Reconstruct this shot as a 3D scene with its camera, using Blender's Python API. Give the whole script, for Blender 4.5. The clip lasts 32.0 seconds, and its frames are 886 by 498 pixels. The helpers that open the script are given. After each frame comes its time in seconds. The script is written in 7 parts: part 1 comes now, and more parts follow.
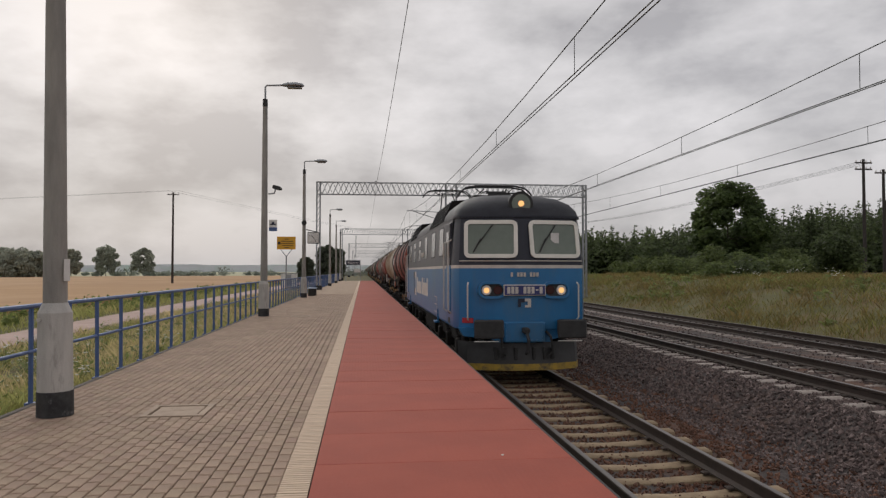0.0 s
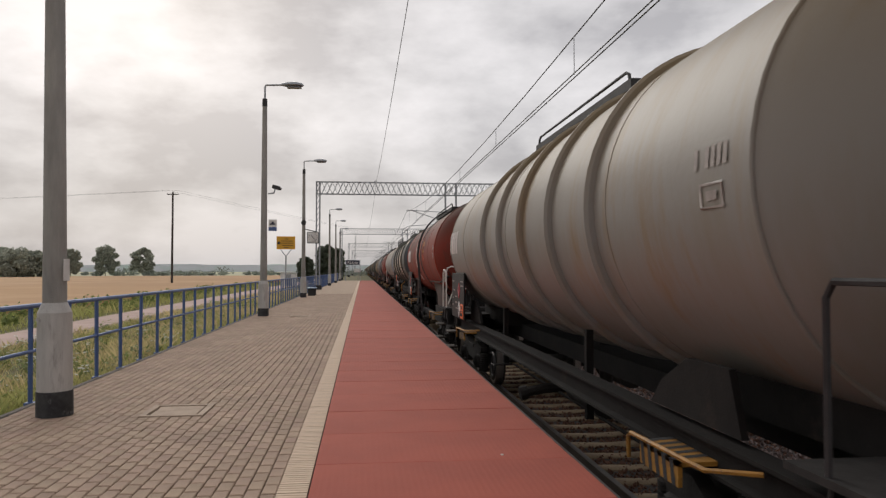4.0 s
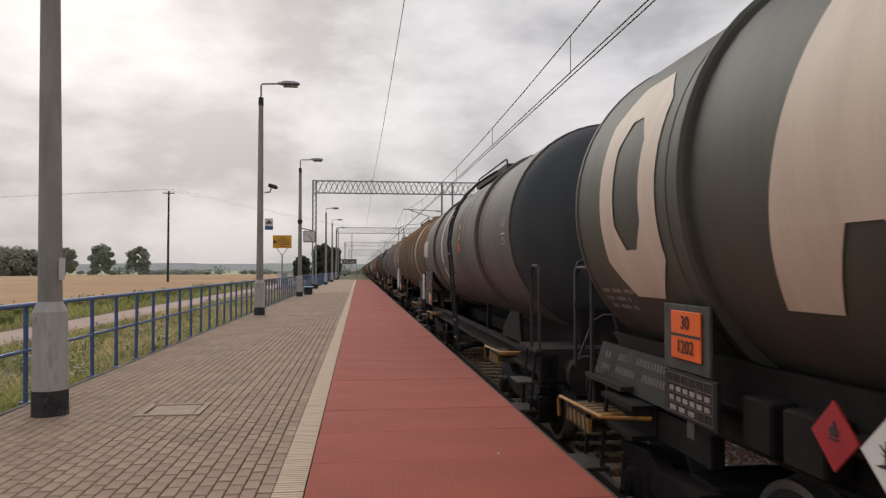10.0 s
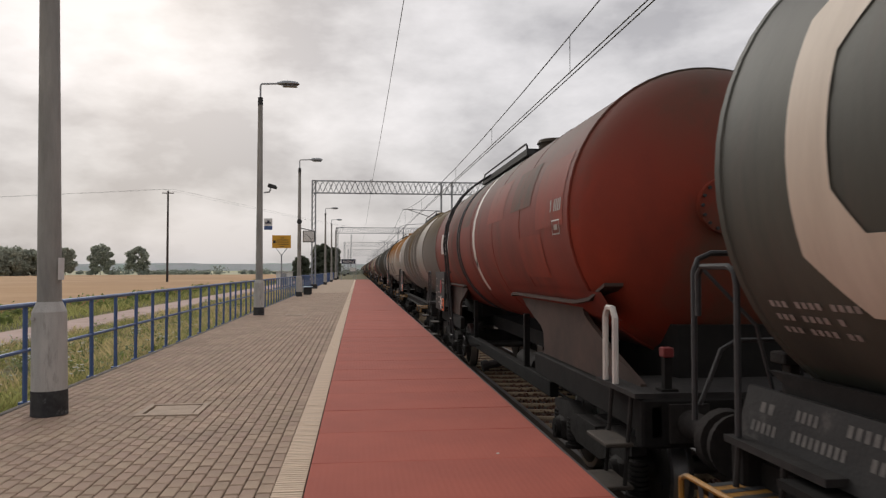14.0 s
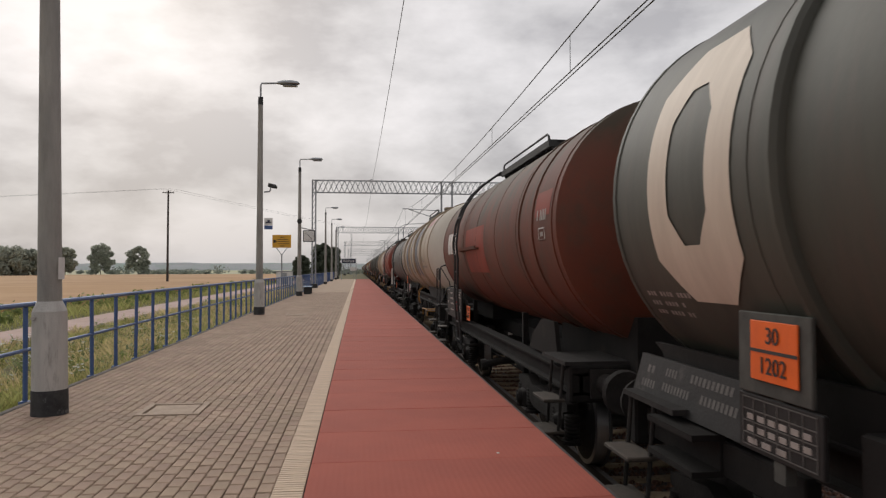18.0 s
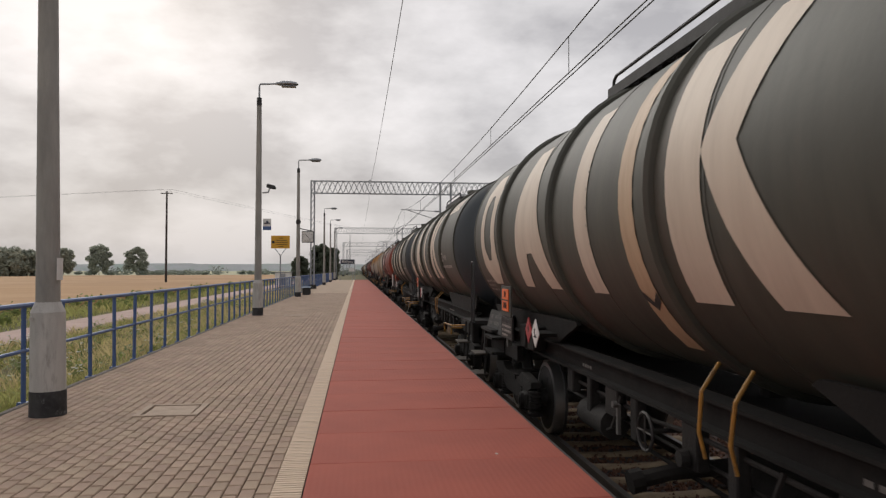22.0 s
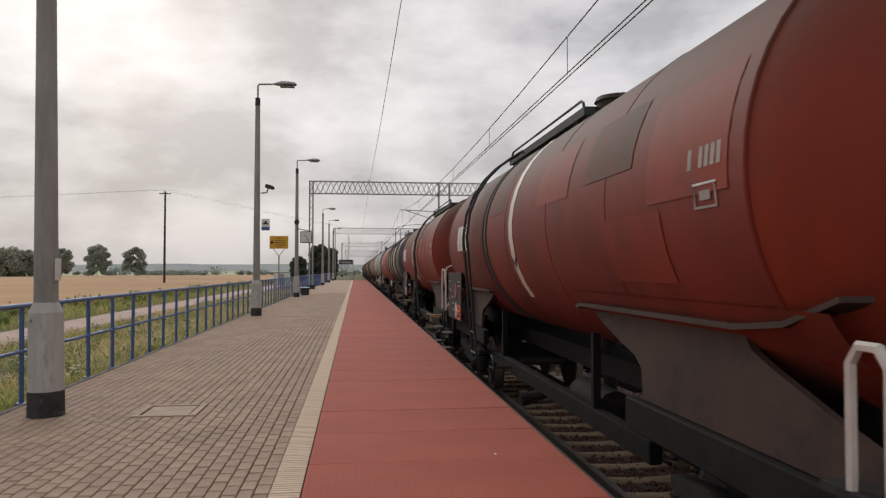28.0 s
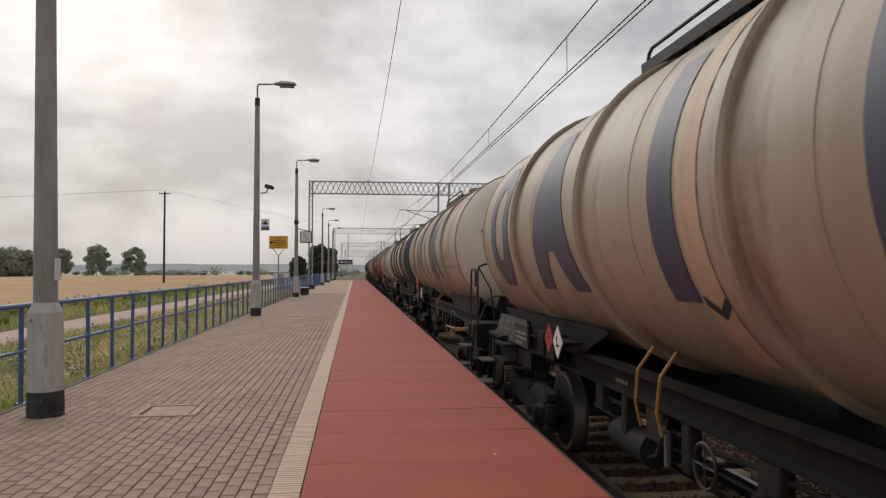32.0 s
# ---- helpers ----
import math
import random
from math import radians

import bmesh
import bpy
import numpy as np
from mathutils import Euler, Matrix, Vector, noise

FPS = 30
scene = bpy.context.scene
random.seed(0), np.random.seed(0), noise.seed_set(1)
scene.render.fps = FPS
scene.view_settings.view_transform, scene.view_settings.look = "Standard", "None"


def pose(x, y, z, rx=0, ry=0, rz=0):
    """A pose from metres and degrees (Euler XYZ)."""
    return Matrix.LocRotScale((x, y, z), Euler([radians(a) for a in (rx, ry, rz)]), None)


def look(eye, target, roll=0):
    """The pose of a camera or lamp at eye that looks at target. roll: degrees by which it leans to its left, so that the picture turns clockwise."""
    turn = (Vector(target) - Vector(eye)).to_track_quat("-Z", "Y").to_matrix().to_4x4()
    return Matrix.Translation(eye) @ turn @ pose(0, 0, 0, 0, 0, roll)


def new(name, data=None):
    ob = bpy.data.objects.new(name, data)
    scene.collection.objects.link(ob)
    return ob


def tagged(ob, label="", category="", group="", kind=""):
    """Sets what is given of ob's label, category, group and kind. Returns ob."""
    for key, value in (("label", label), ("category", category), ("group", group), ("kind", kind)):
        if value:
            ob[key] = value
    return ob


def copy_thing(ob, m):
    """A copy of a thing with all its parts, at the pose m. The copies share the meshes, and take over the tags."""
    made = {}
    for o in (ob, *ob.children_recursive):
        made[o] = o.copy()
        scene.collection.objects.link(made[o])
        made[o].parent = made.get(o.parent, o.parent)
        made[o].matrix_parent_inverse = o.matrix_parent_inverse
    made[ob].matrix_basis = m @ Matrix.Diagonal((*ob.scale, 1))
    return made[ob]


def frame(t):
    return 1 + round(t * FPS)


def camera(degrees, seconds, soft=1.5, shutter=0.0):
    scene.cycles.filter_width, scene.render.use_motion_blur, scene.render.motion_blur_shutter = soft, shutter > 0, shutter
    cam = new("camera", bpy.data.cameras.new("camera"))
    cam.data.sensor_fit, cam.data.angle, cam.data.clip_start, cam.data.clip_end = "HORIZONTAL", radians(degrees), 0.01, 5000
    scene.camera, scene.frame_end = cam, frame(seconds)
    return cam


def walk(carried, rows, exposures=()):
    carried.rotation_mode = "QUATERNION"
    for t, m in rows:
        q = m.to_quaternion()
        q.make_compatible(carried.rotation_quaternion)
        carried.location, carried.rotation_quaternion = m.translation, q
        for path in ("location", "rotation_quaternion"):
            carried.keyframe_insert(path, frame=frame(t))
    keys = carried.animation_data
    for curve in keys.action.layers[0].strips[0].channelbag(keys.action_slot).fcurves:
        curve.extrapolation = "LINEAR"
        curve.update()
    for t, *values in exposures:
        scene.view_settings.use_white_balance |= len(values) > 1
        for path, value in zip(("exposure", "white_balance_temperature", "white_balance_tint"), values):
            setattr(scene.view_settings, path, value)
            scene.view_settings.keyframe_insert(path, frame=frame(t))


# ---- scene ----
# Plan: y runs along the line, x to the far side of it, z = 0 on the platform.
DEG = 63.4
V = 19.65                 # train speed, m/s, towards -y
TRACK, RAIL = 3.45, -0.80  # near track: centre and rail top
EYE = (0.0, 0.0, 1.45)
cam = camera(DEG, 32.0, soft=1.3, shutter=0.03)


def view(right, down):
    """Pose of the hand-held camera, turned by small angles in degrees."""
    yaw, up = 6.38 + right, 1.76 - down
    return pose(*EYE, 90 + up, 0, -yaw)


walk(cam, [(0.0, view(0, 0)), (3.2, view(0, 0)), (5.5, view(.14, .08)), (7.0, view(.2, .1)), (9.0, view(.28, .1)),
           (12.0, view(.35, .1)), (14.5, view(.36, .1)), (17.5, view(.34, .14)), (19.5, view(.38, .1)),
           (23.0, view(.48, .07)), (25.5, view(.56, .05)), (29.0, view(.56, .05)), (32.0, view(.59, .05))],
     exposures=[(0.0, -.22), (.6, -.2), (1.4, -.11), (3.0, -.05), (6.0, -.06), (32.0, -.07)])

# ---- sky and sun ----
world = bpy.data.worlds.new("overcast")
scene.world = world
world.use_nodes = True
wn, wl = world.node_tree.nodes, world.node_tree.links
wn.clear()
sky = wn.new("ShaderNodeTexSky")
sky.sky_type, sky.sun_disc = "NISHITA", False
sky.sun_elevation, sky.sun_rotation = radians(27), radians(-17)
sky.air_density, sky.dust_density = 1.0, 3.0
tc = wn.new("ShaderNodeTexCoord")
mp = wn.new("ShaderNodeMapping")
mp.inputs["Scale"].default_value = (1.25, 1.25, 2.7)
mp.inputs["Location"].default_value = (1.15, 0.55, 0.3)
n1 = wn.new("ShaderNodeTexNoise")
n1.inputs["Scale"].default_value, n1.inputs["Detail"].default_value = 2.7, 6
n1.inputs["Roughness"].default_value = 0.56
ramp = wn.new("ShaderNodeValToRGB")
ramp.color_ramp.elements[0].position, ramp.color_ramp.elements[0].color = 0.40, (.50, .488, .508, 1)
ramp.color_ramp.elements[1].position, ramp.color_ramp.elements[1].color = 0.62, (.86, .835, .85, 1)
middle = ramp.color_ramp.elements.new(.5)
middle.color = (.68, .664, .678, 1)
dim = wn.new("ShaderNodeMixRGB")
dim.blend_type, dim.inputs["Fac"].default_value = "MULTIPLY", 1.0
dim.inputs["Color2"].default_value = (.09, .09, .09, 1)
mix = wn.new("ShaderNodeMixRGB")
mix.inputs["Fac"].default_value = 0.93
bg = wn.new("ShaderNodeBackground")
bg.inputs["Strength"].default_value = 1.0
wo = wn.new("ShaderNodeOutputWorld")
wl.new(tc.outputs["Generated"], mp.inputs["Vector"])
wl.new(mp.outputs["Vector"], n1.inputs["Vector"])
wl.new(n1.outputs["Fac"], ramp.inputs["Fac"])
wl.new(sky.outputs["Color"], dim.inputs["Color1"])
wl.new(dim.outputs["Color"], mix.inputs["Color1"])
wl.new(ramp.outputs["Color"], mix.inputs["Color2"])
# brighter cloud round the veiled sun
dot = wn.new("ShaderNodeVectorMath")
dot.operation = "DOT_PRODUCT"
dot.inputs[1].default_value = Vector((-.30, .80, .55)).normalized()
halo = wn.new("ShaderNodeMapRange")
halo.inputs["From Min"].default_value, halo.inputs["From Max"].default_value = 0.78, 1.0
halo.inputs["To Min"].default_value, halo.inputs["To Max"].default_value = 0.98, 1.0
wl.new(tc.outputs["Generated"], dot.inputs[0])
wl.new(dot.outputs["Value"], halo.inputs["Value"])
# greyer towards the horizon, as under a closed cloud cover
sep = wn.new("ShaderNodeSeparateXYZ")
low = wn.new("ShaderNodeValToRGB")
low.color_ramp.elements[0].color = (.39, .39, .39, 1)
low.color_ramp.elements[1].color = (.53, .53, .53, 1)
for at, v in ((.10, .455), (.20, .525), (.28, .53), (.37, .47), (.55, .50)):
    low.color_ramp.elements.new(at).color = (v, v, v, 1)
lift = wn.new("ShaderNodeMath")
lift.operation, lift.inputs[1].default_value = "MULTIPLY", 2.03
both = wn.new("ShaderNodeMath")
both.operation = "MULTIPLY"
wl.new(tc.outputs["Generated"], sep.inputs[0])
wl.new(sep.outputs["Z"], low.inputs["Fac"])
wl.new(low.outputs["Color"], lift.inputs[0])
wl.new(lift.outputs[0], both.inputs[0])
wl.new(halo.outputs["Result"], both.inputs[1])
wl.new(both.outputs[0], bg.inputs["Strength"])
wl.new(mix.outputs["Color"], bg.inputs["Color"])
wl.new(bg.outputs["Background"], wo.inputs["Surface"])
sun = new("sun", bpy.data.lights.new("sun", "SUN"))
sun.data.energy, sun.data.angle, sun.data.color = 1.1, radians(35), (1.0, .96, .9)
sun.matrix_world = look((-9, 28, 20), (0, 0, 0))


# ---- materials ----
def mat(name, col, col2=None, rough=.6, metal=0, scale=3.0, bump=.15, bscale=40.0, stretch=(1, 1, 1), spot=None,
        spot_at=.6, spot_scale=1.2, vary=.0, wave=None, wave_dir="X", spec=.5, hue=0.0, top=None, thin=0.0):
    """Node material: two colours mixed by noise, an optional third in spots, grain by bump."""
    m = bpy.data.materials.new(name)
    m.use_nodes = True
    n, l = m.node_tree.nodes, m.node_tree.links
    b = n["Principled BSDF"]
    b.inputs["Roughness"].default_value, b.inputs["Metallic"].default_value = rough, metal
    b.inputs["Specular IOR Level"].default_value = spec
    t = n.new("ShaderNodeTexCoord")
    mpn = n.new("ShaderNodeMapping")
    mpn.inputs["Scale"].default_value = stretch
    l.new(t.outputs["Object"], mpn.inputs["Vector"])
    vec = mpn.outputs["Vector"]
    noi = n.new("ShaderNodeTexNoise")
    noi.inputs["Scale"].default_value, noi.inputs["Detail"].default_value = scale, 6
    noi.inputs["Roughness"].default_value = .65
    l.new(vec, noi.inputs["Vector"])
    mx = n.new("ShaderNodeMixRGB")
    c2 = col2 or tuple(c * .72 for c in col)
    mx.inputs["Color1"].default_value, mx.inputs["Color2"].default_value = (*c2, 1), (*col, 1)
    rr = n.new("ShaderNodeValToRGB")
    rr.color_ramp.elements[0].position, rr.color_ramp.elements[1].position = .32, .62
    l.new(noi.outputs["Fac"], rr.inputs["Fac"])
    l.new(rr.outputs["Color"], mx.inputs["Fac"])
    out = mx.outputs["Color"]
    if spot:
        ns = n.new("ShaderNodeTexNoise")
        ns.inputs["Scale"].default_value, ns.inputs["Detail"].default_value = spot_scale, 9
        ns.inputs["Roughness"].default_value = .7
        l.new(vec, ns.inputs["Vector"])
        rs = n.new("ShaderNodeValToRGB")
        rs.color_ramp.elements[0].position, rs.color_ramp.elements[1].position = spot_at - .07, spot_at + .09
        l.new(ns.outputs["Fac"], rs.inputs["Fac"])
        m2 = n.new("ShaderNodeMixRGB")
        m2.inputs["Color2"].default_value = (*spot, 1)
        l.new(rs.outputs["Color"], m2.inputs["Fac"])
        l.new(out, m2.inputs["Color1"])
        out = m2.outputs["Color"]
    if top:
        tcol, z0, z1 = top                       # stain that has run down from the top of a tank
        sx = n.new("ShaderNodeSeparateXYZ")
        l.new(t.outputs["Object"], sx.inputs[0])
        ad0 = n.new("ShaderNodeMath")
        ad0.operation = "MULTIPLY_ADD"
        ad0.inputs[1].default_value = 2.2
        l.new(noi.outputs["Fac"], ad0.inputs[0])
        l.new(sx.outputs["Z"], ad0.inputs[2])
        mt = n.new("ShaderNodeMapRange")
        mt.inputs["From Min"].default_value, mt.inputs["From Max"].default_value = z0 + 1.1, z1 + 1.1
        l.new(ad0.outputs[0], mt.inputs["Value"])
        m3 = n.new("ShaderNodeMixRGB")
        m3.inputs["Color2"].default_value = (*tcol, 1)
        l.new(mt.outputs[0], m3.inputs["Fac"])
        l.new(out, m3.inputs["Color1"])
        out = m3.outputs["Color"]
    if vary:
        oi = n.new("ShaderNodeObjectInfo")
        ge = n.new("ShaderNodeNewGeometry")
        ad = n.new("ShaderNodeMath")
        ad.operation = "ADD"
        l.new(oi.outputs["Random"], ad.inputs[0])
        l.new(ge.outputs["Random Per Island"], ad.inputs[1])
        fr = n.new("ShaderNodeMath")
        fr.operation = "FRACT"
        l.new(ad.outputs[0], fr.inputs[0])
        mr = n.new("ShaderNodeMapRange")
        mr.inputs["To Min"].default_value, mr.inputs["To Max"].default_value = 1 - vary, 1 + vary
        l.new(fr.outputs[0], mr.inputs["Value"])
        hv = n.new("ShaderNodeHueSaturation")
        l.new(mr.outputs[0], hv.inputs["Value"])
        if hue:
            hs = n.new("ShaderNodeMath")
            hs.operation = "PINGPONG"
            hs.inputs[1].default_value = .27
            l.new(fr.outputs[0], hs.inputs[0])
            hm = n.new("ShaderNodeMapRange")
            hm.inputs["From Max"].default_value = .27
            hm.inputs["To Min"].default_value, hm.inputs["To Max"].default_value = .5 - hue, .5 + hue
            l.new(hs.outputs[0], hm.inputs["Value"])
            l.new(hm.outputs[0], hv.inputs["Hue"])
        l.new(out, hv.inputs["Color"])
        out = hv.outputs["Color"]
    l.new(out, b.inputs["Base Color"])
    if bump:
        nb = n.new("ShaderNodeTexNoise")
        nb.inputs["Scale"].default_value, nb.inputs["Detail"].default_value = bscale, 4
        l.new(t.outputs["Object"], nb.inputs["Vector"])
        bp = n.new("ShaderNodeBump")
        bp.inputs["Strength"].default_value, bp.inputs["Distance"].default_value = bump, .02
        l.new(nb.outputs["Fac"], bp.inputs["Height"])
        if wave:
            wv = n.new("ShaderNodeTexWave")
            wv.bands_direction = wave_dir
            wv.inputs["Scale"].default_value = wave
            l.new(t.outputs["Object"], wv.inputs["Vector"])
            b2 = n.new("ShaderNodeBump")
            b2.inputs["Strength"].default_value, b2.inputs["Distance"].default_value = .5, .0016
            l.new(wv.outputs["Fac"], b2.inputs["Height"])
            l.new(bp.outputs["Normal"], b2.inputs["Normal"])
            l.new(b2.outputs["Normal"], b.inputs["Normal"])
        else:
            l.new(bp.outputs["Normal"], b.inputs["Normal"])
    if thin:                                     # leaf or blade that lets light through
        tl = n.new("ShaderNodeBsdfTranslucent")
        l.new(out, tl.inputs["Color"])
        ms = n.new("ShaderNodeMixShader")
        ms.inputs["Fac"].default_value = thin
        l.new(b.outputs[0], ms.inputs[1])
        l.new(tl.outputs[0], ms.inputs[2])
        l.new(ms.outputs[0], n["Material Output"].inputs["Surface"])
    return m


def glow(name, col, strength):
    m = bpy.data.materials.new(name)
    m.use_nodes = True
    b = m.node_tree.nodes["Principled BSDF"]
    b.inputs["Base Color"].default_value = (*col, 1)
    b.inputs["Emission Color"].default_value, b.inputs["Emission Strength"].default_value = (*col, 1), strength
    return m


DOWN = (1.0, 2.2, .35)     # streaks that run down a side
paver_m = mat("concrete_paver", (.405, .288, .208), (.315, .228, .166), .88, scale=1.1, bump=.5, bscale=110, vary=.09, hue=.008)
kerb_m = mat("stained_kerb_concrete", (.17, .145, .12), (.10, .09, .075), .9, scale=4, bump=.3)
cover_m = mat("worn_cover_concrete", (.45, .345, .26), (.34, .26, .195), .9, scale=5, bump=.5, bscale=60)
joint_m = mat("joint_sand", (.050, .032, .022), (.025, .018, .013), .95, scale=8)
tactile_m = mat("pale_tactile_concrete", (.65, .50, .365), (.54, .41, .30), .8, scale=2, bump=.25, vary=.06)
red_m = mat("red_composite_slab", (.365, .078, .047), (.305, .064, .040), .85, scale=.9, bump=.2, bscale=60, vary=.06, wave=7.0)
concrete_m = mat("weathered_concrete", (.33, .315, .285), (.215, .205, .19), .85, scale=2.5, bump=.3, bscale=50, stretch=(2, 2, .4))
concrete_pale_m = mat("worn_pole_sleeve", (.50, .48, .45), (.38, .365, .34), .75, scale=3, bump=.25, bscale=60, stretch=(2, 2, .4), spot=(.24, .22, .20), spot_at=.63, spot_scale=4)
tar_m = mat("black_bitumen", (.018, .018, .02), (.05, .05, .05), .7, scale=7, spot=(.2, .2, .2), spot_at=.66, spot_scale=9)
blue_m = mat("blue_paint", (.07, .125, .285), (.05, .095, .22), .5, scale=5, bump=.05, spot=(.12, .12, .16), spot_at=.72, spot_scale=5)
near_far_leaf_m = mat("shaded_bushy_leaf", (.14, .16, .11), (.085, .10, .065), .7, scale=.3, bump=0, thin=.45, vary=.35)
steel_m = mat("galvanised_steel", (.36, .37, .38), (.25, .26, .27), .5, .6, scale=6, bump=.05)
dark_m = mat("dark_grey_iron", (.035, .034, .034), (.02, .02, .02), .7, scale=6)
ballast_m = mat("ballast_bed", (.075, .06, .055), (.035, .028, .027), .95, scale=14, bump=1.0, bscale=26, spot=(.12, .06, .038), spot_at=.55, spot_scale=.7)
stone_m = mat("ballast_stone", (.165, .125, .115), (.08, .058, .053), .9, scale=9, bump=.4, bscale=60, vary=.6)
rust_stone_m = mat("rusty_ballast_stone", (.165, .08, .05), (.085, .043, .03), .95, scale=9, bump=.4, bscale=60, vary=.4)
sleeper_m = mat("concrete_sleeper", (.32, .24, .15), (.20, .14, .085), .9, scale=4, bump=.4, bscale=30, vary=.12)
sleeper_pale_m = mat("pale_concrete_sleeper", (.36, .31, .28), (.27, .23, .2), .9, scale=4, bump=.3, vary=.1)
rail_m = mat("rusty_rail", (.055, .038, .03), (.035, .025, .02), .75, .2, scale=5)
head_m = mat("worn_rail_head", (.20, .185, .175), (.14, .125, .115), .45, .8, scale=3, stretch=(1, .1, 1))
grass_m = mat("grass_ground", (.125, .115, .045), (.075, .082, .03), .95, scale=.8, bump=.8, bscale=9, spot=(.15, .11, .05), spot_at=.54, spot_scale=.35)
verge_m = mat("pale_verge_blade", (.36, .38, .13), (.48, .42, .18), .8, scale=.45, bump=0, thin=.45, vary=.3)
verge_dry_m = mat("pale_dry_verge_blade", (.64, .52, .29), (.52, .44, .21), .85, scale=.5, bump=0, thin=.45, vary=.25)
blade_m = mat("grass_blade", (.19, .20, .058), (.29, .23, .09), .8, scale=.35, bump=0, thin=.45, vary=.35)
dry_m = mat("dry_grass_blade", (.29, .21, .085), (.185, .16, .06), .85, scale=.4, bump=0, thin=.45, vary=.3)
weed_m = mat("weed_leaf", (.16, .21, .06), (.24, .26, .085), .7, scale=1, bump=0, thin=.45, vary=.35)
flower_m = mat("white_flower", (.7, .7, .62), (.55, .55, .45), .7, bump=0)
wheat_m = mat("wheat_field", (.42, .25, .115), (.35, .20, .092), .95, scale=.05, bump=.5, bscale=3, spot=(.47, .30, .16), spot_at=.55, spot_scale=.025)
dirt_m = mat("dirt_track", (.48, .35, .30), (.38, .275, .23), .95, scale=.7, bump=.5, bscale=12)
bark_m = mat("tree_bark", (.07, .055, .04), (.04, .03, .022), .95, scale=6, bump=.6, bscale=20)
bush_m = mat("shrub_leaf", (.15, .19, .055), (.085, .115, .035), .65, scale=.35, bump=0, thin=.45, vary=.4)
leaf_m = mat("tree_leaf", (.115, .16, .045), (.055, .088, .028), .6, scale=.25, bump=0, thin=.45, vary=.45)
dark_leaf_m = mat("dark_tree_leaf", (.105, .14, .048), (.06, .085, .032), .65, scale=.2, bump=0, thin=.45, vary=.45)
# far tree leaves paled so their base colour carries the haze
far_leaf_m = mat("haze_paled_leaf", (.42, .44, .36), (.32, .34, .275), .8, scale=.1, bump=0, thin=.45, vary=.3)
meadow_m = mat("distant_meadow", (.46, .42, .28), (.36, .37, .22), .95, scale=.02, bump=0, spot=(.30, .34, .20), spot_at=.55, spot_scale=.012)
# hills and hedge: distance haze is mixed into these colours
hill_m = mat("haze_tinted_hill", (.80, .83, .87), (.72, .75, .78), 1, scale=.035, bump=0, spot=(.60, .73, .68), spot_at=.55, spot_scale=.02)
hedge_m = mat("haze_paled_hedge_leaf", (.30, .33, .28), (.22, .25, .21), .9, scale=.05, bump=0, thin=.45, vary=.25)
wood_m = mat("tarred_wood", (.06, .05, .045), (.035, .03, .027), .9, scale=5, stretch=(3, 3, .3))
wire_m = mat("copper_wire", (.06, .065, .065), (.04, .045, .045), .5, .7, bump=0)
white_m = mat("white_paint", (.72, .71, .68), (.58, .56, .53), .5, scale=4, bump=.05)
yellow_m = mat("yellow_sheet", (.68, .36, .025), (.60, .30, .02), .5, scale=2, bump=.03)
orange_m = mat("orange_plate", (.85, .135, .006), (.70, .11, .006), .5, scale=4, bump=.03)
red_sign_m = mat("red_label", (.42, .022, .03), (.30, .018, .022), .5, bump=.03)
navy_m = mat("navy_sheet", (.02, .025, .05), (.015, .018, .035), .4, bump=.03)
glass_m = mat("dark_glass", (.02, .025, .025), (.015, .02, .02), .08, bump=0)
lamp_glass_m = mat("lamp_cover", (.30, .31, .32), (.24, .25, .26), .25, bump=0)


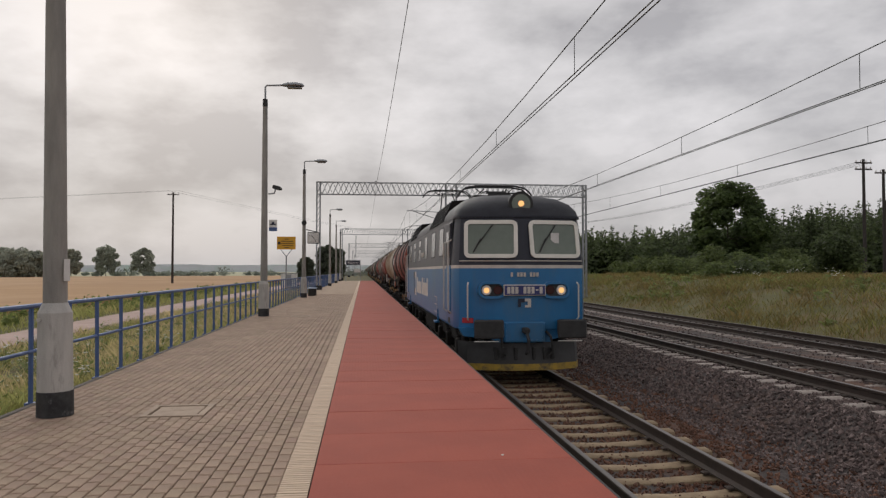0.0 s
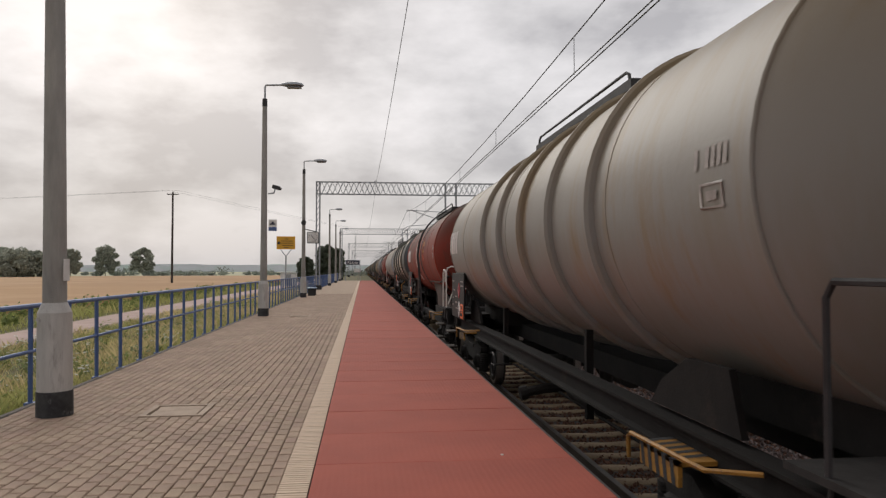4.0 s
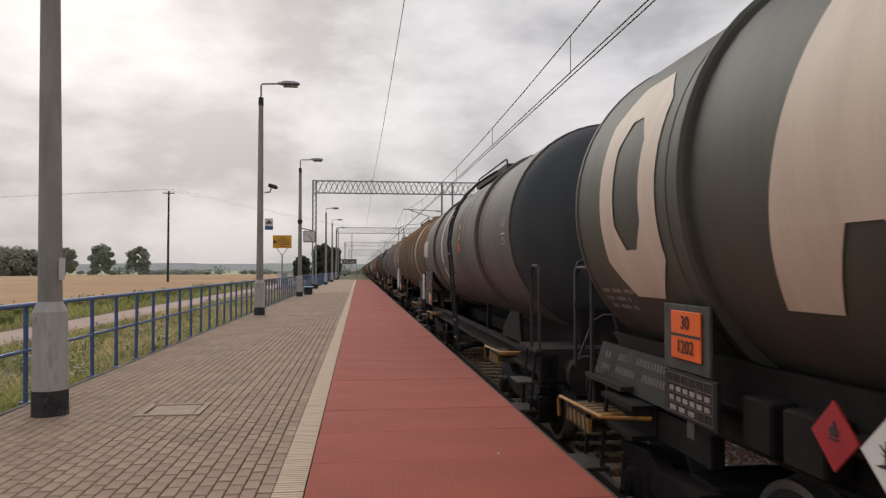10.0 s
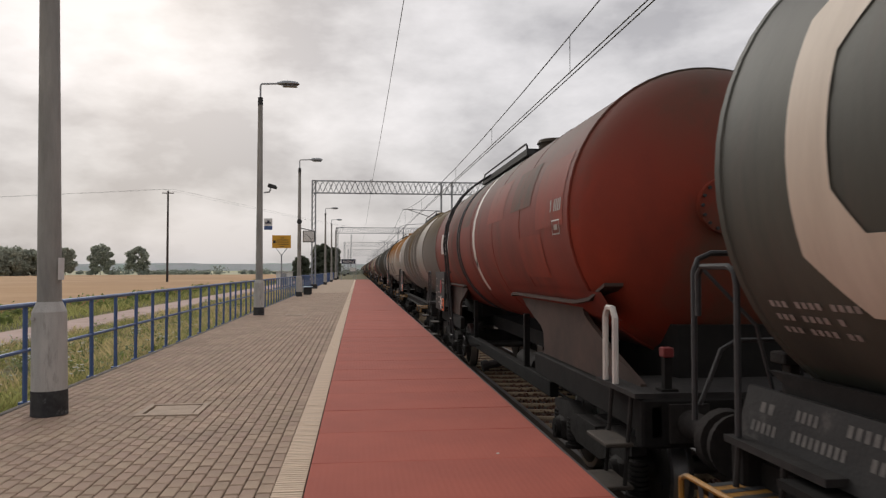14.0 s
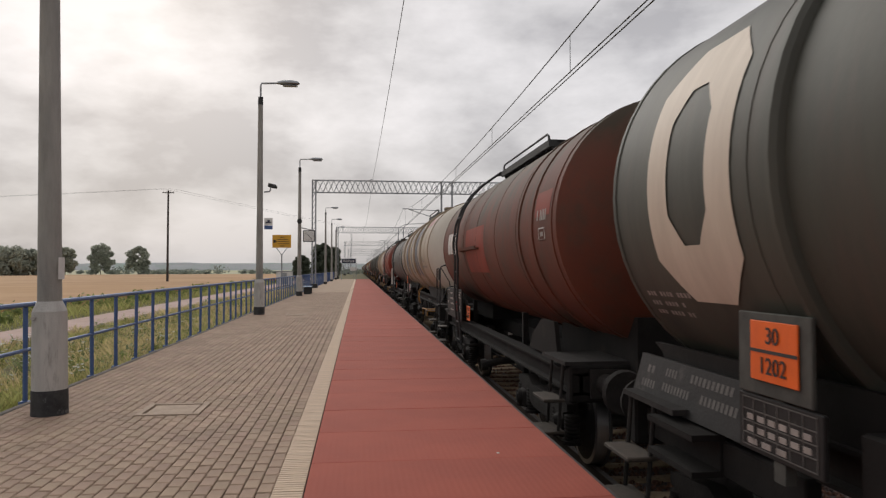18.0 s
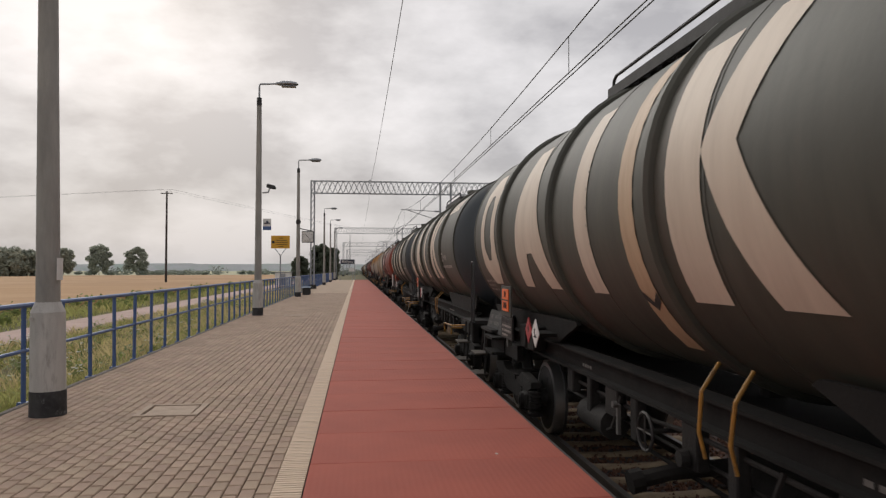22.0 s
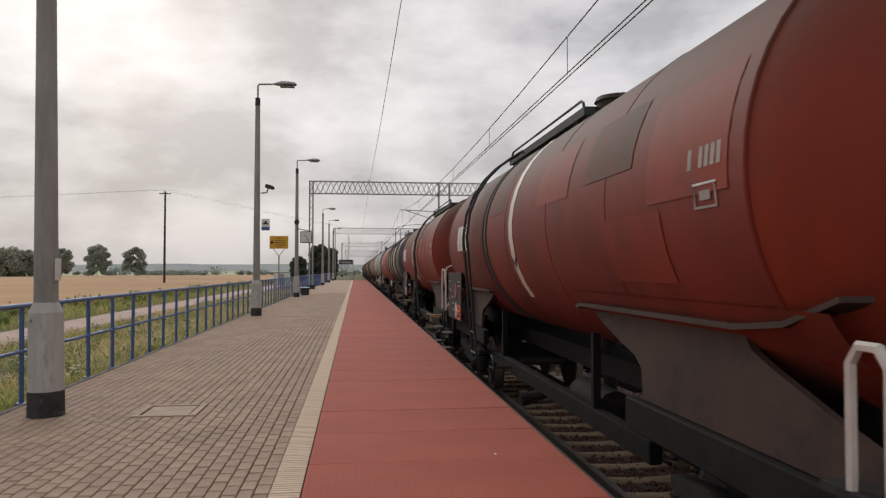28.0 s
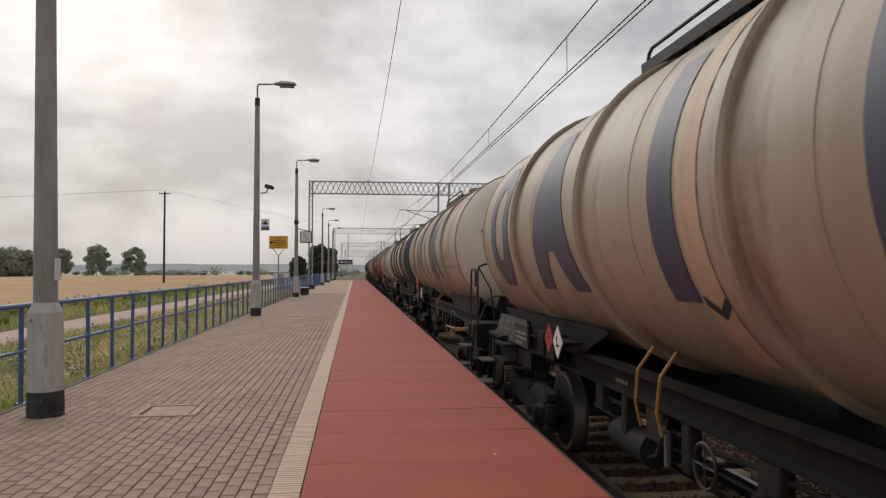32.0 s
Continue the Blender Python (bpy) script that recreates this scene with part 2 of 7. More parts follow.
# ---- geometry helpers ----
class Geo:
    """Faces gathered for one mesh."""

    def __init__(self):
        self.v, self.f = [], []

    def add(self, vs, fs, m=None):
        o = len(self.v)
        self.v += [tuple(m @ Vector(p)) for p in vs] if m else [tuple(p) for p in vs]
        self.f += [tuple(i + o for i in f) for f in fs]
        return self

    def box(self, x0, x1, y0, y1, z0, z1, m=None, bevel=0.0):
        if bevel:
            b, vs = bevel, []
            for z, i in ((z0, b), (z0 + b, 0), (z1 - b, 0), (z1, b)):
                xa, xb, ya, yb = x0 + i, x1 - i, y0 + i, y1 - i
                vs += [(xa + b, ya, z), (xb - b, ya, z), (xb, ya + b, z), (xb, yb - b, z), (xb - b, yb, z), (xa + b, yb, z), (xa, yb - b, z), (xa, ya + b, z)]
            fs = [tuple(range(7, -1, -1)), tuple(range(24, 32))]
            for k in range(3):
                fs += [(k * 8 + i, k * 8 + (i + 1) % 8, k * 8 + 8 + (i + 1) % 8, k * 8 + 8 + i) for i in range(8)]
            return self.add(vs, fs, m)
        vs = [(x, y, z) for z in (z0, z1) for x, y in ((x0, y0), (x1, y0), (x1, y1), (x0, y1))]
        return self.add(vs, [(3, 2, 1, 0), (4, 5, 6, 7), (0, 1, 5, 4), (1, 2, 6, 5), (2, 3, 7, 6), (3, 0, 4, 7)], m)

    def cyl(self, p, q, r, r2=None, seg=10, caps=True):
        p, q, r2 = Vector(p), Vector(q), r if r2 is None else r2
        d = (q - p).normalized()
        a = d.orthogonal().normalized()
        b = d.cross(a)
        vs = []
        for c, rad in ((p, r), (q, r2)):
            vs += [c + (a * math.cos(2 * math.pi * i / seg) + b * math.sin(2 * math.pi * i / seg)) * rad for i in range(seg)]
        fs = [(i, (i + 1) % seg, seg + (i + 1) % seg, seg + i) for i in range(seg)]
        if caps:
            fs += [tuple(range(seg - 1, -1, -1)), tuple(range(seg, 2 * seg))]
        return self.add(vs, fs)

    def pipe(self, pts, r, seg=6):
        """A bent bar through the points."""
        pts = [Vector(p) for p in pts]
        rings, a = [], None
        for i, p in enumerate(pts):
            d = (pts[min(i + 1, len(pts) - 1)] - pts[max(i - 1, 0)]).normalized()
            a = d.orthogonal().normalized() if a is None else (a - d * a.dot(d)).normalized()
            b = d.cross(a)
            rings.append([p + (a * math.cos(2 * math.pi * k / seg) + b * math.sin(2 * math.pi * k / seg)) * r for k in range(seg)])
        vs = [p for ring in rings for p in ring]
        fs = [(i * seg + k, i * seg + (k + 1) % seg, (i + 1) * seg + (k + 1) % seg, (i + 1) * seg + k) for i in range(len(pts) - 1) for k in range(seg)]
        n = len(vs)
        fs += [tuple(range(seg - 1, -1, -1)), tuple(range(n - seg, n))]
        return self.add(vs, fs)

    def lathe_y(self, prof, cx, cz, seg=40):
        """Turned round the y axis at (cx, cz); prof: (y, r) rows."""
        vs, fs = [], []
        for y, r in prof:
            vs += [(cx + r * math.sin(2 * math.pi * k / seg), y, cz + r * math.cos(2 * math.pi * k / seg)) for k in range(seg)]
        for i in range(len(prof) - 1):
            fs += [(i * seg + k, i * seg + (k + 1) % seg, (i + 1) * seg + (k + 1) % seg, (i + 1) * seg + k) for k in range(seg)]
        fs += [tuple(range(seg - 1, -1, -1)), tuple(range(len(vs) - seg, len(vs)))]
        return self.add(vs, fs)

    def prism(self, poly, axis, lo, hi):
        """A polygon (pairs in the two other axes) drawn out along an axis."""
        n = len(poly)

        def at(p, c):
            return {"x": (c, *p), "y": (p[0], c, p[1]), "z": (*p, c)}[axis]
        vs = [at(p, lo) for p in poly] + [at(p, hi) for p in poly]
        return self.add(vs, [tuple(range(n - 1, -1, -1)), tuple(range(n, 2 * n))] + [(i, (i + 1) % n, n + (i + 1) % n, n + i) for i in range(n)])

    def quad(self, a, b, c, d):
        return self.add([a, b, c, d], [(0, 1, 2, 3)])

    def mesh(self, name, material, smooth=True):
        me = bpy.data.meshes.new(name)
        me.from_pydata(self.v, [], self.f)
        me.validate()
        me.materials.append(material)
        bm = bmesh.new()
        bm.from_mesh(me)
        if len(bm.faces) < 4000:
            bmesh.ops.remove_doubles(bm, verts=bm.verts, dist=.0002)
        if len(bm.faces) < 20000:
            bmesh.ops.recalc_face_normals(bm, faces=bm.faces)
        bm.to_mesh(me)
        bm.free()
        if smooth:
            me.polygons.foreach_set("use_smooth", [True] * len(me.polygons))
            me.set_sharp_from_angle(angle=radians(35))
        return me


def part(name, geo, material, parent=None, label="", at=None, smooth=True):
    """One mesh object, under a thing or part where one is given."""
    me = geo if isinstance(geo, bpy.types.Mesh) else geo.mesh(name, material, smooth)
    ob = new(name, me)
    ob.parent = parent
    if at is not None:
        ob.matrix_basis = at
    if label:
        ob["label"] = label
    return ob


def thing(name, at, label, category, group=""):
    ob = new(name)
    ob.empty_display_size = .2
    ob.matrix_basis = at
    return tagged(ob, label, category, group)


def single(name, geo, material, label, category, group="", kind="", at=None, smooth=True):
    return tagged(part(name, geo, material, None, "", at, smooth), label, category, group, kind)


def words(text, size, material, m, parent, name="lettering", label=""):
    """Built-in lettering as a mesh part."""
    cu = bpy.data.curves.new("lettering", "FONT")
    cu.body, cu.size, cu.extrude, cu.align_x, cu.align_y = text, size, .002, "CENTER", "CENTER"
    tmp = bpy.data.objects.new("lettering", cu)
    scene.collection.objects.link(tmp)
    me = bpy.data.meshes.new_from_object(tmp.evaluated_get(bpy.context.evaluated_depsgraph_get()))
    bpy.data.objects.remove(tmp)
    me.materials.clear()
    me.materials.append(material)
    return part(name, me, material, parent, label, m)


FACE_BACK = pose(0, 0, 0, 90, 0, 0)      # lettering that faces -y
FACE_LEFT = pose(0, 0, 0, 90, 0, -90)    # lettering that faces -x


# ---- ground ----
PROFILE = [(-2600, -.7), (-120, -.62), (-40, -.6), (-15, -.6), (-11.6, -.62), (-9.2, -.62), (-6, -.5), (-4.2, -.22), (-3.68, -.08), (-3.5, -1.3), (1.6, -1.3),
           (5.2, -1.3), (12, -1.2), (16.4, -1.12), (17.6, -.8), (20, -.05), (23, .55), (27, .8), (60, 1.0), (150, 1.2), (2600, 1.2)]
PROFILE = [(x, z + (.12 if 22 < x < 160 else 0)) for x, z in PROFILE]


def rough(x, y):
    """Unevenness of the open ground."""
    k = max(0, min(1, (abs(x) - 17.5) / 2)) if x > 0 else max(0, min(1, (abs(x) - 15.5) / 3))
    return k * (noise.noise(Vector((x * .21, y * .13, 0))) * .16 + noise.noise(Vector((x * .45, y * .4, 4))) * .09) if abs(x) < 200 else 0


g = Geo()
ys = [-300, -60, -20, 0, 10, 14] + [17 + 1.6 * i for i in range(42)] + [88, 95, 102, 110, 114, 160, 300, 700, 2600]
XS = sorted([x for x, z in PROFILE] + [18.4, 19.2, 21, 22, 24, 25, 26, 28.5, 30, 32, 35, 40, 48])


def level(x):
    for (a, za), (b, zb) in zip(PROFILE, PROFILE[1:]):
        if a <= x <= b:
            return za + (zb - za) * (x - a) / (b - a)
    return 0


for y in ys:
    for x in XS:
        z = -.55 if y > 110 and -5 < x < 1.7 else level(x)
        g.v.append((x, y, z + rough(x, y)))
n = len(XS)
g.f = [(j * n + i, j * n + i + 1, (j + 1) * n + i + 1, (j + 1) * n + i) for j in range(len(ys) - 1) for i in range(n - 1)]
single("ground", g, grass_m, "rough grassy ground beside the railway line", "ground", kind="structure")


def strip(name, rows, y0, y1, material, label, cat, kind="structure", step=12.0):
    """A long solid of one cross-section, drawn along the line."""
    gg = Geo()
    k = max(1, int((y1 - y0) / step))
    for j in range(k + 1):
        gg.v += [(x, y0 + (y1 - y0) * j / k, z) for x, z in rows]
    m = len(rows)
    gg.f = [(j * m + i, j * m + (i + 1) % m, (j + 1) * m + (i + 1) % m, (j + 1) * m + i) for j in range(k) for i in range(m)]
    gg.f += [tuple(range(m - 1, -1, -1)), tuple(range(k * m, k * m + m))]
    return single(name, gg, material, label, cat, kind=kind)


strip("dirt_road", [(-11.5, -.75), (-11.4, -.56), (-10.5, -.53), (-9.5, -.56), (-9.3, -.75)], -40, 260, dirt_m, "pinkish dirt farm track through the grass", "road")
g = Geo()
for i, (x0, x1) in enumerate(((-420, -15.2),)):
    xs = [x0, -300, -200, -120, -70, -40, -25, x1]
    yy = [-60, 0, 40, 80, 140, 200, 262]
    for y in yy:
        for x in xs:
            g.v.append((x + (noise.noise(Vector((0, y * .08, 3))) * 1.2 if x == x1 else 0), y, -.17 + .5 * noise.noise(Vector((x * .01, y * .01, 5)))))
    m = len(xs)
    g.f += [(j * m + i, j * m + i + 1, (j + 1) * m + i + 1, (j + 1) * m + i) for j in range(len(yy) - 1) for i in range(m - 1)]
    o = len(g.v)
    g.v += [(x1 + .1, y, -.7) for y in yy]
    g.f += [(j * m + m - 1, (j + 1) * m + m - 1, o + j + 1, o + j) for j in range(len(yy) - 1)]
o = Geo()
o.box(-1500, -14, 262.5, 1450, -.75, -.5)
single("distant_fields", o, meadow_m, "pale distant meadows beyond the wheat", "field", kind="structure")
single("wheat_field", g, wheat_m, "ripe golden wheat field", "field", kind="stuff")

strip("ballast", [(1.7, -1.32), (1.7, -1.07), (5.1, -1.07), (5.7, -1.06), (6.9, -.60), (10.1, -.58), (11.9, -.84), (15.6, -.84), (16.6, -1.32)],
      -40, 420, ballast_m, "grey crushed stone ballast with rusty patches", "ballast")


def rails(cx, top, y0, y1, tag):
    for sgn in (-1, 1):
        x = cx + sgn * .7535
        r = [(x - .07, top - .17), (x - .07, top - .155), (x - .012, top - .13), (x - .012, top - .045), (x - .036, top - .034), (x - .036, top - .008),
             (x + .036, top - .008), (x + .036, top - .034), (x + .012, top - .045), (x + .012, top - .13), (x + .07, top - .155), (x + .07, top - .17)]
        base = strip("rail", r, y0, y1, rail_m, "rusty steel rail of the " + tag, "rail")
        gg = Geo().box(x - .03, x + .03, y0, y1, top - .008, top)
        part("rail_head", gg, head_m, base, "bright worn running surface")


rails(TRACK, RAIL, -40, 420, "near platform track")
rails(8.5, -.36, -40, 420, "middle track")
rails(13.9, -.62, -40, 420, "far track")


def sleeper_geo(w=.125, l=1.28, h=.2):
    gg = Geo()
    vs = []
    for x, zz, ww in ((-l, 0, w), (-.95, .005, w), (-.5, -.03, w * .86), (0, -.045, w * .8), (.5, -.03, w * .86), (.95, .005, w), (l, 0, w)):
        vs += [(x, -ww - .02, -h), (x, -ww, zz - .02), (x, -ww + .03, zz), (x, ww - .03, zz), (x, ww, zz - .02), (x, ww + .02, -h)]
    fs = [(j * 6 + i, j * 6 + i + 1, j * 6 + 7 + i, j * 6 + 6 + i) for j in range(6) for i in range(5)]
    fs += [(5, 4, 3, 2, 1, 0), tuple(range(36, 42))]
    return gg.add(vs, fs)


def sleepers(cx, top, y0, near, far, material, label, group):
    me = sleeper_geo().mesh("sleeper", material)
    clip = Geo()
    for s in (-.7535, .7535):
        for d in (-.1, .1):
            clip.box(s + d - .04, s + d + .04, -.05, .05, 0, .035, bevel=.01)
    clip_me = clip.mesh("rail_clips", rail_m)
    y = y0
    rest = Geo()
    i = 0
    while y < far:
        m = pose(cx + random.uniform(-.02, .02), y, top - .195, 0, 0, random.uniform(-.8, .8))
        if y < near:
            s = tagged(part("sleeper", me, material, None, "", m), label, "sleeper", group)
            tagged(part("rail_fastening", clip_me, rail_m, s, "rusty rail fastenings"), kind="stuff")
        else:
            rest.add(*(lambda q: (q.v, q.f))(sleeper_geo()), m=m)
        y += .6
    single("sleepers_beyond", rest, material, label, "sleeper", kind="stuff")


sleepers(TRACK, RAIL, -7.9, 36, 150, sleeper_m, "stained brownish concrete sleeper in the near track", "sleepers of the near track")
sleepers(8.5, -.36, 7.1, 44, 110, sleeper_pale_m, "pale concrete sleeper in the middle track", "sleepers of the middle track")
sleepers(13.9, -.62, 15.1, 52, 110, sleeper_pale_m, "pale concrete sleeper in the far track", "sleepers of the far track")


def stones(name, n, fx, y0, y1, zf, material, size, label):
    gg = Geo()
    rnd = random.Random(n)
    for i in range(n):
        x = rnd.uniform(*fx)
        y = y0 + (y1 - y0) * rnd.random() ** 1.6
        s = size * rnd.uniform(.6, 1.3)
        m = pose(x, y, zf(x) + s * .25, rnd.uniform(0, 360), rnd.uniform(0, 360), rnd.uniform(0, 360)) @ Matrix.Diagonal((s, s * .8, s * .6, 1))
        gg.add([(1, .2, 0), (-1, -.1, .2), (.1, 1, -.2), (-.2, -1, 0), (.3, .1, 1), (-.1, .2, -1)],
               [(0, 2, 4), (2, 1, 4), (1, 3, 4), (3, 0, 4), (2, 0, 5), (1, 2, 5), (3, 1, 5), (0, 3, 5)], m)
    return single(name, gg, material, label, "ballast", kind="stuff", smooth=False)


def bed(x):
    pts = [(1.7, -1.07), (5.1, -1.07), (5.7, -1.06), (6.9, -.60), (10.1, -.58), (11.9, -.84), (15.6, -.84), (16.6, -1.32)]
    for (a, za), (b, zb) in zip(pts, pts[1:]):
        if a <= x <= b:
            return za + (zb - za) * (x - a) / (b - a)
    return -1.1


stones("ballast_stones", 22000, (5.3, 7.8), 6, 38, bed, stone_m, .042, "loose grey ballast stones between the tracks")
stones("rusty_ballast_stones", 15000, (2.1, 5.9), 4.5, 24, bed, rust_stone_m, .036, "rust-brown ballast stones of the near track")
stones("far_ballast_stones", 5000, (7.4, 16.2), 9, 50, bed, stone_m, .045, "loose grey ballast stones round the far tracks")

# ---- platform ----
PX0, PX1, PEND = -3.5, 1.64, 108.0
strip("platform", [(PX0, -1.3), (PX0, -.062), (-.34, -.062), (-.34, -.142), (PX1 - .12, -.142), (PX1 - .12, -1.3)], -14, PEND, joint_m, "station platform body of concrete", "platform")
strip("kerb", [(-3.585, -.3), (-3.585, .0), (-3.575, .012), (-3.525, .012), (-3.515, .0), (-3.515, -.3)], -14, PEND, kerb_m, "narrow concrete kerb along the platform back", "kerb")

# ---- blue railing ----
FX = -3.60
fence = thing("railing", pose(FX, 0, 0), "blue-painted tubular steel railing along the platform back", "railing")
post = Geo().cyl((0, 0, -.1), (0, 0, 1.065), .027, seg=8).box(-.05, .05, -.05, .05, -.02, .012)
post_me = post.mesh("post", blue_m)
y = 3.515 - 14 * .967
while y < PEND:
    part("post", post_me, blue_m, fence, "", pose(random.uniform(-.01, .01), y, 0, random.uniform(-.6, .6), random.uniform(-.6, .6), 0))
    y += .967
y = 3.515 - 14 * .967
while y < PEND:
    e = min(y + .967 * 6, PEND)
    part("top_rail", Geo().cyl((0, y, 1.065), (0, e - .01, 1.065), .027, seg=8), blue_m, fence)
    part("middle_rail", Geo().cyl((0, y, .57), (0, e - .01, .57), .021, seg=8), blue_m, fence)
    y = e


# ---- lamp posts ----
def lamp_post(x, y, h, name_label, lean=0.0):
    t = thing("street_lamp", pose(x, y, 0, 0, lean, 0), name_label, "street lamp", "platform lamp posts")
    part("foot", Geo().cyl((0, 0, 0), (0, 0, .25), .172, .170, 20), tar_m, t, "black bitumen-painted pole foot")
    part("sleeve", Geo().cyl((0, 0, .25), (0, 0, 1.03), .166, .160, 20).cyl((0, 0, 1.03), (0, 0, 1.13), .160, .116, 20, False).cyl((-.1, -.135, .97), (-.095, -.162, .97), .02, seg=8), concrete_pale_m, t, "pale painted lower sleeve")
    part("shaft", Geo().cyl((0, 0, 1.1), (0, 0, h - .7), .113, .075, 18), concrete_m, t)
    part("collar", Geo().cyl((0, 0, h - .7), (0, 0, h - .45), .085, .08, 14), dark_m, t, "dark steel collar")
    part("arm", Geo().pipe([(0, 0, h - .5), (0, 0, h - .06), (.03, 0, h), (.55, 0, h + .02)], .03, 8), steel_m, t)
    b = Geo()
    rows = [(.5, .03, .03), (.55, .07, .06), (.75, .15, .11), (1.0, .17, .11), (1.18, .12, .075), (1.24, .03, .02)]
    vs, fs, sg = [], [], 12
    for px, w, hh in rows:
        vs += [(px, w * math.cos(2 * math.pi * k / sg), h + .02 + hh * math.sin(2 * math.pi * k / sg) * (1 if k <= sg / 2 else .55)) for k in range(sg)]
    for i in range(len(rows) - 1):
        fs += [(i * sg + k, i * sg + (k + 1) % sg, (i + 1) * sg + (k + 1) % sg, (i + 1) * sg + k) for k in range(sg)]
    fs += [tuple(range(sg)), tuple(range(len(vs) - sg, len(vs)))]
    part("lantern", b.add(vs, fs), steel_m, t, "grey cobra-head lantern")
    part("lens", Geo().box(.70, 1.17, -.11, .11, h - .075, h - .04, bevel=.012), lamp_glass_m, t)
    return t


LAMPS = [(-3.07, 7.65), (-3.16, 23.6), (-3.2, 39.8), (-3.2, 71.0), (-3.2, 87.3), (-3.2, 103.5)]
for i, (x, y) in enumerate(LAMPS):
    lamp_post(x, y, 7.47, "concrete lamp post with pale sleeve and black foot" if i < 3 else "slim concrete lamp post by the railing", -.8 if i == 0 else 0)


# ---- portal gantries ----
def lattice(gg, a, b, w, n, r):
    """Two chords with zigzag between, in the plane of a, b and the offset w."""
    a, b, w = Vector(a), Vector(b), Vector(w)
    gg.cyl(a, b, r, seg=4).cyl(a + w, b + w, r, seg=4)
    for i in range(n):
        p, q = a.lerp(b, i / n), a.lerp(b, (i + 1) / n)
        m = p.lerp(q, .5) + w
        gg.cyl(p, m, r * .6, seg=4).cyl(m, q, r * .6, seg=4).cyl(p + w, m - w, r * .6, seg=4).cyl(m - w, q + w, r * .6, seg=4)


def gantry(y, x0=-3.45, x1=17.9, top=8.4, detail=True):
    t = thing("catenary_gantry", pose(x0, y, 0), "grey galvanised steel catenary portal over three tracks", "gantry", "catenary gantries")
    n = 26 if detail else 14
    for nm, xx, zb in (("column", 0, 0), ("column", x1 - x0, -1.1)):
        c = Geo()
        for dx in (-.13, .13):
            c.box(dx - .05, dx + .05, -.13, -.09, zb + .3, top).box(dx - .05, dx + .05, .09, .13, zb + .3, top)
        k = 18
        for i in range(k):
            z0, z1 = zb + .3 + (top - zb - .3) * i / k, zb + .3 + (top - zb - .3) * (i + 1) / k
            for yy in (-.12, .12):
                c.cyl((-.13, yy, z0), (.13, yy, z1), .014, seg=4)
            c.cyl((-.16, -.12, z1), (-.16, .12, z1), .014, seg=4)
        part(nm, Geo().add([(p[0] + xx, p[1], p[2]) for p in c.v], c.f), steel_m, t)
        part("plinth", Geo().box(xx - .3, xx + .3, -.3, .3, zb - .1, zb + .33, bevel=.05), tar_m if xx == 0 else concrete_m, t, "dark foundation block")
    for yy in (-.25, .25):
        gg = Geo()
        lattice(gg, (-.15, yy, top - .95), (x1 - x0 + .15, yy, top - .95), (0, 0, .95), n, .035)
        part("truss", gg, steel_m, t)
    gg = Geo()
    for i in range(0, n + 1, 2):
        xx = (x1 - x0) * i / n
        gg.cyl((xx, -.25, top), (xx, .25, top), .022, seg=4).cyl((xx, -.25, top - .95), (xx, .25, top - .95), .022, seg=4)
    part("cross_braces", gg, steel_m, t)
    for cx, side in ((TRACK, 1), (8.5, -1), (13.9, -1)):
        px = cx + side * (3.1 if side > 0 else 1.1) - x0
        part("drop_post", Geo().box(px - .07, px + .07, -.07, .07, 5.2, top - .05), steel_m, t)
        end = cx - x0 - side * .3
        arm = Geo().pipe([(px, 0, 6.1), (end + side * .3, 0, 6.25)], .03).pipe([(px, 0, 5.35), (end + side * .8, 0, 6.2)], .03).pipe([(px, 0, 5.2), (end + side * .5, 0, 5.0), (end, 0, 4.75)], .022)
        part("cantilever_arm", arm, steel_m, t)
        ins = Geo()
        for k in range(5):
            xx = px - side * (.16 + .07 * k)
            ins.cyl((xx, 0, 6.11), (xx + .02, 0, 6.11), .07, seg=8)
        part("insulator", ins, dark_m, t, "ribbed dark insulator")
    part("wire_bracket", Geo().pipe([(4.3, 0, top), (4.4, 0, top + .12), (4.55, 0, top + .12)], .03), steel_m, t)
    return t


GANTRY_Y = [56.6, 119, 183, 247, 311]
for i, y in enumerate(GANTRY_Y):
    gantry(y, detail=i < 2)

# ---- overhead wires ----
SUP = [-6.0] + GANTRY_Y


def overhead(cx, zc, name):
    w = thing("overhead_line", pose(cx, 0, 0), name, "overhead wire", "overhead lines")
    for a, b in zip(SUP, SUP[1:]):
        pts = []
        for i in range(13):
            s = i / 12
            y = a + (b - a) * s
            pts.append((0, y, zc + .42 + 1.05 * (2 * s - 1) ** 2))
        part("messenger_wire", Geo().pipe(pts, .011, 5), wire_m, w)
        k = 9
        for i in range(k):
            s = (i + .5) / k
            part("dropper", Geo().cyl((0, a + (b - a) * s, zc), (0, a + (b - a) * s, zc + .42 + 1.05 * (2 * s - 1) ** 2), .007, seg=4), wire_m, w)
        for dx in (-.03, .05):
            part("contact_wire", Geo().cyl((dx, a, zc), (dx, b, zc), .011, seg=5), wire_m, w)
    return w


overhead(TRACK, 4.67, "copper contact and messenger wires over the near track")
overhead(8.5, 4.57, "copper contact and messenger wires over the middle track")
overhead(13.9, 4.98, "copper contact and messenger wires over the far track")
fw = thing("feeder_wire", pose(1.08, 0, 0), "single thin wire strung along the gantry tops", "overhead wire")
for a, b in zip(SUP, SUP[1:]):
    part("wire", Geo().pipe([(0, a + (b - a) * i / 10, 8.52 - .55 * (1 - (i / 5 - 1) ** 2)) for i in range(11)], .01, 5), wire_m, fw)


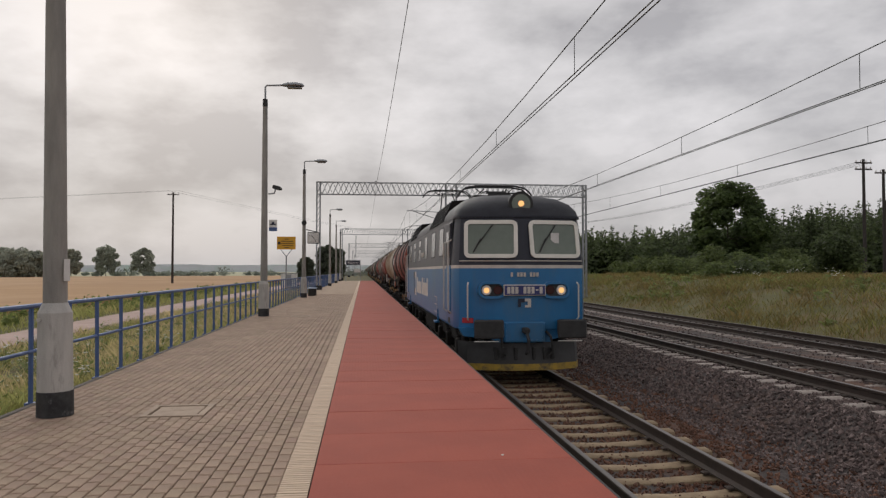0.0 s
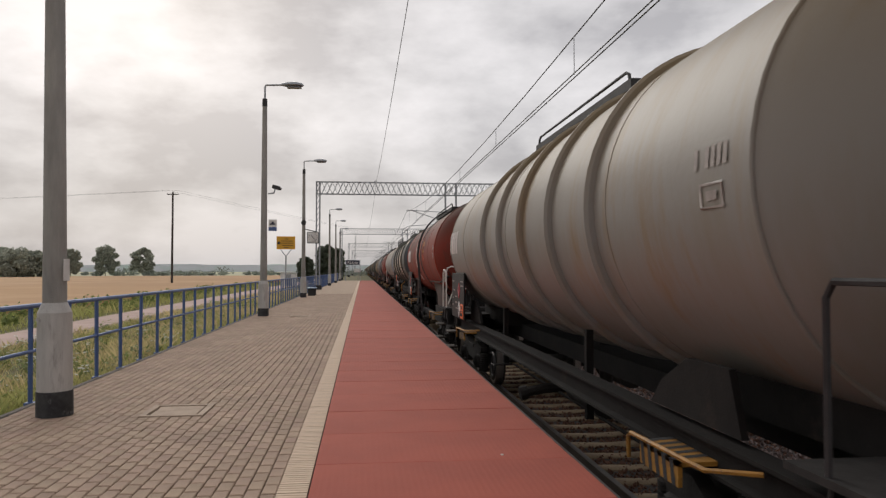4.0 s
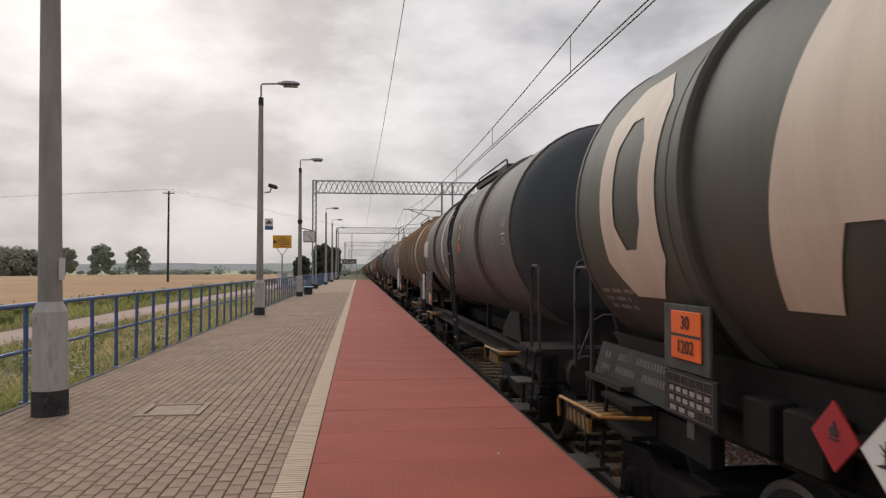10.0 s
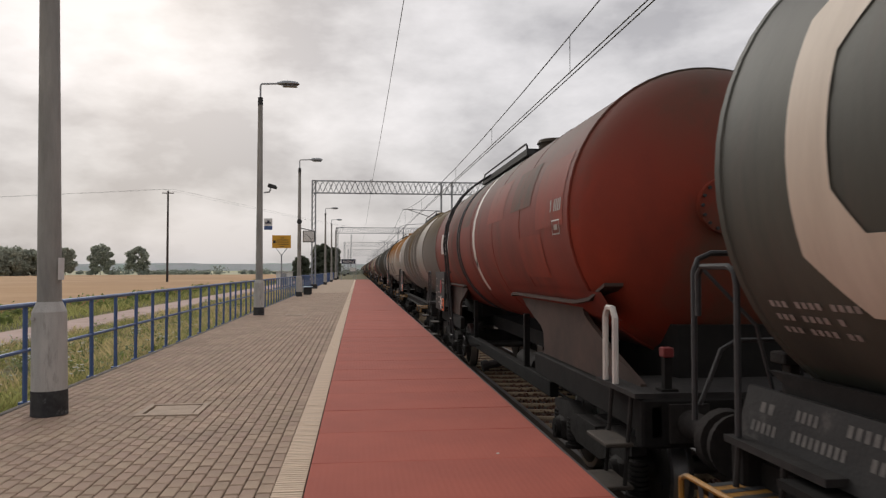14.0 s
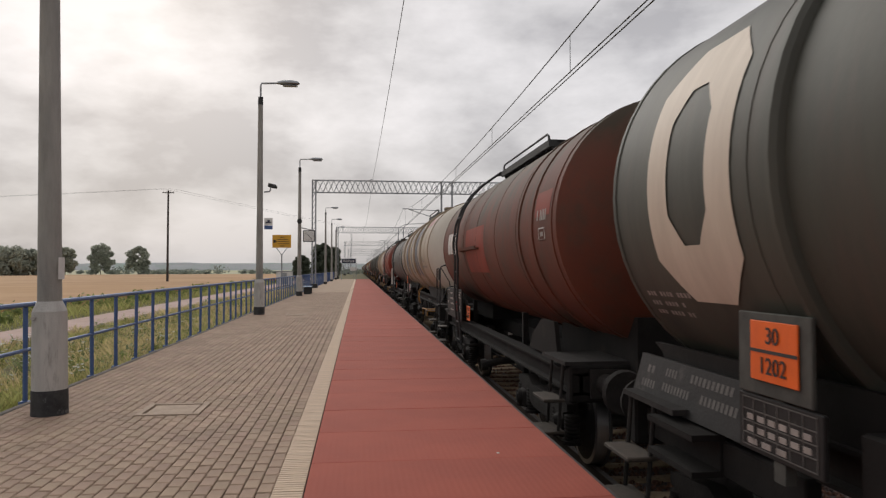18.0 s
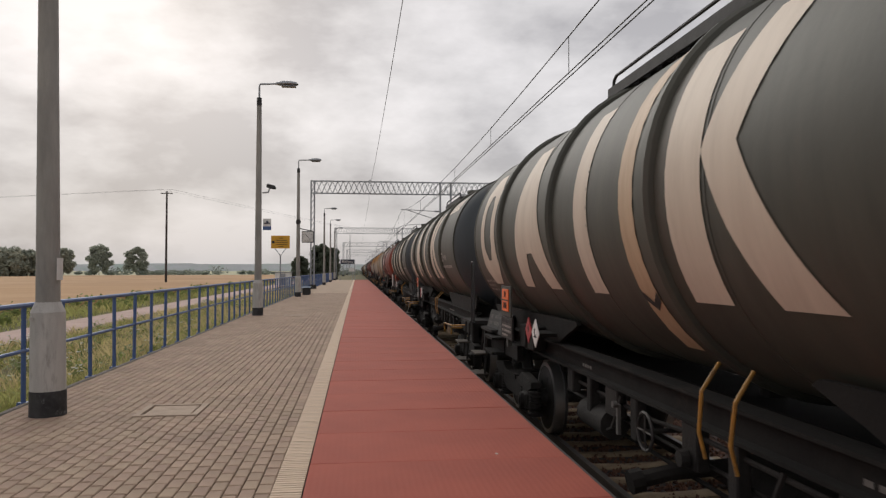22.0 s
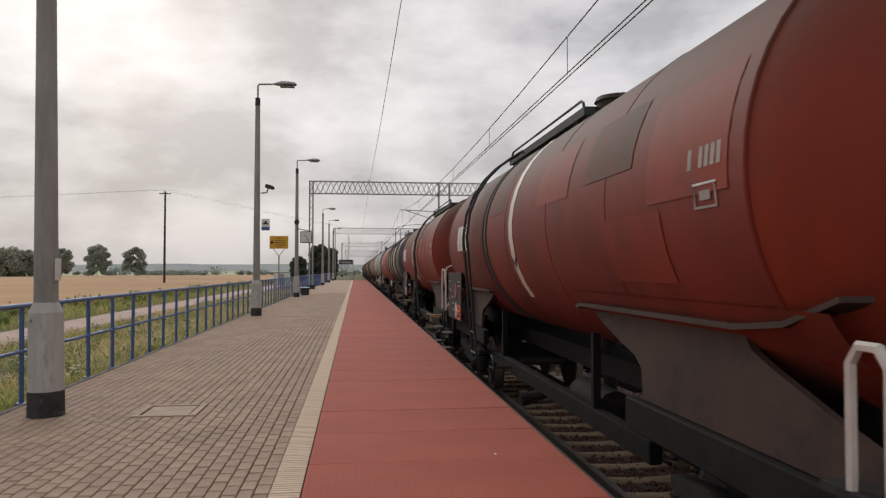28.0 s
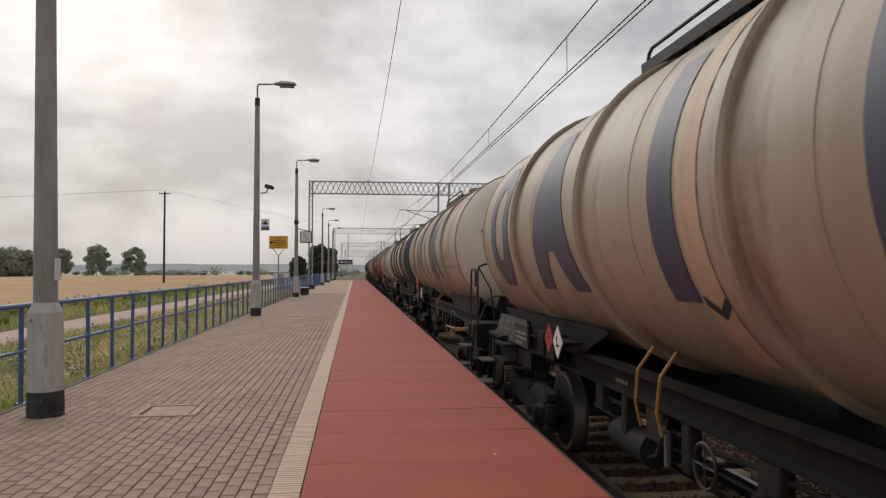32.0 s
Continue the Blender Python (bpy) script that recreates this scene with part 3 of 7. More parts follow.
# ---- trees ----
def leaves(gg, rnd, centre, rad, n, size):
    cx, cy, cz = centre
    for _ in range(n):
        d = Vector((rnd.gauss(0, 1), rnd.gauss(0, 1), rnd.gauss(0, 1))).normalized() * (rnd.random() ** .45)
        p = Vector((cx + d.x * rad[0], cy + d.y * rad[1], cz + d.z * rad[2]))
        u = Vector((rnd.gauss(0, 1), rnd.gauss(0, 1), rnd.gauss(0, .6))).normalized() * size * rnd.uniform(.5, 1.2)
        v = u.orthogonal().normalized() * size * rnd.uniform(.4, .8)
        w = u.cross(v).normalized() * size * .2
        gg.add([p - u, p + v + w, p + u, p - v + w], [(0, 1, 2), (0, 2, 3)])


def tree(x, y, z, h, w, seed, material, label, n=3200, size=.3, trunk=.35, kind="tree", group="", lumps=13, low=.30):
    rnd = random.Random(seed)
    t = thing(kind, pose(x, y, z), label, kind, group)
    gg = Geo()
    top = h * .8
    pts = [(rnd.uniform(-.1, .1) * w * .1, rnd.uniform(-.1, .1) * w * .1, top * i / 4) for i in range(5)]
    for i in range(4):
        gg.cyl(pts[i], pts[i + 1], trunk * (1 - i * .22) * h * .03, trunk * (1 - (i + 1) * .22) * h * .03, 8)
    crown = Geo()
    for i in range(lumps):
        a = i * 2.4 + rnd.uniform(-.4, .4)
        f = (i + .5) / lumps
        zz = h * (low + (.92 - low) * f)
        rr = w * .5 * (.75 * math.sin(math.pi * (.18 + .72 * f)) ** .8) * rnd.uniform(.6, 1.05)
        c = (math.cos(a) * rr, math.sin(a) * rr, zz)
        base = pts[min(4, int(f * 4) + 1)]
        gg.cyl(base, (c[0] * .9, c[1] * .9, c[2] - .1 * h), trunk * h * .011, trunk * h * .004, 5)
        s = w * rnd.uniform(.13, .26) * (13 / lumps) ** .42
        leaves(crown, rnd, c, (s, s, s * .8), n // lumps, size)
    part("trunk", gg, bark_m, t, "brown bark")
    part("crown", crown, material, t, "uneven leafy crown", smooth=False)
    return t


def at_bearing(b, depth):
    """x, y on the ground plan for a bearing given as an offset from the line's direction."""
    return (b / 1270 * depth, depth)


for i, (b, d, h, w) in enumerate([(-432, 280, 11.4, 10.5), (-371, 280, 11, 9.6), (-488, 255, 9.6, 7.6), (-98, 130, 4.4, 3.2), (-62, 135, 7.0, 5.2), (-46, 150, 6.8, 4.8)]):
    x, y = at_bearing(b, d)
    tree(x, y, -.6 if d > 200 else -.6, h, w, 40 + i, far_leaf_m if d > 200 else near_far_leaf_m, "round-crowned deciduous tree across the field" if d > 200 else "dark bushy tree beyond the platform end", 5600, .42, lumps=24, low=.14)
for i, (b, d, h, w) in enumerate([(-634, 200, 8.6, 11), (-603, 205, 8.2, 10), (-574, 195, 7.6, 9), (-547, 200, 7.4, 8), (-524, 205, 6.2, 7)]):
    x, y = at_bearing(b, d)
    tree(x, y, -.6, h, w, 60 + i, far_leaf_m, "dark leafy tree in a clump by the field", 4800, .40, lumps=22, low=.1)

# low hedge and far woods along the field
g = Geo()
rnd = random.Random(5)
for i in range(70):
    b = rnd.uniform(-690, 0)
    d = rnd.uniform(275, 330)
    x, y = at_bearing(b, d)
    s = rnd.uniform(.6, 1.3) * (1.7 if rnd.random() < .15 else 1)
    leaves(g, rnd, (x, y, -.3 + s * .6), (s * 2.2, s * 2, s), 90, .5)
single("distant_hedge", g, hedge_m, "low hedge along the far field edge, haze in its colour", "hedge", kind="stuff", smooth=False)
g = Geo()
for k, (d, base, amp) in enumerate(((1500, 5, 12), (2100, 12, 16))):
    pts = [(x, d + 200 * k, base + amp * (.5 + .5 * noise.noise(Vector((x * .0025 + k * 9, 0, 1)))) + 3 * noise.noise(Vector((x * .02, 3, k)))) for x in range(-2400, 2401, 40)]
    o = len(g.v)
    g.v += [(x, y, -5) for x, y, z in pts] + pts + [(x, y + 300, z - 2) for x, y, z in pts]
    m = len(pts)
    g.f += [(o + i, o + i + 1, o + m + i + 1, o + m + i) for i in range(m - 1)] + [(o + m + i, o + m + i + 1, o + 2 * m + i + 1, o + 2 * m + i) for i in range(m - 1)]
single("backdrop", g, hill_m, "wooded hills on the horizon, coloured with haze", "hills", kind="structure")

# woods behind the bank
def woods(name, n, x0, x1, y0, y1, fh, material, seed, label, leaf=.35, per=260, wide=1.7):
    gg, rr = Geo(), random.Random(seed)
    for i in range(n):
        x, y = rr.uniform(x0, x1), rr.uniform(y0, y1)
        hh = fh(x, y) * rr.uniform(.88, 1.05)
        for k in range(8):
            f = k / 7.4
            r = (1 - f ** 1.7) * wide * rr.uniform(.75, 1.15) + .15
            leaves(gg, rr, (x + rr.uniform(-.15, .15), y, .9 + hh * (.1 + .86 * f)), (r, r, hh * .085), max(9, int(per / 5.5 * (1.1 - f))), leaf * (1.1 - .5 * f))
        gg.cyl((x, y, .6), (x, y, .9 + hh * .93), .12, .03, 5)
    return single(name, gg, material, label, "woods", kind="stuff", smooth=False)


def rise(x, y):
    return 8.6 + max(0, min(1, (x / y - .55) / .2)) * 2.6


woods("far_woods", 520, 50, 120, 92, 128, rise, dark_leaf_m, 3, "dense dark green conifer woods behind the bank", .40, 420, 2.6)
woods("birch_woods", 170, 26, 64, 105, 150, lambda x, y: 7.6, dark_leaf_m, 4, "young green woods behind the bank", .42, 400, 2.9)
tree(38.4, 72, .95, 9.9, 9.6, 11, leaf_m, "large spreading deciduous tree on the bank", 17000, .24, .42, lumps=34, low=.14)
tree(36.9, 52.5, .95, 3.3, 3.9, 12, dark_leaf_m, "dense dark shrub on the bank", 3400, .17, .2, "shrub", "shrubs on the bank")
for i in range(40):
    rnd = random.Random(90 + i)
    yy = 50 + i * 1.0
    tree(25.5 + rnd.uniform(0, 13) + i * .16, yy, .9, rnd.uniform(.6, 2.1) * (1.4 if i % 7 == 0 else 1), rnd.uniform(2.2, 4.4), 90 + i, bush_m if i % 4 else dark_leaf_m, "low green shrub on the grassy bank", 800, .18, .2, "shrub", "shrubs on the bank")


def grass(name, n, fx, fy, zf, material, h, seed, label, wide=.012, power=1.0, tuft=.5):
    gg, rr = Geo(), random.Random(seed)
    for i in range(n):
        x, y = rr.uniform(*fx), fy[0] + (fy[1] - fy[0]) * rr.random() ** power
        q = noise.noise(Vector((x * .55, y * .4, seed)))
        if rr.random() < tuft * (.5 - q * 1.6):
            continue
        a, hh = rr.uniform(0, 6.28), h * rr.uniform(.4, 1.2) * (1 + q * .9)
        lx, ly = rr.gauss(0, .38) * hh, rr.gauss(0, .38) * hh
        dx, dy, z = math.cos(a) * wide, math.sin(a) * wide, zf(x) + rough(x, y)
        gg.add([(x - dx, y - dy, z), (x + dx, y + dy, z), (x + lx * .4 + dx * .7, y + ly * .4 + dy * .7, z + hh * .6), (x + lx, y + ly, z + hh)], [(0, 1, 2), (0, 2, 3)])
    return single(name, gg, material, label, "grass", kind="stuff", smooth=False)


def soil(x):
    return level(x) - .03


grass("verge_grass", 52000, (-9.2, -3.7), (6, 60), soil, verge_m, .17, 21, "uncut green grass behind the railing", .008, 1.5)
grass("dry_verge_grass", 26000, (-9.2, -3.9), (6, 70), soil, verge_dry_m, .24, 22, "straw-coloured dry grass behind the railing", .006, 1.4)
grass("field_edge_grass", 16000, (-15.5, -11.6), (10, 110), soil, verge_m, .36, 23, "tall weeds along the field edge", .014, 1.3)
grass("bank_grass", 34000, (17, 36), (18, 80), soil, dry_m, .36, 24, "tall dry grass on the railway bank", .011, 1.15, .8)
grass("green_bank_grass", 52000, (16.8, 36), (18, 80), soil, blade_m, .3, 25, "green grass on the railway bank", .013, 1.15, .6)


# ---- the train ----
loco_blue_m = mat("blue_loco_paint", (.022, .165, .37), (.018, .135, .31), .33, scale=1.5, bump=.03, stretch=DOWN, spot=(.05, .15, .27), spot_at=.6, spot_scale=1.0, spec=.55)
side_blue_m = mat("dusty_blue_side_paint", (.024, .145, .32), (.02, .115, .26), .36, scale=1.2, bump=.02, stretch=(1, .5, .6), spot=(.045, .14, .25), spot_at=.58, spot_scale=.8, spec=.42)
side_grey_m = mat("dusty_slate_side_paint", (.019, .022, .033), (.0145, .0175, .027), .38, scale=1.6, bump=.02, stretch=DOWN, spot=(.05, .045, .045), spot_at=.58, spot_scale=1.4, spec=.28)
screen_frame_m = mat("white_screen_frame", (.80, .77, .70), (.70, .67, .60), .5, scale=3, bump=.04)
plough_grey_m = mat("grimy_grey_plough", (.045, .044, .045), (.028, .027, .027), .65, scale=3, bump=.15)
loco_dark_m = mat("dark_slate_loco_paint", (.034, .036, .050), (.025, .027, .037), .42, scale=2, bump=.03, stretch=DOWN, spec=.3)
loco_roof_m = mat("grimy_roof_paint", (.034, .036, .044), (.022, .023, .028), .55, scale=2.5, bump=.15, spec=.25)
cream_m = mat("off_white_paint", (.62, .58, .52), (.50, .46, .42), .5, scale=3, bump=.04)
# pane colour holds a greenish reflection of sky and trees
pane_m = mat("reflection_tinted_pane", (.17, .20, .165), (.13, .16, .13), .12, scale=1.2, bump=0)
side_pane_m = mat("dusty_side_pane", (.065, .068, .054), (.05, .053, .042), .16, scale=2, bump=0)
plate_m = mat("indigo_plate", (.045, .05, .17), (.03, .035, .13), .4, bump=.02)
tail_m = mat("unlit_red_lens", (.06, .012, .012), (.03, .008, .008), .2, bump=0)
warm_lamp_m = glow("warm_headlight", (1.0, .55, .20), .95)
plough_m = mat("dirty_yellow_paint", (.42, .27, .03), (.22, .15, .03), .6, scale=5, spot=(.05, .045, .04), spot_at=.58, spot_scale=4)
under_m = mat("grimy_underframe", (.034, .030, .027), (.017, .015, .014), .78, scale=4, bump=.3, spot=(.05, .034, .026), spot_at=.68, spot_scale=3, spec=.18)
wheel_m = mat("wheel_steel", (.05, .045, .042), (.03, .027, .025), .6, .3, scale=6)
tread_m = mat("polished_wheel_rim", (.5, .49, .48), (.4, .39, .38), .3, .9, bump=0)
frame_m = mat("dark_frame_paint", (.0155, .014, .0125), (.009, .008, .0075), .85, scale=3, spot=(.038, .028, .022), spot_at=.66, spot_scale=2, spec=.18)
board_m = mat("dark_data_board", (.027, .026, .025), (.018, .0175, .017), .6, scale=4, spot=(.09, .08, .075), spot_at=.65, spot_scale=3, spec=.18)
yellow_bar_m = mat("worn_yellow_bar", (.40, .19, .025), (.22, .11, .022), .6, scale=9, spot=(.06, .05, .035), spot_at=.62, spot_scale=8)
grate_m = mat("walkway_grating", (.035, .032, .03), (.02, .019, .018), .85, 0, scale=6, spec=.2)

black_tank_m = mat("black_green_tank_paint", (.078, .077, .061), (.052, .053, .043), 0.55, scale=1.2, bump=.05, bscale=14, stretch=DOWN, spot=(.085, .07, .056), spot_at=.6, spot_scale=.8, spec=.3)
slate_tank_m = mat("slate_grey_tank_paint", (.055, .064, .070), (.042, .050, .055), 0.5, scale=1.2, bump=.05, bscale=14, stretch=DOWN, spot=(.07, .062, .055), spot_at=.6, spot_scale=.8, spec=.32)
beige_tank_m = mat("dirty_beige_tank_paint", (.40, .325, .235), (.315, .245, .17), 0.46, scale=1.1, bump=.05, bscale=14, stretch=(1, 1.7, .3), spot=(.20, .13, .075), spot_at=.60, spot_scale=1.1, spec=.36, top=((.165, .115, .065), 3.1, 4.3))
white_tank_m = mat("dirty_white_tank_paint", (.63, .585, .50), (.56, .51, .43), 0.5, scale=1.2, bump=.05, bscale=14, stretch=(1, 1.5, .4), spot=(.40, .32, .24), spot_at=.64, spot_scale=.9, spec=.32)
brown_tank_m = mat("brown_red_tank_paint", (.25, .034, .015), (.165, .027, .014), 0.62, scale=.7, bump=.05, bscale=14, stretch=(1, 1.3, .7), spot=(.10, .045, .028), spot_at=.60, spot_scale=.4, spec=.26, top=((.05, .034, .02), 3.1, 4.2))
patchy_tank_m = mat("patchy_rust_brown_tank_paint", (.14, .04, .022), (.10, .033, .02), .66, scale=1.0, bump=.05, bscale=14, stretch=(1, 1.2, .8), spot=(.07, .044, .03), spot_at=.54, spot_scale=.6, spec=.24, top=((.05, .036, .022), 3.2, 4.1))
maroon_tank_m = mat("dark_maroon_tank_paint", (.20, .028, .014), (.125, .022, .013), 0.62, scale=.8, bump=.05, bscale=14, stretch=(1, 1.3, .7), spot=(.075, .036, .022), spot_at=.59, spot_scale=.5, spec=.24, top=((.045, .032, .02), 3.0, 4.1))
red_tank_m = mat("bright_red_tank_paint", (.30, .045, .024), (.25, .036, .02), 0.5, scale=1.2, bump=.04, bscale=14, stretch=DOWN, spot=(.19, .036, .022), spot_at=.62, spot_scale=.8, spec=.32)
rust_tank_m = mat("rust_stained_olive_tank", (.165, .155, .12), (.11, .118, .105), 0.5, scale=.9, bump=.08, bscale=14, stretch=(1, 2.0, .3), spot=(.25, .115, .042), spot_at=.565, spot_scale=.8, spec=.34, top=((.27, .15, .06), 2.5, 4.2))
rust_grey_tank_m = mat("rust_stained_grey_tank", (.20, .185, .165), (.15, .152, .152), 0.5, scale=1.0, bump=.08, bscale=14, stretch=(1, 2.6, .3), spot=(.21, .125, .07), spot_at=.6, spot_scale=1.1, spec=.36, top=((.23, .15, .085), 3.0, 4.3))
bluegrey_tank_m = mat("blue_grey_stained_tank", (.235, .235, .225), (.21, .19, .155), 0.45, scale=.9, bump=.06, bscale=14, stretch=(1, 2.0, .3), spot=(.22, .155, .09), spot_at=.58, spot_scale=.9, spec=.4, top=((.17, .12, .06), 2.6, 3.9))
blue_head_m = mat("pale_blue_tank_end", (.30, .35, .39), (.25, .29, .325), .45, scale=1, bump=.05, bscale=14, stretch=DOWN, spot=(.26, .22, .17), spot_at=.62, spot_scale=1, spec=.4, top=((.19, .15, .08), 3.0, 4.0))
grey_tank_m = mat("plain_grey_tank_paint", (.32, .33, .335), (.29, .295, .30), 0.5, scale=.8, bump=.05, bscale=14, stretch=(1, 1.1, .6), spot=(.26, .255, .25), spot_at=.6, spot_scale=.8, spec=.32)
grimy_grey_m = mat("grimy_light_grey_sill", (.125, .105, .088), (.08, .066, .054), .6, scale=2, bump=.08, spot=(.13, .10, .08), spot_at=.58, spot_scale=2, spec=.2)
olive_tank_m = mat("faded_olive_grey_tank", (.105, .10, .09), (.075, .073, .066), 0.58, scale=1.2, bump=.05, bscale=14, stretch=DOWN, spot=(.12, .085, .07), spot_at=.57, spot_scale=.9, spec=.32)
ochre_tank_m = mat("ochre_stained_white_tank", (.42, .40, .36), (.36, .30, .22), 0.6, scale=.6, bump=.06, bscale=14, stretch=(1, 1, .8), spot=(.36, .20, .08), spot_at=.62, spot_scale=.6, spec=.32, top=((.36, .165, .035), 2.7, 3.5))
stencil_m = mat("faded_white_stencil", (.34, .30, .27), (.22, .195, .175), .6, scale=9, bump=0)
faint_stencil_m = mat("worn_grey_stencil", (.115, .105, .095), (.065, .06, .055), .7, scale=12, bump=0)
old_red_m = mat("dull_red_block", (.20, .022, .02), (.12, .018, .016), .6, scale=8, bump=.05)
dark_stencil_m = mat("faded_dark_stencil", (.22, .19, .17), (.27, .235, .205), .6, scale=9, bump=0)
saddle_m = mat("brown_grey_saddle", (.075, .05, .04), (.05, .036, .03), .65, scale=2, bump=.08, spot=(.04, .03, .026), spot_at=.58, spot_scale=1.5, spec=.18)
plank_m = mat("worn_step_plank", (.06, .045, .033), (.035, .028, .022), .85, scale=6)
holder_m = mat("grimy_plate_holder", (.085, .085, .075), (.05, .05, .045), .7, scale=5, bump=.08, spec=.2)
rust_weld_m = mat("rusty_weld", (.26, .10, .03), (.05, .035, .025), .8, scale=5, bump=.1)
pale_panel_m = mat("pale_grey_panel", (.36, .36, .37), (.30, .30, .31), .5, scale=1.5, bump=.04, spec=.32)
stripe_m = mat("faded_ochre_stripe", (.50, .36, .23), (.40, .27, .16), .55, scale=3, bump=.03, stretch=DOWN)
sand_emblem_m = mat("sand_coloured_emblem", (.60, .505, .40), (.52, .43, .335), .55, scale=3, bump=.03, stretch=DOWN)
navy_emblem_m = mat("navy_blue_emblem", (.036, .048, .092), (.06, .065, .085), .5, scale=3, bump=.03, stretch=DOWN)
red_emblem_m = mat("faded_red_emblem", (.34, .08, .07), (.28, .08, .07), .5, scale=3, bump=.03)
pale_emblem_m = mat("chalk_white_emblem", (.62, .57, .54), (.50, .46, .43), .55, scale=4, bump=.03)


def loop(z, inset, hw=1.47, hl=8.85, corner=1.0):
    """Plan outline of the locomotive body at one height, its ends bowed."""
    half = [(-hw, -hl + .75), (-hw + .01, -hl + .52), (-hw + .1, -hl + .33), (-hw * .72, -hl + .17), (-hw * .4, -hl + .06), (0, -hl)]
    front = [(x * (1 - inset * .10), y + inset) for x, y in half]
    front += [(-x, y) for x, y in reversed(front[:-1])]
    ring = front + [(-x, -y) for x, y in front]
    return [(x, y, z) for x, y in ring]


def shell(rows):
    """Skin between outlines (z, inset, half width)."""
    gg = Geo()
    rings = [loop(z, i, w) for z, i, w in rows]
    m = len(rings[0])
    vs = [p for r in rings for p in r]
    fs = [(j * m + i, j * m + (i + 1) % m, (j + 1) * m + (i + 1) % m, (j + 1) * m + i) for j in range(len(rings) - 1) for i in range(m)]
    fs += [tuple(range(m - 1, -1, -1)), tuple(range(len(vs) - m, len(vs)))]
    return gg.add(vs, fs)


def rounded(w, h, r, n=4):
    pts = []
    for cx, cy, a0 in ((w / 2 - r, h / 2 - r, 0), (-w / 2 + r, h / 2 - r, 90), (-w / 2 + r, -h / 2 + r, 180), (w / 2 - r, -h / 2 + r, 270)):
        for k in range(n + 1):
            a = radians(a0 + 90 * k / n)
            pts.append((cx + r * math.cos(a), cy + r * math.sin(a)))
    return pts


def ring_frame(w, h, r, t, d):
    """A flat rounded frame round an opening, in x and z, facing -y."""
    gg = Geo()
    a, b = rounded(w, h, r), rounded(w - 2 * t, h - 2 * t, max(.02, r - t))
    m = len(a)
    vs = [(x, 0, z) for x, z in a] + [(x, -d, z) for x, z in a] + [(x, -d, z) for x, z in b] + [(x, 0, z) for x, z in b]
    fs = [(k * m + i, k * m + (i + 1) % m, ((k + 1) % 4) * m + (i + 1) % m, ((k + 1) % 4) * m + i) for k in range(4) for i in range(m)]
    return gg.add(vs, fs)


def wheelset_meshes(r=.49):
    w = Geo()
    for s in (-1, 1):
        x = s * .7535
        w.cyl((x - s * .045, 0, 0), (x + s * .085, 0, 0), r, r - .006, 28, False)
        w.cyl((x + s * .085, 0, 0), (x + s * .09, 0, 0), r - .006, r - .06, 28)
        w.cyl((x - s * .075, 0, 0), (x - s * .045, 0, 0), r + .03, r + .03, 28)
        w.cyl((x + s * .09, 0, 0), (x + s * .17, 0, 0), .12, .11, 12)
        for k in range(5):
            a = 2 * math.pi * k / 5
            w.cyl((x + s * .088, math.cos(a) * .27, math.sin(a) * .27), (x + s * .1, math.cos(a) * .27, math.sin(a) * .27), .035, seg=8)
    w.cyl((-.75, 0, 0), (.75, 0, 0), .08, seg=12)
    return w.mesh("wheels", wheel_m)


WHEEL_ME = wheelset_meshes()
WHEEL_ME.materials.append(tread_m)
for face in WHEEL_ME.polygons:            # worn bright edge of the outer wheel faces
    if abs(face.center.x) > .72 and (face.center.y ** 2 + face.center.z ** 2) ** .5 > .44:
        face.material_index = 1


def bogie_meshes():
    """Two-axle freight bogie: side frames, axle boxes, springs, brake gear."""
    poly = [(-1.2, .66), (-1.2, .74), (-.62, .80), (-.42, .70), (.42, .70), (.62, .80), (1.2, .74), (1.2, .66), (1.05, .62), (1.04, .42), (.68, .36), (.6, .5), (.36, .42), (-.36, .42), (-.6, .5), (-.68, .36), (-1.04, .42), (-1.05, .62)]
    side = Geo().prism(poly, "x", -.065, .065).box(-.085, .085, -.3, .3, .66, .72)
    bolster = Geo().box(-.998, .998, -.22, .22, .46, .74, bevel=.02)
    boxes, springs, brake = Geo(), Geo(), Geo()
    prof = [(.29, .11), (.33, .11)]
    for k in range(7):
        prof += [(.335 + k * .042, .088), (.361 + k * .042, .088), (.366 + k * .042, .06), (.374 + k * .042, .06)]
    springs.lathe_y(prof, 0, 0, 12)
    springs.v = [(x, z, y) for x, y, z in springs.v]
    for s in (-1, 1):
        for a in (-.9, .9):
            if s < 0 and a < 0:
                boxes.box(-.11, .11, -.14, .14, -.13, .12, bevel=.03).cyl((-.04, 0, 0), (-.16, 0, 0), .115, .10, 14).cyl((-.16, 0, 0), (-.175, 0, 0), .06, seg=8)
            side_y = a - math.copysign(.55, a)
            brake.box(s * .75 - .06, s * .75 + .06, side_y - .05, side_y + .05, .28, .62, bevel=.015)
            brake.pipe([(s * .9, side_y, .25), (s * .95, side_y * .3, .3), (s * .9, 0, .28)], .022)
    return bolster.mesh("bolster", under_m), boxes.mesh("axle_box", under_m), springs.mesh("spring", under_m), brake.mesh("brake_gear", under_m), side.mesh("side_frame", under_m)


BOGIE = bogie_meshes()


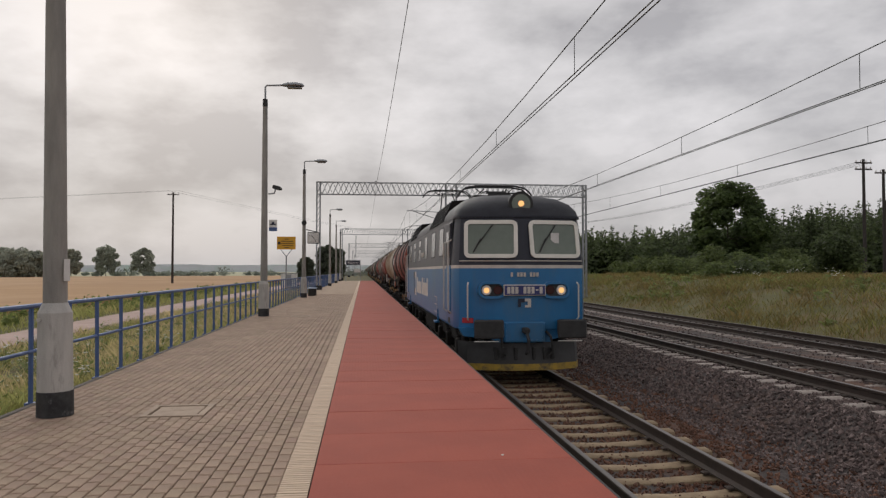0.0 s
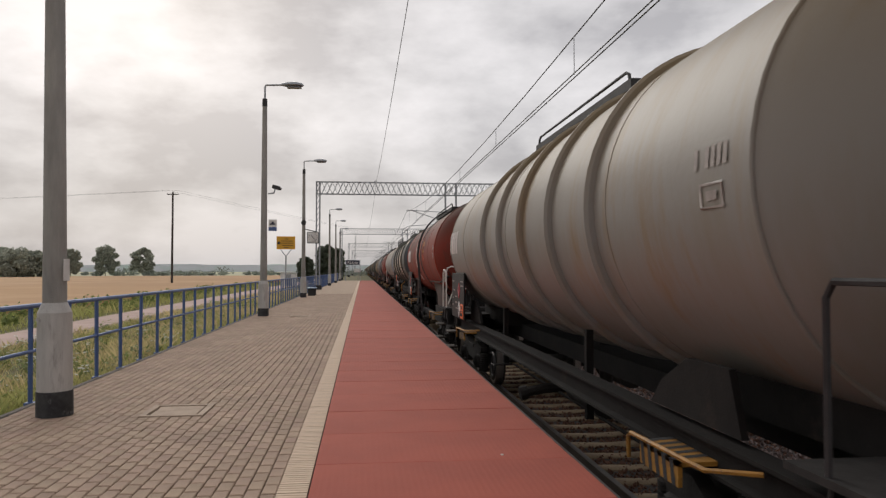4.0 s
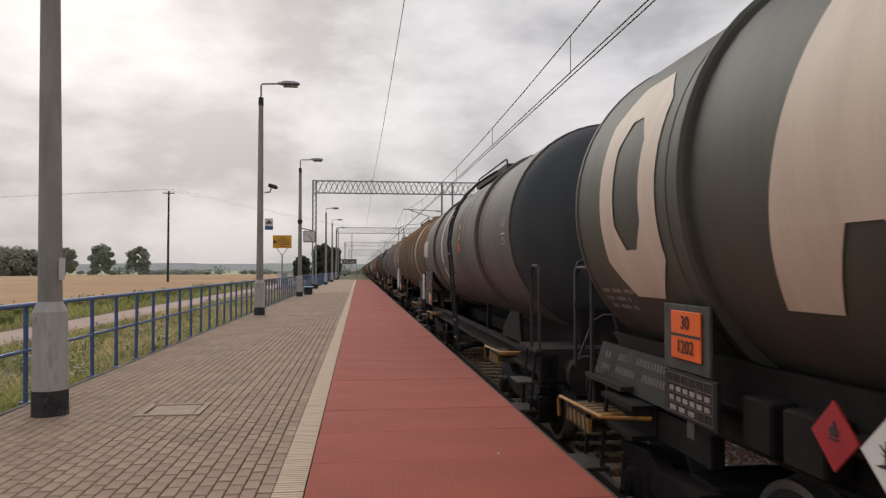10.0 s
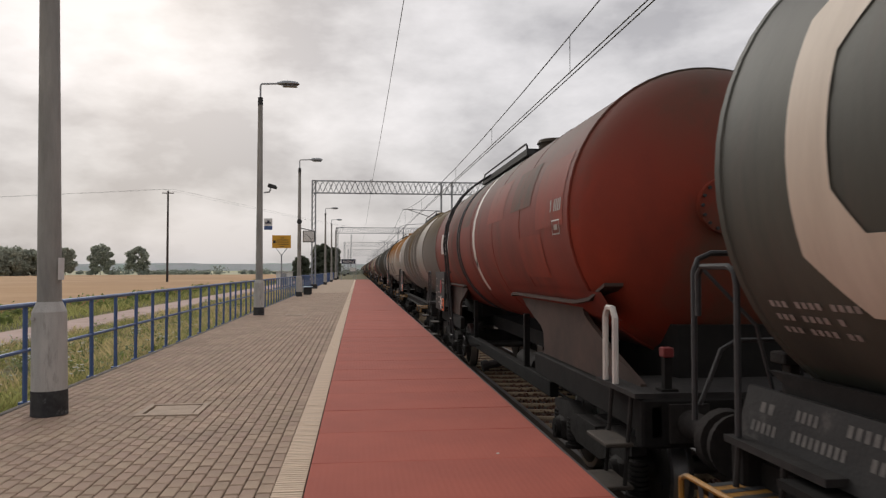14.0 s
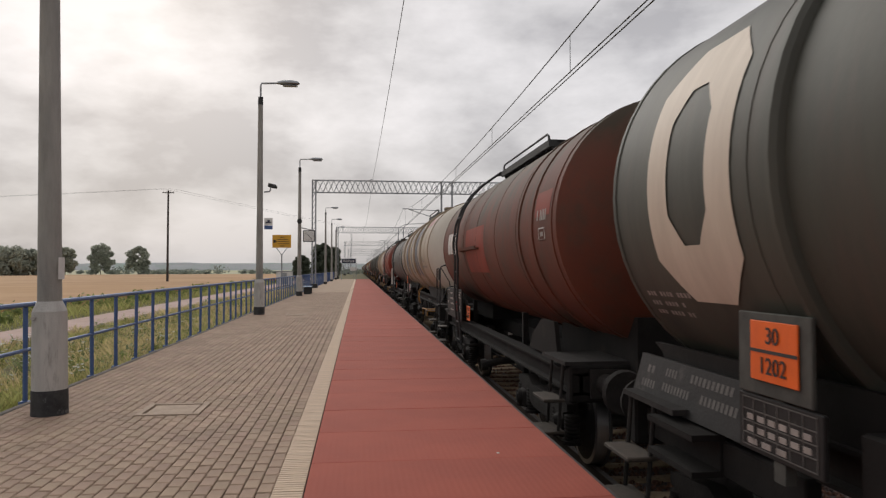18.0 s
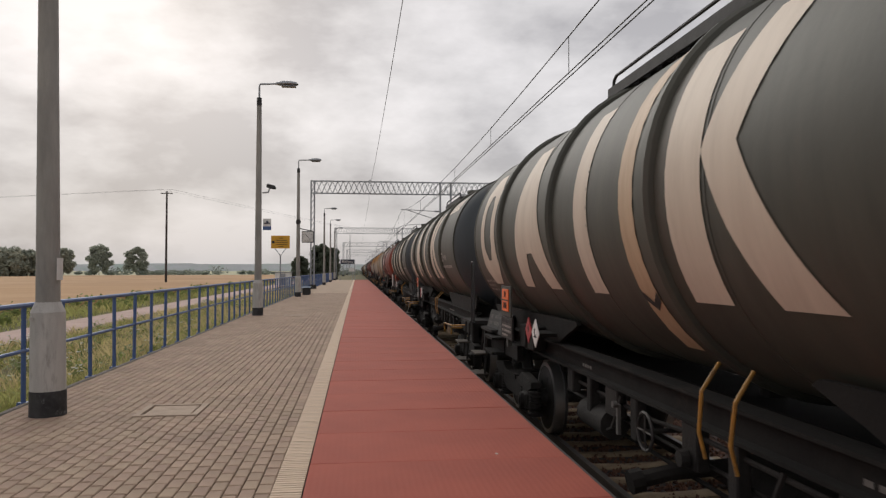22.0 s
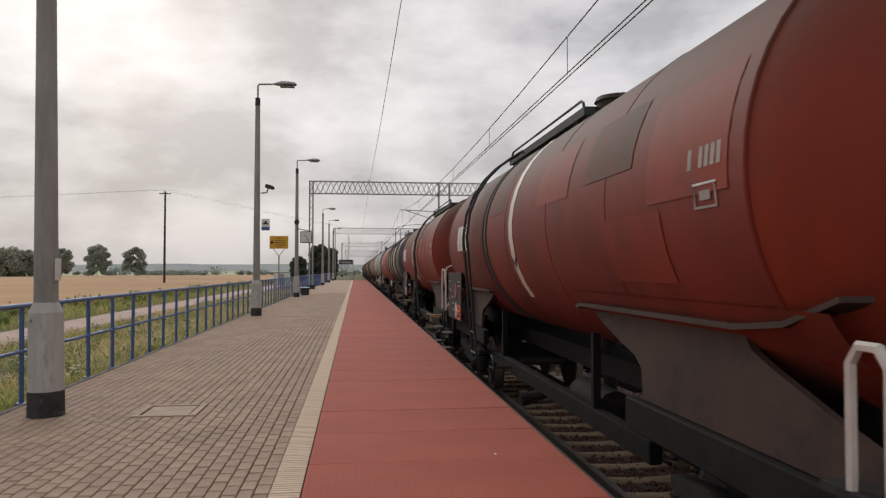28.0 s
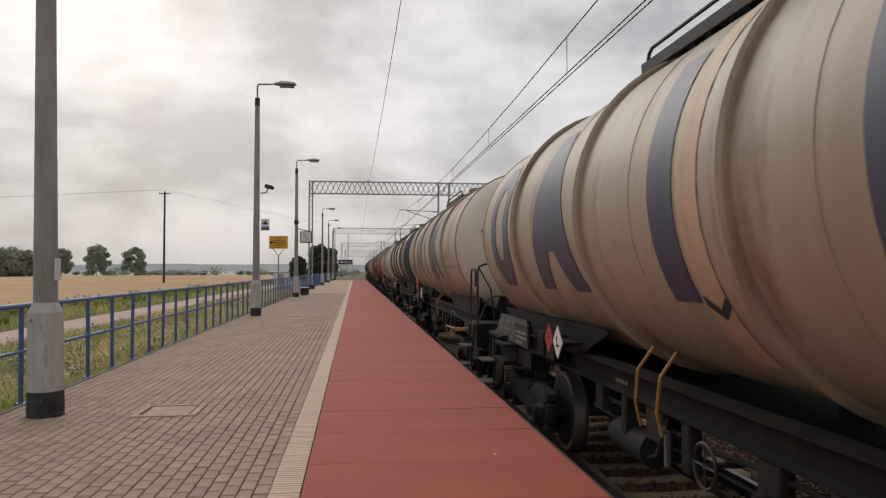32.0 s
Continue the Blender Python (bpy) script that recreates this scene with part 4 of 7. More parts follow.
def bogie(parent, y, lite=False):
    b = part("bogie", BOGIE[0], under_m, parent, "grimy two-axle bogie", pose(0, y, 0))
    for sx in (-1, 1):
        for yy in (-.9, .9):
            part("axle_box", BOGIE[1], under_m, b, "", pose(sx * 1.06, yy, .46, 0, 0, 0 if sx < 0 else 180))
    for sx in (-1.065, 1.065):
        part("side_frame", BOGIE[4], under_m, b, "", pose(sx, 0, 0))
    for sx in (-1.06, 1.06):
        for yy in () if lite else (-1.16, -.64, .64, 1.16):
            part("spring", BOGIE[2], under_m, b, "", pose(sx, yy, 0))
    tagged(part("brake_gear", BOGIE[3], under_m, b), kind="stuff")
    for a in (-.9, .9):
        w = part("wheelset", WHEEL_ME, wheel_m, b, "steel wheelset with a bright worn rim", pose(0, a, .49))
    return b


def bogie_simple(parent, y, axles):
    """Six-wheeled locomotive bogie."""
    g1 = Geo()
    for s in (-1, 1):
        g1.box(s * 1.12 - .07, s * 1.12 + .07, -2.3, 2.3, .55, .85, bevel=.03)
        for a in axles:
            g1.box(s * 1.2 - .1, s * 1.2 + .1, a - .17, a + .17, .36, .7, bevel=.03)
    b = part("bogie", g1, under_m, parent, "dark three-axle bogie", pose(0, y, 0))
    for a in axles:
        sp = Geo()
        for s in (-1, 1):
            for k in range(6):
                sp.cyl((s * 1.2, a, .72 + k * .04), (s * 1.2, a, .745 + k * .04), .1, seg=8)
        part("spring", sp, under_m, b)
        part("wheelset", WHEEL_ME, wheel_m, b, "", pose(0, a, .49))
    return b


def buffer_geo(x, y, s, flat=False):
    gg = Geo()
    gg.cyl((x, y, 1.05), (x, y + s * .36, 1.05), .11, .10, 14)
    gg.cyl((x, y + s * .33, 1.05), (x, y + s * .55, 1.05), .075, .075, 12)
    gg.box(x - .16, x + .16, min(y, y + s * .04), max(y, y + s * .04), .9, 1.2)
    if flat:
        lo, hi = sorted((y + s * .56, y + s * .62))
        gg.box(x - .31, x + .31, lo, hi, .86, 1.25, bevel=.03)
    else:
        gg.cyl((x, y + s * .55, 1.05), (x, y + s * .62, 1.05), .225, .21, 20)
    return gg


def locomotive(at):
    t = thing("locomotive", at, "blue and dark slate electric locomotive with lit headlights", "locomotive")
    part("lower_body", shell([(1.0, 0.0, 1.44), (1.06, 0, 1.47), (2.31, 0, 1.47)]), loco_blue_m, t, "blue lower body with streaks")
    part("white_band", shell([(2.31, -.004, 1.474), (2.38, -.004, 1.474)]), cream_m, t, "off-white band round the body")
    part("upper_body", shell([(2.38, .0, 1.47), (2.5, .02, 1.47), (3.42, .2, 1.43)]), loco_dark_m, t, "dark slate upper body")
    part("gutter", shell([(3.42, .17, 1.46), (3.47, .17, 1.46)]), loco_dark_m, t)
    part("roof", shell([(3.47, .19, 1.445), (3.6, .25, 1.42), (3.76, .4, 1.33), (3.91, .75, 1.17), (4.01, 1.2, .92), (4.05, 1.6, .4)]), loco_roof_m, t, "grimy dark roof")
    for e in (-1, 1):
        turn = pose(0, 0, 0, 0, 0, 0 if e < 0 else 180)
        for sx in (-1, 1):
            y0 = -8.85 + .17
            m = turn @ pose(sx * .70, y0 - .005, 2.94, -11.0, 0, sx * 9)
            wf = part("windscreen_frame", ring_frame(1.16, .84, .13, .085, .035), screen_frame_m, t, "off-white rounded windscreen frame", m)
            pn = Geo().prism(rounded(1.03, .71, .08), "y", -.012, .0)
            part("windscreen", pn, pane_m, wf, "windscreen pane, greenish reflection in its colour")
            part("wiper", Geo().pipe([(.05, -.04, .33), (-.3, -.05, -.15)], .012).pipe([(-.22, -.055, .0), (-.38, -.055, -.3)], .016), dark_m, wf)
            hl = part("headlight", Geo().prism([(sx * .70 + x, 1.84 + z) for x, z in rounded(.60, .36, .16, 6)], "y", -8.81, -8.55), loco_blue_m, t, "blue oval housing of two lamps", turn)
            rim = ring_frame(.60, .36, .16, .05, .05)
            part("housing_rim", rim, loco_blue_m, hl, "", pose(sx * .70, -8.81, 1.84))
            part("lamp_well", Geo().prism([(sx * .70 + x, 1.84 + z) for x, z in rounded(.48, .25, .12, 6)], "y", -8.818, -8.80), dark_m, hl)
            part("reflector", Geo().cyl((sx * .82, -8.81, 1.84), (sx * .82, -8.826, 1.84), .112, .104, 20), white_m, hl, "bright lamp reflector")
            part("lit_lens", Geo().cyl((sx * .82, -8.81, 1.835), (sx * .82, -8.832, 1.835), .068, .06, 16), warm_lamp_m if e < 0 else lamp_glass_m, hl, "glowing warm headlight lens")
            part("tail_lens", Geo().cyl((sx * .575, -8.81, 1.84), (sx * .575, -8.834, 1.84), .1, .085, 16), tail_m, hl, "unlit dark red tail lens")
            part("buffer_edge", Geo().box(sx * .875 - .3, sx * .875 + .2, -9.475, -9.40, .80, .815), cream_m, t, "", turn)
            part("buffer", buffer_geo(sx * .875, -8.85, -1, True), dark_m, t, "black rectangular buffer", turn)
            part("handrail", Geo().pipe([(sx * 1.2, -8.7, 1.2), (sx * 1.22, -8.76, 1.25), (sx * 1.22, -8.76, 1.95), (sx * 1.2, -8.7, 2.0)], .018), cream_m, t, "", turn)
        part("number_plate", Geo().box(-.46, .46, -8.895, -8.84, 1.72, 1.96, bevel=.012), cream_m, t, "navy plate with a light border", turn)
        part("plate_field", Geo().box(-.44, .44, -8.899, -8.88, 1.74, 1.94), plate_m, t, "", turn)
        bars = Geo()
        for k in range(9):
            if k != 3:
                bars.box(-.385 + k * .088, -.32 + k * .088, -8.905, -8.898, 1.768 if k != 7 else 1.83, 1.912 if k != 7 else 1.86)
        tagged(part("plate_bars", bars, cream_m, t, "", turn), kind="stuff")
        bars = Geo()
        for k in range(9):
            if k not in (1, 5):
                bars.box(-.3 + k * .07, -.252 + k * .07, -8.87, -8.85, 2.13, 2.22)
        tagged(part("number_stencil", bars, cream_m, t, "", turn), kind="stuff")
        part("thin_white_line", Geo().pipe([(x, y - .012, 2.47) for x, y, z in loop(0, .018) if y < -8.3 and abs(x) < 1.42], .014, 6), cream_m, t, "", turn)
        part("red_label", Geo().prism([(-1.31, -8.565), (-1.09, -8.68), (-1.08, -8.67), (-1.30, -8.555)], "z", 1.13, 1.24), red_sign_m, t, "small red label", turn @ pose(0, 0, 0))
        part("paper_sheet", Geo().box(.62, .80, -8.712, -8.700, 2.86, 3.08), white_m, t, "sheet of paper behind the windscreen", turn @ pose(0, 0, 0))
        part("emblem", Geo().box(-.14, 0, -8.868, -8.845, 1.58, 1.66).box(-.14, -.08, -8.868, -8.845, 1.48, 1.58), navy_m, t, "", turn)
        part("emblem_white_piece", Geo().box(.01, .14, -8.868, -8.845, 1.60, 1.66).box(.07, .14, -8.868, -8.845, 1.47, 1.60).box(.01, .07, -8.868, -8.845, 1.47, 1.52), cream_m, t, "", turn)
        apron = Geo().prism([(-1.40, 1.03), (1.40, 1.03), (1.3, .86), (.65, .78), (.55, .66), (-.55, .66), (-.65, .78), (-1.3, .86)], "y", -8.72, -8.45)
        part("apron", apron, loco_blue_m, t, "blue buffer beam apron", turn)
        bp = Geo().box(-.44, .44, -8.88, -8.7, .72, 1.16, bevel=.02)
        for bx in (-.39, -.27, -.15, .15, .27, .39):
            bp.cyl((bx, -8.88, 1.11), (bx, -8.9, 1.11), .02, seg=6).cyl((bx, -8.88, .77), (bx, -8.9, .77), .02, seg=6)
        for bz in (.86, .98):
            bp.cyl((-.39, -8.88, bz), (-.39, -8.9, bz), .02, seg=6).cyl((.39, -8.88, bz), (.39, -8.9, bz), .02, seg=6)
        part("buffer_beam_plate", bp, loco_blue_m, t, "riveted blue coupling plate", turn)
        part("coupling", Geo().box(-.13, .13, -8.86, -8.75, .86, 1.1, bevel=.02).box(-.07, .07, -9.1, -8.75, .92, 1.05, bevel=.03).pipe([(0, -9.05, .95), (.02, -9.16, .8), (0, -9.14, .55), (-.02, -9.08, .5)], .035), dark_m, t, "black screw coupling", turn)
        part("brake_hose", Geo().pipe([(.5, -8.75, .95), (.55, -8.95, .85), (.6, -8.95, .55), (.5, -8.85, .4)], .028).pipe([(-.5, -8.75, .9), (-.52, -8.95, .8), (-.5, -8.95, .5), (-.42, -8.85, .45)], .028), dark_m, t, "rubber brake hoses", turn)
        pl = Geo()
        pts = [(-1.35, -8.25), (-1.2, -8.6), (-.6, -8.85), (0, -8.92), (.6, -8.85), (1.2, -8.6), (1.35, -8.25)]
        for (xa, ya), (xb, yb) in zip(pts, pts[1:]):
            pl.add([(xa, ya, .27), (xb, yb, .27), (xb, yb + .12, .72), (xa, ya + .12, .72), (xa, ya + .04, .27), (xb, yb + .04, .27), (xb, yb + .16, .72), (xa, ya + .16, .72)], [(0, 1, 2, 3), (5, 4, 7, 6), (0, 4, 5, 1)])
        for px in (-.62, -.44, -.2, .2, .44, .62):
            part("plough_slot", Geo().box(px - .035, px + .035, -8.93 + abs(px) * .12, -8.72, .36, .62, bevel=.01), dark_m, t, "", turn)
        part("snow_plough", pl, plough_grey_m, t, "dark grey snow plough", turn)
        pl = Geo()
        for (xa, ya), (xb, yb) in zip(pts, pts[1:]):
            pl.add([(xa, ya - .01, .13), (xb, yb - .01, .13), (xb, yb, .27), (xa, ya, .27), (xa, ya + .03, .13), (xb, yb + .03, .13)], [(0, 1, 2, 3), (0, 4, 5, 1)])
        part("plough_edge", pl, plough_m, t, "chipped yellow plough edge", turn)
        lamp = part("roof_headlight", Geo().cyl((0, -8.5, 3.73), (0, -8.0, 3.73), .26, .24, 26).box(-.2, .2, -8.4, -7.7, 3.5, 3.68), loco_roof_m, t, "large round roof headlight", turn)
        part("lamp_rim", Geo().cyl((0, -8.54, 3.73), (0, -8.48, 3.73), .272, .272, 26), dark_m, lamp)
        part("lamp_lens", Geo().cyl((0, -8.555, 3.73), (0, -8.52, 3.73), .21, .21, 24), pane_m, lamp)
        if e < 0:
            part("lamp_bulb", Geo().cyl((0, -8.57, 3.73), (0, -8.55, 3.73), .065, .065, 14), warm_lamp_m, lamp, "glowing warm bulb")
        for sx in (-1, 1):
            part("horn", Geo().cyl((sx * .42, -8.45, 3.62), (sx * .42, -8.1, 3.62), .085, .07, 12), loco_roof_m, t, "", turn)
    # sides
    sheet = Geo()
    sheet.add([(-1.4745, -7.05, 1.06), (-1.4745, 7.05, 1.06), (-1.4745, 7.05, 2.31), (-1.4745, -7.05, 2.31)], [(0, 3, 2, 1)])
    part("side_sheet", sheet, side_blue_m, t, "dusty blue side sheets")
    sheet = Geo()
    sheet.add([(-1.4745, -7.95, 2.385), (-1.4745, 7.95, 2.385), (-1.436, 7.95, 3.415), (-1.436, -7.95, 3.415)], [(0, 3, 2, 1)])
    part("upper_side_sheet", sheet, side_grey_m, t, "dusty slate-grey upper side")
    for y0, y1, z0, z1 in ((-6.25, -5.3, 2.62, 3.34), (-4.19, -3.19, 2.62, 3.34), (-1.75, -.85, 2.62, 3.34), (5.3, 6.25, 2.62, 3.3)):
        m = pose(-1.4535 + .0374 * ((z0 + z1) / 2 - 2.98), (y0 + y1) / 2, (z0 + z1) / 2, 0, 0, -90) @ pose(0, 0, 0, -2.2, 0, 0)
        f = part("side_window_frame", ring_frame(y1 - y0, z1 - z0, .09, .022, .009), dark_m, t, "black rubber window seal", m)
        part("side_pane", Geo().prism(rounded(y1 - y0 - .042, z1 - z0 - .042, .068), "y", -.007, 0), side_pane_m, f)
    for y0, y1 in ((.68, 1.63), (3.03, 4.03)):
        for z0, z1 in ((2.58, 3.02), (3.08, 3.32)):
            m = pose(-1.4535 + .0374 * ((z0 + z1) / 2 - 2.98), (y0 + y1) / 2, (z0 + z1) / 2, 0, 0, -90) @ pose(0, 0, 0, -2.2, 0, 0)
            f = part("side_window_frame", ring_frame(y1 - y0, z1 - z0, .09, .022, .009), dark_m, t, "black rubber window seal", m)
            part("side_pane", Geo().prism(rounded(y1 - y0 - .042, z1 - z0 - .042, .068), "y", -.007, 0), side_pane_m, f)
    for y0 in (-7.85, 7.1):
        d = part("cab_door", Geo().box(-1.49, -1.45, y0, y0 + .72, 1.35, 2.37, bevel=.012), loco_blue_m, t, "narrow cab door")
        part("door_upper", Geo().box(-1.49, -1.43, y0, y0 + .72, 2.374, 3.34, bevel=.012), loco_dark_m, d, "dark slate upper half")
        part("door_pane", Geo().box(-1.502, -1.494, y0 + .12, y0 + .6, 2.55, 3.15), glass_m, d)
        for k, yy in enumerate((y0 - .08, y0 + .80)):
            part("door_handrail", Geo().pipe([(-1.46, yy, 1.3), (-1.54, yy, 1.36), (-1.54, yy, 2.9), (-1.46, yy, 2.96)], .018), cream_m, t)
        for zz in (1.06, 1.28):
            part("foothold", Geo().box(-1.478, -1.44, y0 + .16, y0 + .5, zz, zz + .13), dark_m, t)
    y = 2.25
    for k, (w, h) in enumerate([(.5, .55), (.36, .4), (.28, .4), (.42, .42), (.42, .4), (.5, .55), (.4, .4), (.15, .55), (.36, .4), (.42, .4), (.42, .55)]):
        if k == 5:
            y -= .22
        part("slogan_bar", Geo().box(-1.482, -1.474, y - w + .06, y, 1.48, 1.48 + h), cream_m, t, "off-white painted bar of a slogan")
        y -= w
    part("side_emblem", Geo().box(-1.482, -1.474, 3.3, 3.95, 2.0, 2.22).box(-1.482, -1.474, 3.55, 3.8, 1.6, 2.0).box(-1.482, -1.474, 3.3, 3.7, 1.4, 1.6), navy_m, t, "dark half of a square emblem")
    part("side_emblem_white_piece", Geo().box(-1.482, -1.474, 2.55, 3.22, 2.0, 2.22).box(-1.482, -1.474, 2.55, 2.8, 1.6, 2.0).box(-1.482, -1.474, 2.55, 3.22, 1.36, 1.6), cream_m, t, "white half of a square emblem")
    for k in range(8):
        if k != 3:
            part("side_number_bar", Geo().box(-1.478, -1.45, -.55 + k * .11, -.47 + k * .11, 2.72, 2.86), cream_m, t)
    part("load_table", Geo().box(-1.482, -1.474, -4.9, -4.3, 1.15, 1.17).box(-1.482, -1.474, -4.9, -4.3, 1.35, 1.37).box(-1.482, -1.474, -4.9, -4.3, 1.55, 1.57).box(-1.482, -1.474, -4.9, -4.88, 1.15, 1.57), cream_m, t)
    part("step", Geo().box(-1.56, -1.44, -5.2, -4.7, .9, .94).box(-1.5, -1.46, -5.2, -5.16, .9, 1.25), loco_blue_m, t)
    part("step", Geo().box(-1.56, -1.44, 5.6, 6.1, .9, .94).box(-1.5, -1.46, 5.6, 5.64, .9, 1.25), loco_blue_m, t)
    # roof gear
    for y0, n in ((-5.9, 7), (3.2, 6)):
        for s in (-1, 1):
            side = [(s * 1.435, 3.49), (s * 1.19, 4.03), (s * .8, 4.07), (s * .8, 3.6)]
            box = part("resistor_box", Geo().prism(side, "y", y0, y0 + n * .5), frame_m, t, "dark louvred roof box")
            for k in range(n + 1):
                yy = y0 + k * .5
                part("louvre_rib", Geo().prism([(s * 1.44, 3.49), (s * 1.455, 3.5), (s * 1.205, 4.045), (s * 1.19, 4.035)], "y", yy - .018, yy + .018), loco_roof_m, box)
            louvres = Geo()
            for k in range(7):
                u = (k + .6) / 7.4
                xa, za = 1.435 - .245 * u, 3.49 + .54 * u
                louvres.prism([(s * xa, za), (s * (xa + .016), za - .012), (s * (xa - .012), za + .03)], "y", y0 + .02, y0 + n * .5 - .02)
            tagged(part("louvre_slats", louvres, frame_m, box), kind="stuff")
    part("roof_cable", Geo().pipe([(-.7, -5.2, 4.1), (-.7, -2, 4.16), (-.7, 2, 4.16), (-.7, 5.2, 4.1)], .025), dark_m, t)
    for y0, up in ((-5.3, .3), (5.5, 1.4)):
        p = part("pantograph", Geo().box(-.65, .65, y0 - .9, y0 - .84, 4.1, 4.16).box(-.65, .65, y0 + .84, y0 + .9, 4.1, 4.16).box(-.68, -.62, y0 - .9, y0 + .9, 4.1, 4.16).box(.62, .68, y0 - .9, y0 + .9, 4.1, 4.16), dark_m, t, "roof pantograph")
        zt = 4.16 + up
        for b in (-1, 1):
            if up < 1:
                part("arm", Geo().pipe([(b * .45, y0 - .75, 4.16), (b * .45, y0 + 1.0, 4.2), (b * .3, y0 - .1, zt - .06)], .024), dark_m, p)
            else:
                part("arm", Geo().pipe([(b * .42, y0 - 1.15, 4.16), (b * .36, y0 - .95, 4.62), (b * .2, y0 - .12, zt - .1)], .026), dark_m, p)
            part("head_link", Geo().pipe([(b * .2, y0 - .12, zt - .1), (b * .34, y0, zt - .16), (b * .5, y0 + .04, zt - .02)], .016), dark_m, p)
        part("cross_link", Geo().pipe([(-.4, y0 - 1.0, 4.5 if up > 1 else 4.2), (.4, y0 - 1.0, 4.5 if up > 1 else 4.2)], .02).pipe([(-.24, y0 - .2, zt - .14), (.24, y0 - .2, zt - .14)], .018), dark_m, p)
        part("drive_cylinder", Geo().cyl((0, y0 - .7, 4.14), (0, y0 + .5, 4.14), .07, seg=10).box(-.3, .3, y0 - .8, y0 - .6, 4.04, 4.22, bevel=.03), dark_m, p)
        for a in (-.17, .17):
            part("contact_strip", Geo().pipe([(-.98, y0 + a, zt - .27), (-.94, y0 + a, zt - .17), (-.78, y0 + a, zt - .03), (-.5, y0 + a, zt + .02), (.5, y0 + a, zt + .02), (.78, y0 + a, zt - .03), (.94, y0 + a, zt - .17), (.98, y0 + a, zt - .27)], .023), dark_m, p)
        for bx in (-.6, .6):
            for by in (-.85, .85):
                part("insulator", Geo().cyl((bx, y0 + by, 3.94), (bx, y0 + by, 4.11), .06, .045, 10), pale_emblem_m, p)
    part("underframe", Geo().box(-1.25, 1.25, -8.4, 8.4, .8, 1.02).box(-1.2, 1.2, -1.6, 1.6, .35, .82, bevel=.05), under_m, t, "dark underframe with equipment boxes")
    for y0 in (-5.5, 5.5):
        bogie_simple(t, y0, (-1.9, 0, 1.9))
    return t


R, CZ = 1.45, 2.80


def on_tank(y, deg, r):
    """A point of the camera-side skin: deg above the horizontal through the axis."""
    a = radians(deg)
    return (-r * math.cos(a), y, CZ + r * math.sin(a))


def decal(quads, r, n=7, ny=2):
    """Thin painted patches bent to the tank: each four corners (y, degrees)."""
    gg = Geo()
    for q in quads:
        (ya, aa), (yb, ab), (yc, ac), (yd, ad) = q
        o = len(gg.v)
        for i in range(n + 1):
            s = i / n
            for j in range(ny + 1):
                u = j / ny
                y = (ya + (yb - ya) * u) * (1 - s) + (yd + (yc - yd) * u) * s
                a = (aa + (ab - aa) * u) * (1 - s) + (ad + (ac - ad) * u) * s
                gg.v.append(on_tank(y, a, r))
        m = ny + 1
        gg.f += [(o + i * m + j, o + i * m + j + 1, o + (i + 1) * m + j + 1, o + (i + 1) * m + j) for i in range(n) for j in range(ny)]
    return gg


def bar(y0, y1, a0, a1, slant=0.0):
    return ((y0, a0), (y1, a0), (y1 + slant, a1), (y0 + slant, a1))


def oct_ring(y0, y1, a0, a1, hy0, hy1, ha0, ha1):
    """Plain ring with cut corners round an eight-sided gap, as quads: outline and gap in y and degrees."""
    def eight(ya, yb, aa, ab, cy, ca):
        return [(ya + cy, aa), (yb - cy, aa), (yb, aa + ca), (yb, ab - ca), (yb - cy, ab), (ya + cy, ab), (ya, ab - ca), (ya, aa + ca)]
    out, gap = eight(y0, y1, a0, a1, .3, 12), eight(hy0, hy1, ha0, ha1, .16, 8)
    return [(out[k], out[(k + 1) % 8], gap[(k + 1) % 8], gap[k]) for k in range(8)]


def big_emblem(r, dt=0.0, dk=0.0):
    """Four tall plain shapes along the side; y runs away from the leading end."""
    lo, hi = -31.5, 38
    return [decal(q, r, 12, 10) for q in (
        oct_ring(4.93, 6.04, lo, hi, 5.22, 5.74, -16, 24),
        [((2.1, lo), (2.54, lo), (2.83, -14), (2.25, -14)), ((3.3, lo), (3.74, lo), (3.62, -14), (3.06, -14)), ((2.25, -14), (3.62, -14), (3.24, hi), (2.72, hi))],
        [bar(.66 + dt, 1.04 + dt, lo, hi)],
        [bar(-1.45 + dk, -.97 + dk, lo, hi), ((-2.45 + dk, lo), (-1.95 + dk, lo), (-1.45 + dk, 6), (-1.85 + dk, 6)), ((-1.85 + dk, 6), (-1.45 + dk, 6), (-1.82 + dk, hi), (-2.3 + dk, hi))])]


def small_emblem(y, r, k=1.0):
    """A short row of plain slanted blocks."""
    s, a0, a1 = [], -7, 11.5
    for i, w in enumerate((.30, .30, .24, .30)):
        yy = y + (.52 - i * .30) * k
        s.append(((yy - w * k / 2, a0), (yy + w * k / 2 - .03, a0), (yy + w * k / 2 - .06, a1), (yy - w * k / 2 - .03, a1)))
    return decal(s, r, 5)


def slanted_blocks(y, r, a0, a1, w, n):
    s = [((y + .15, a0), (y + .15 + w, a0), (y + .05 + w, a1), (y + .05, a1))]
    for i in range(n):
        yy = y - w * 1.12 * i
        s.append(((yy - w, a0), (yy - .05, a0), (yy - .12, a1), (yy - w - .07, a1)))
    return [decal([q], r, 5) for q in s]


PLATE = {}


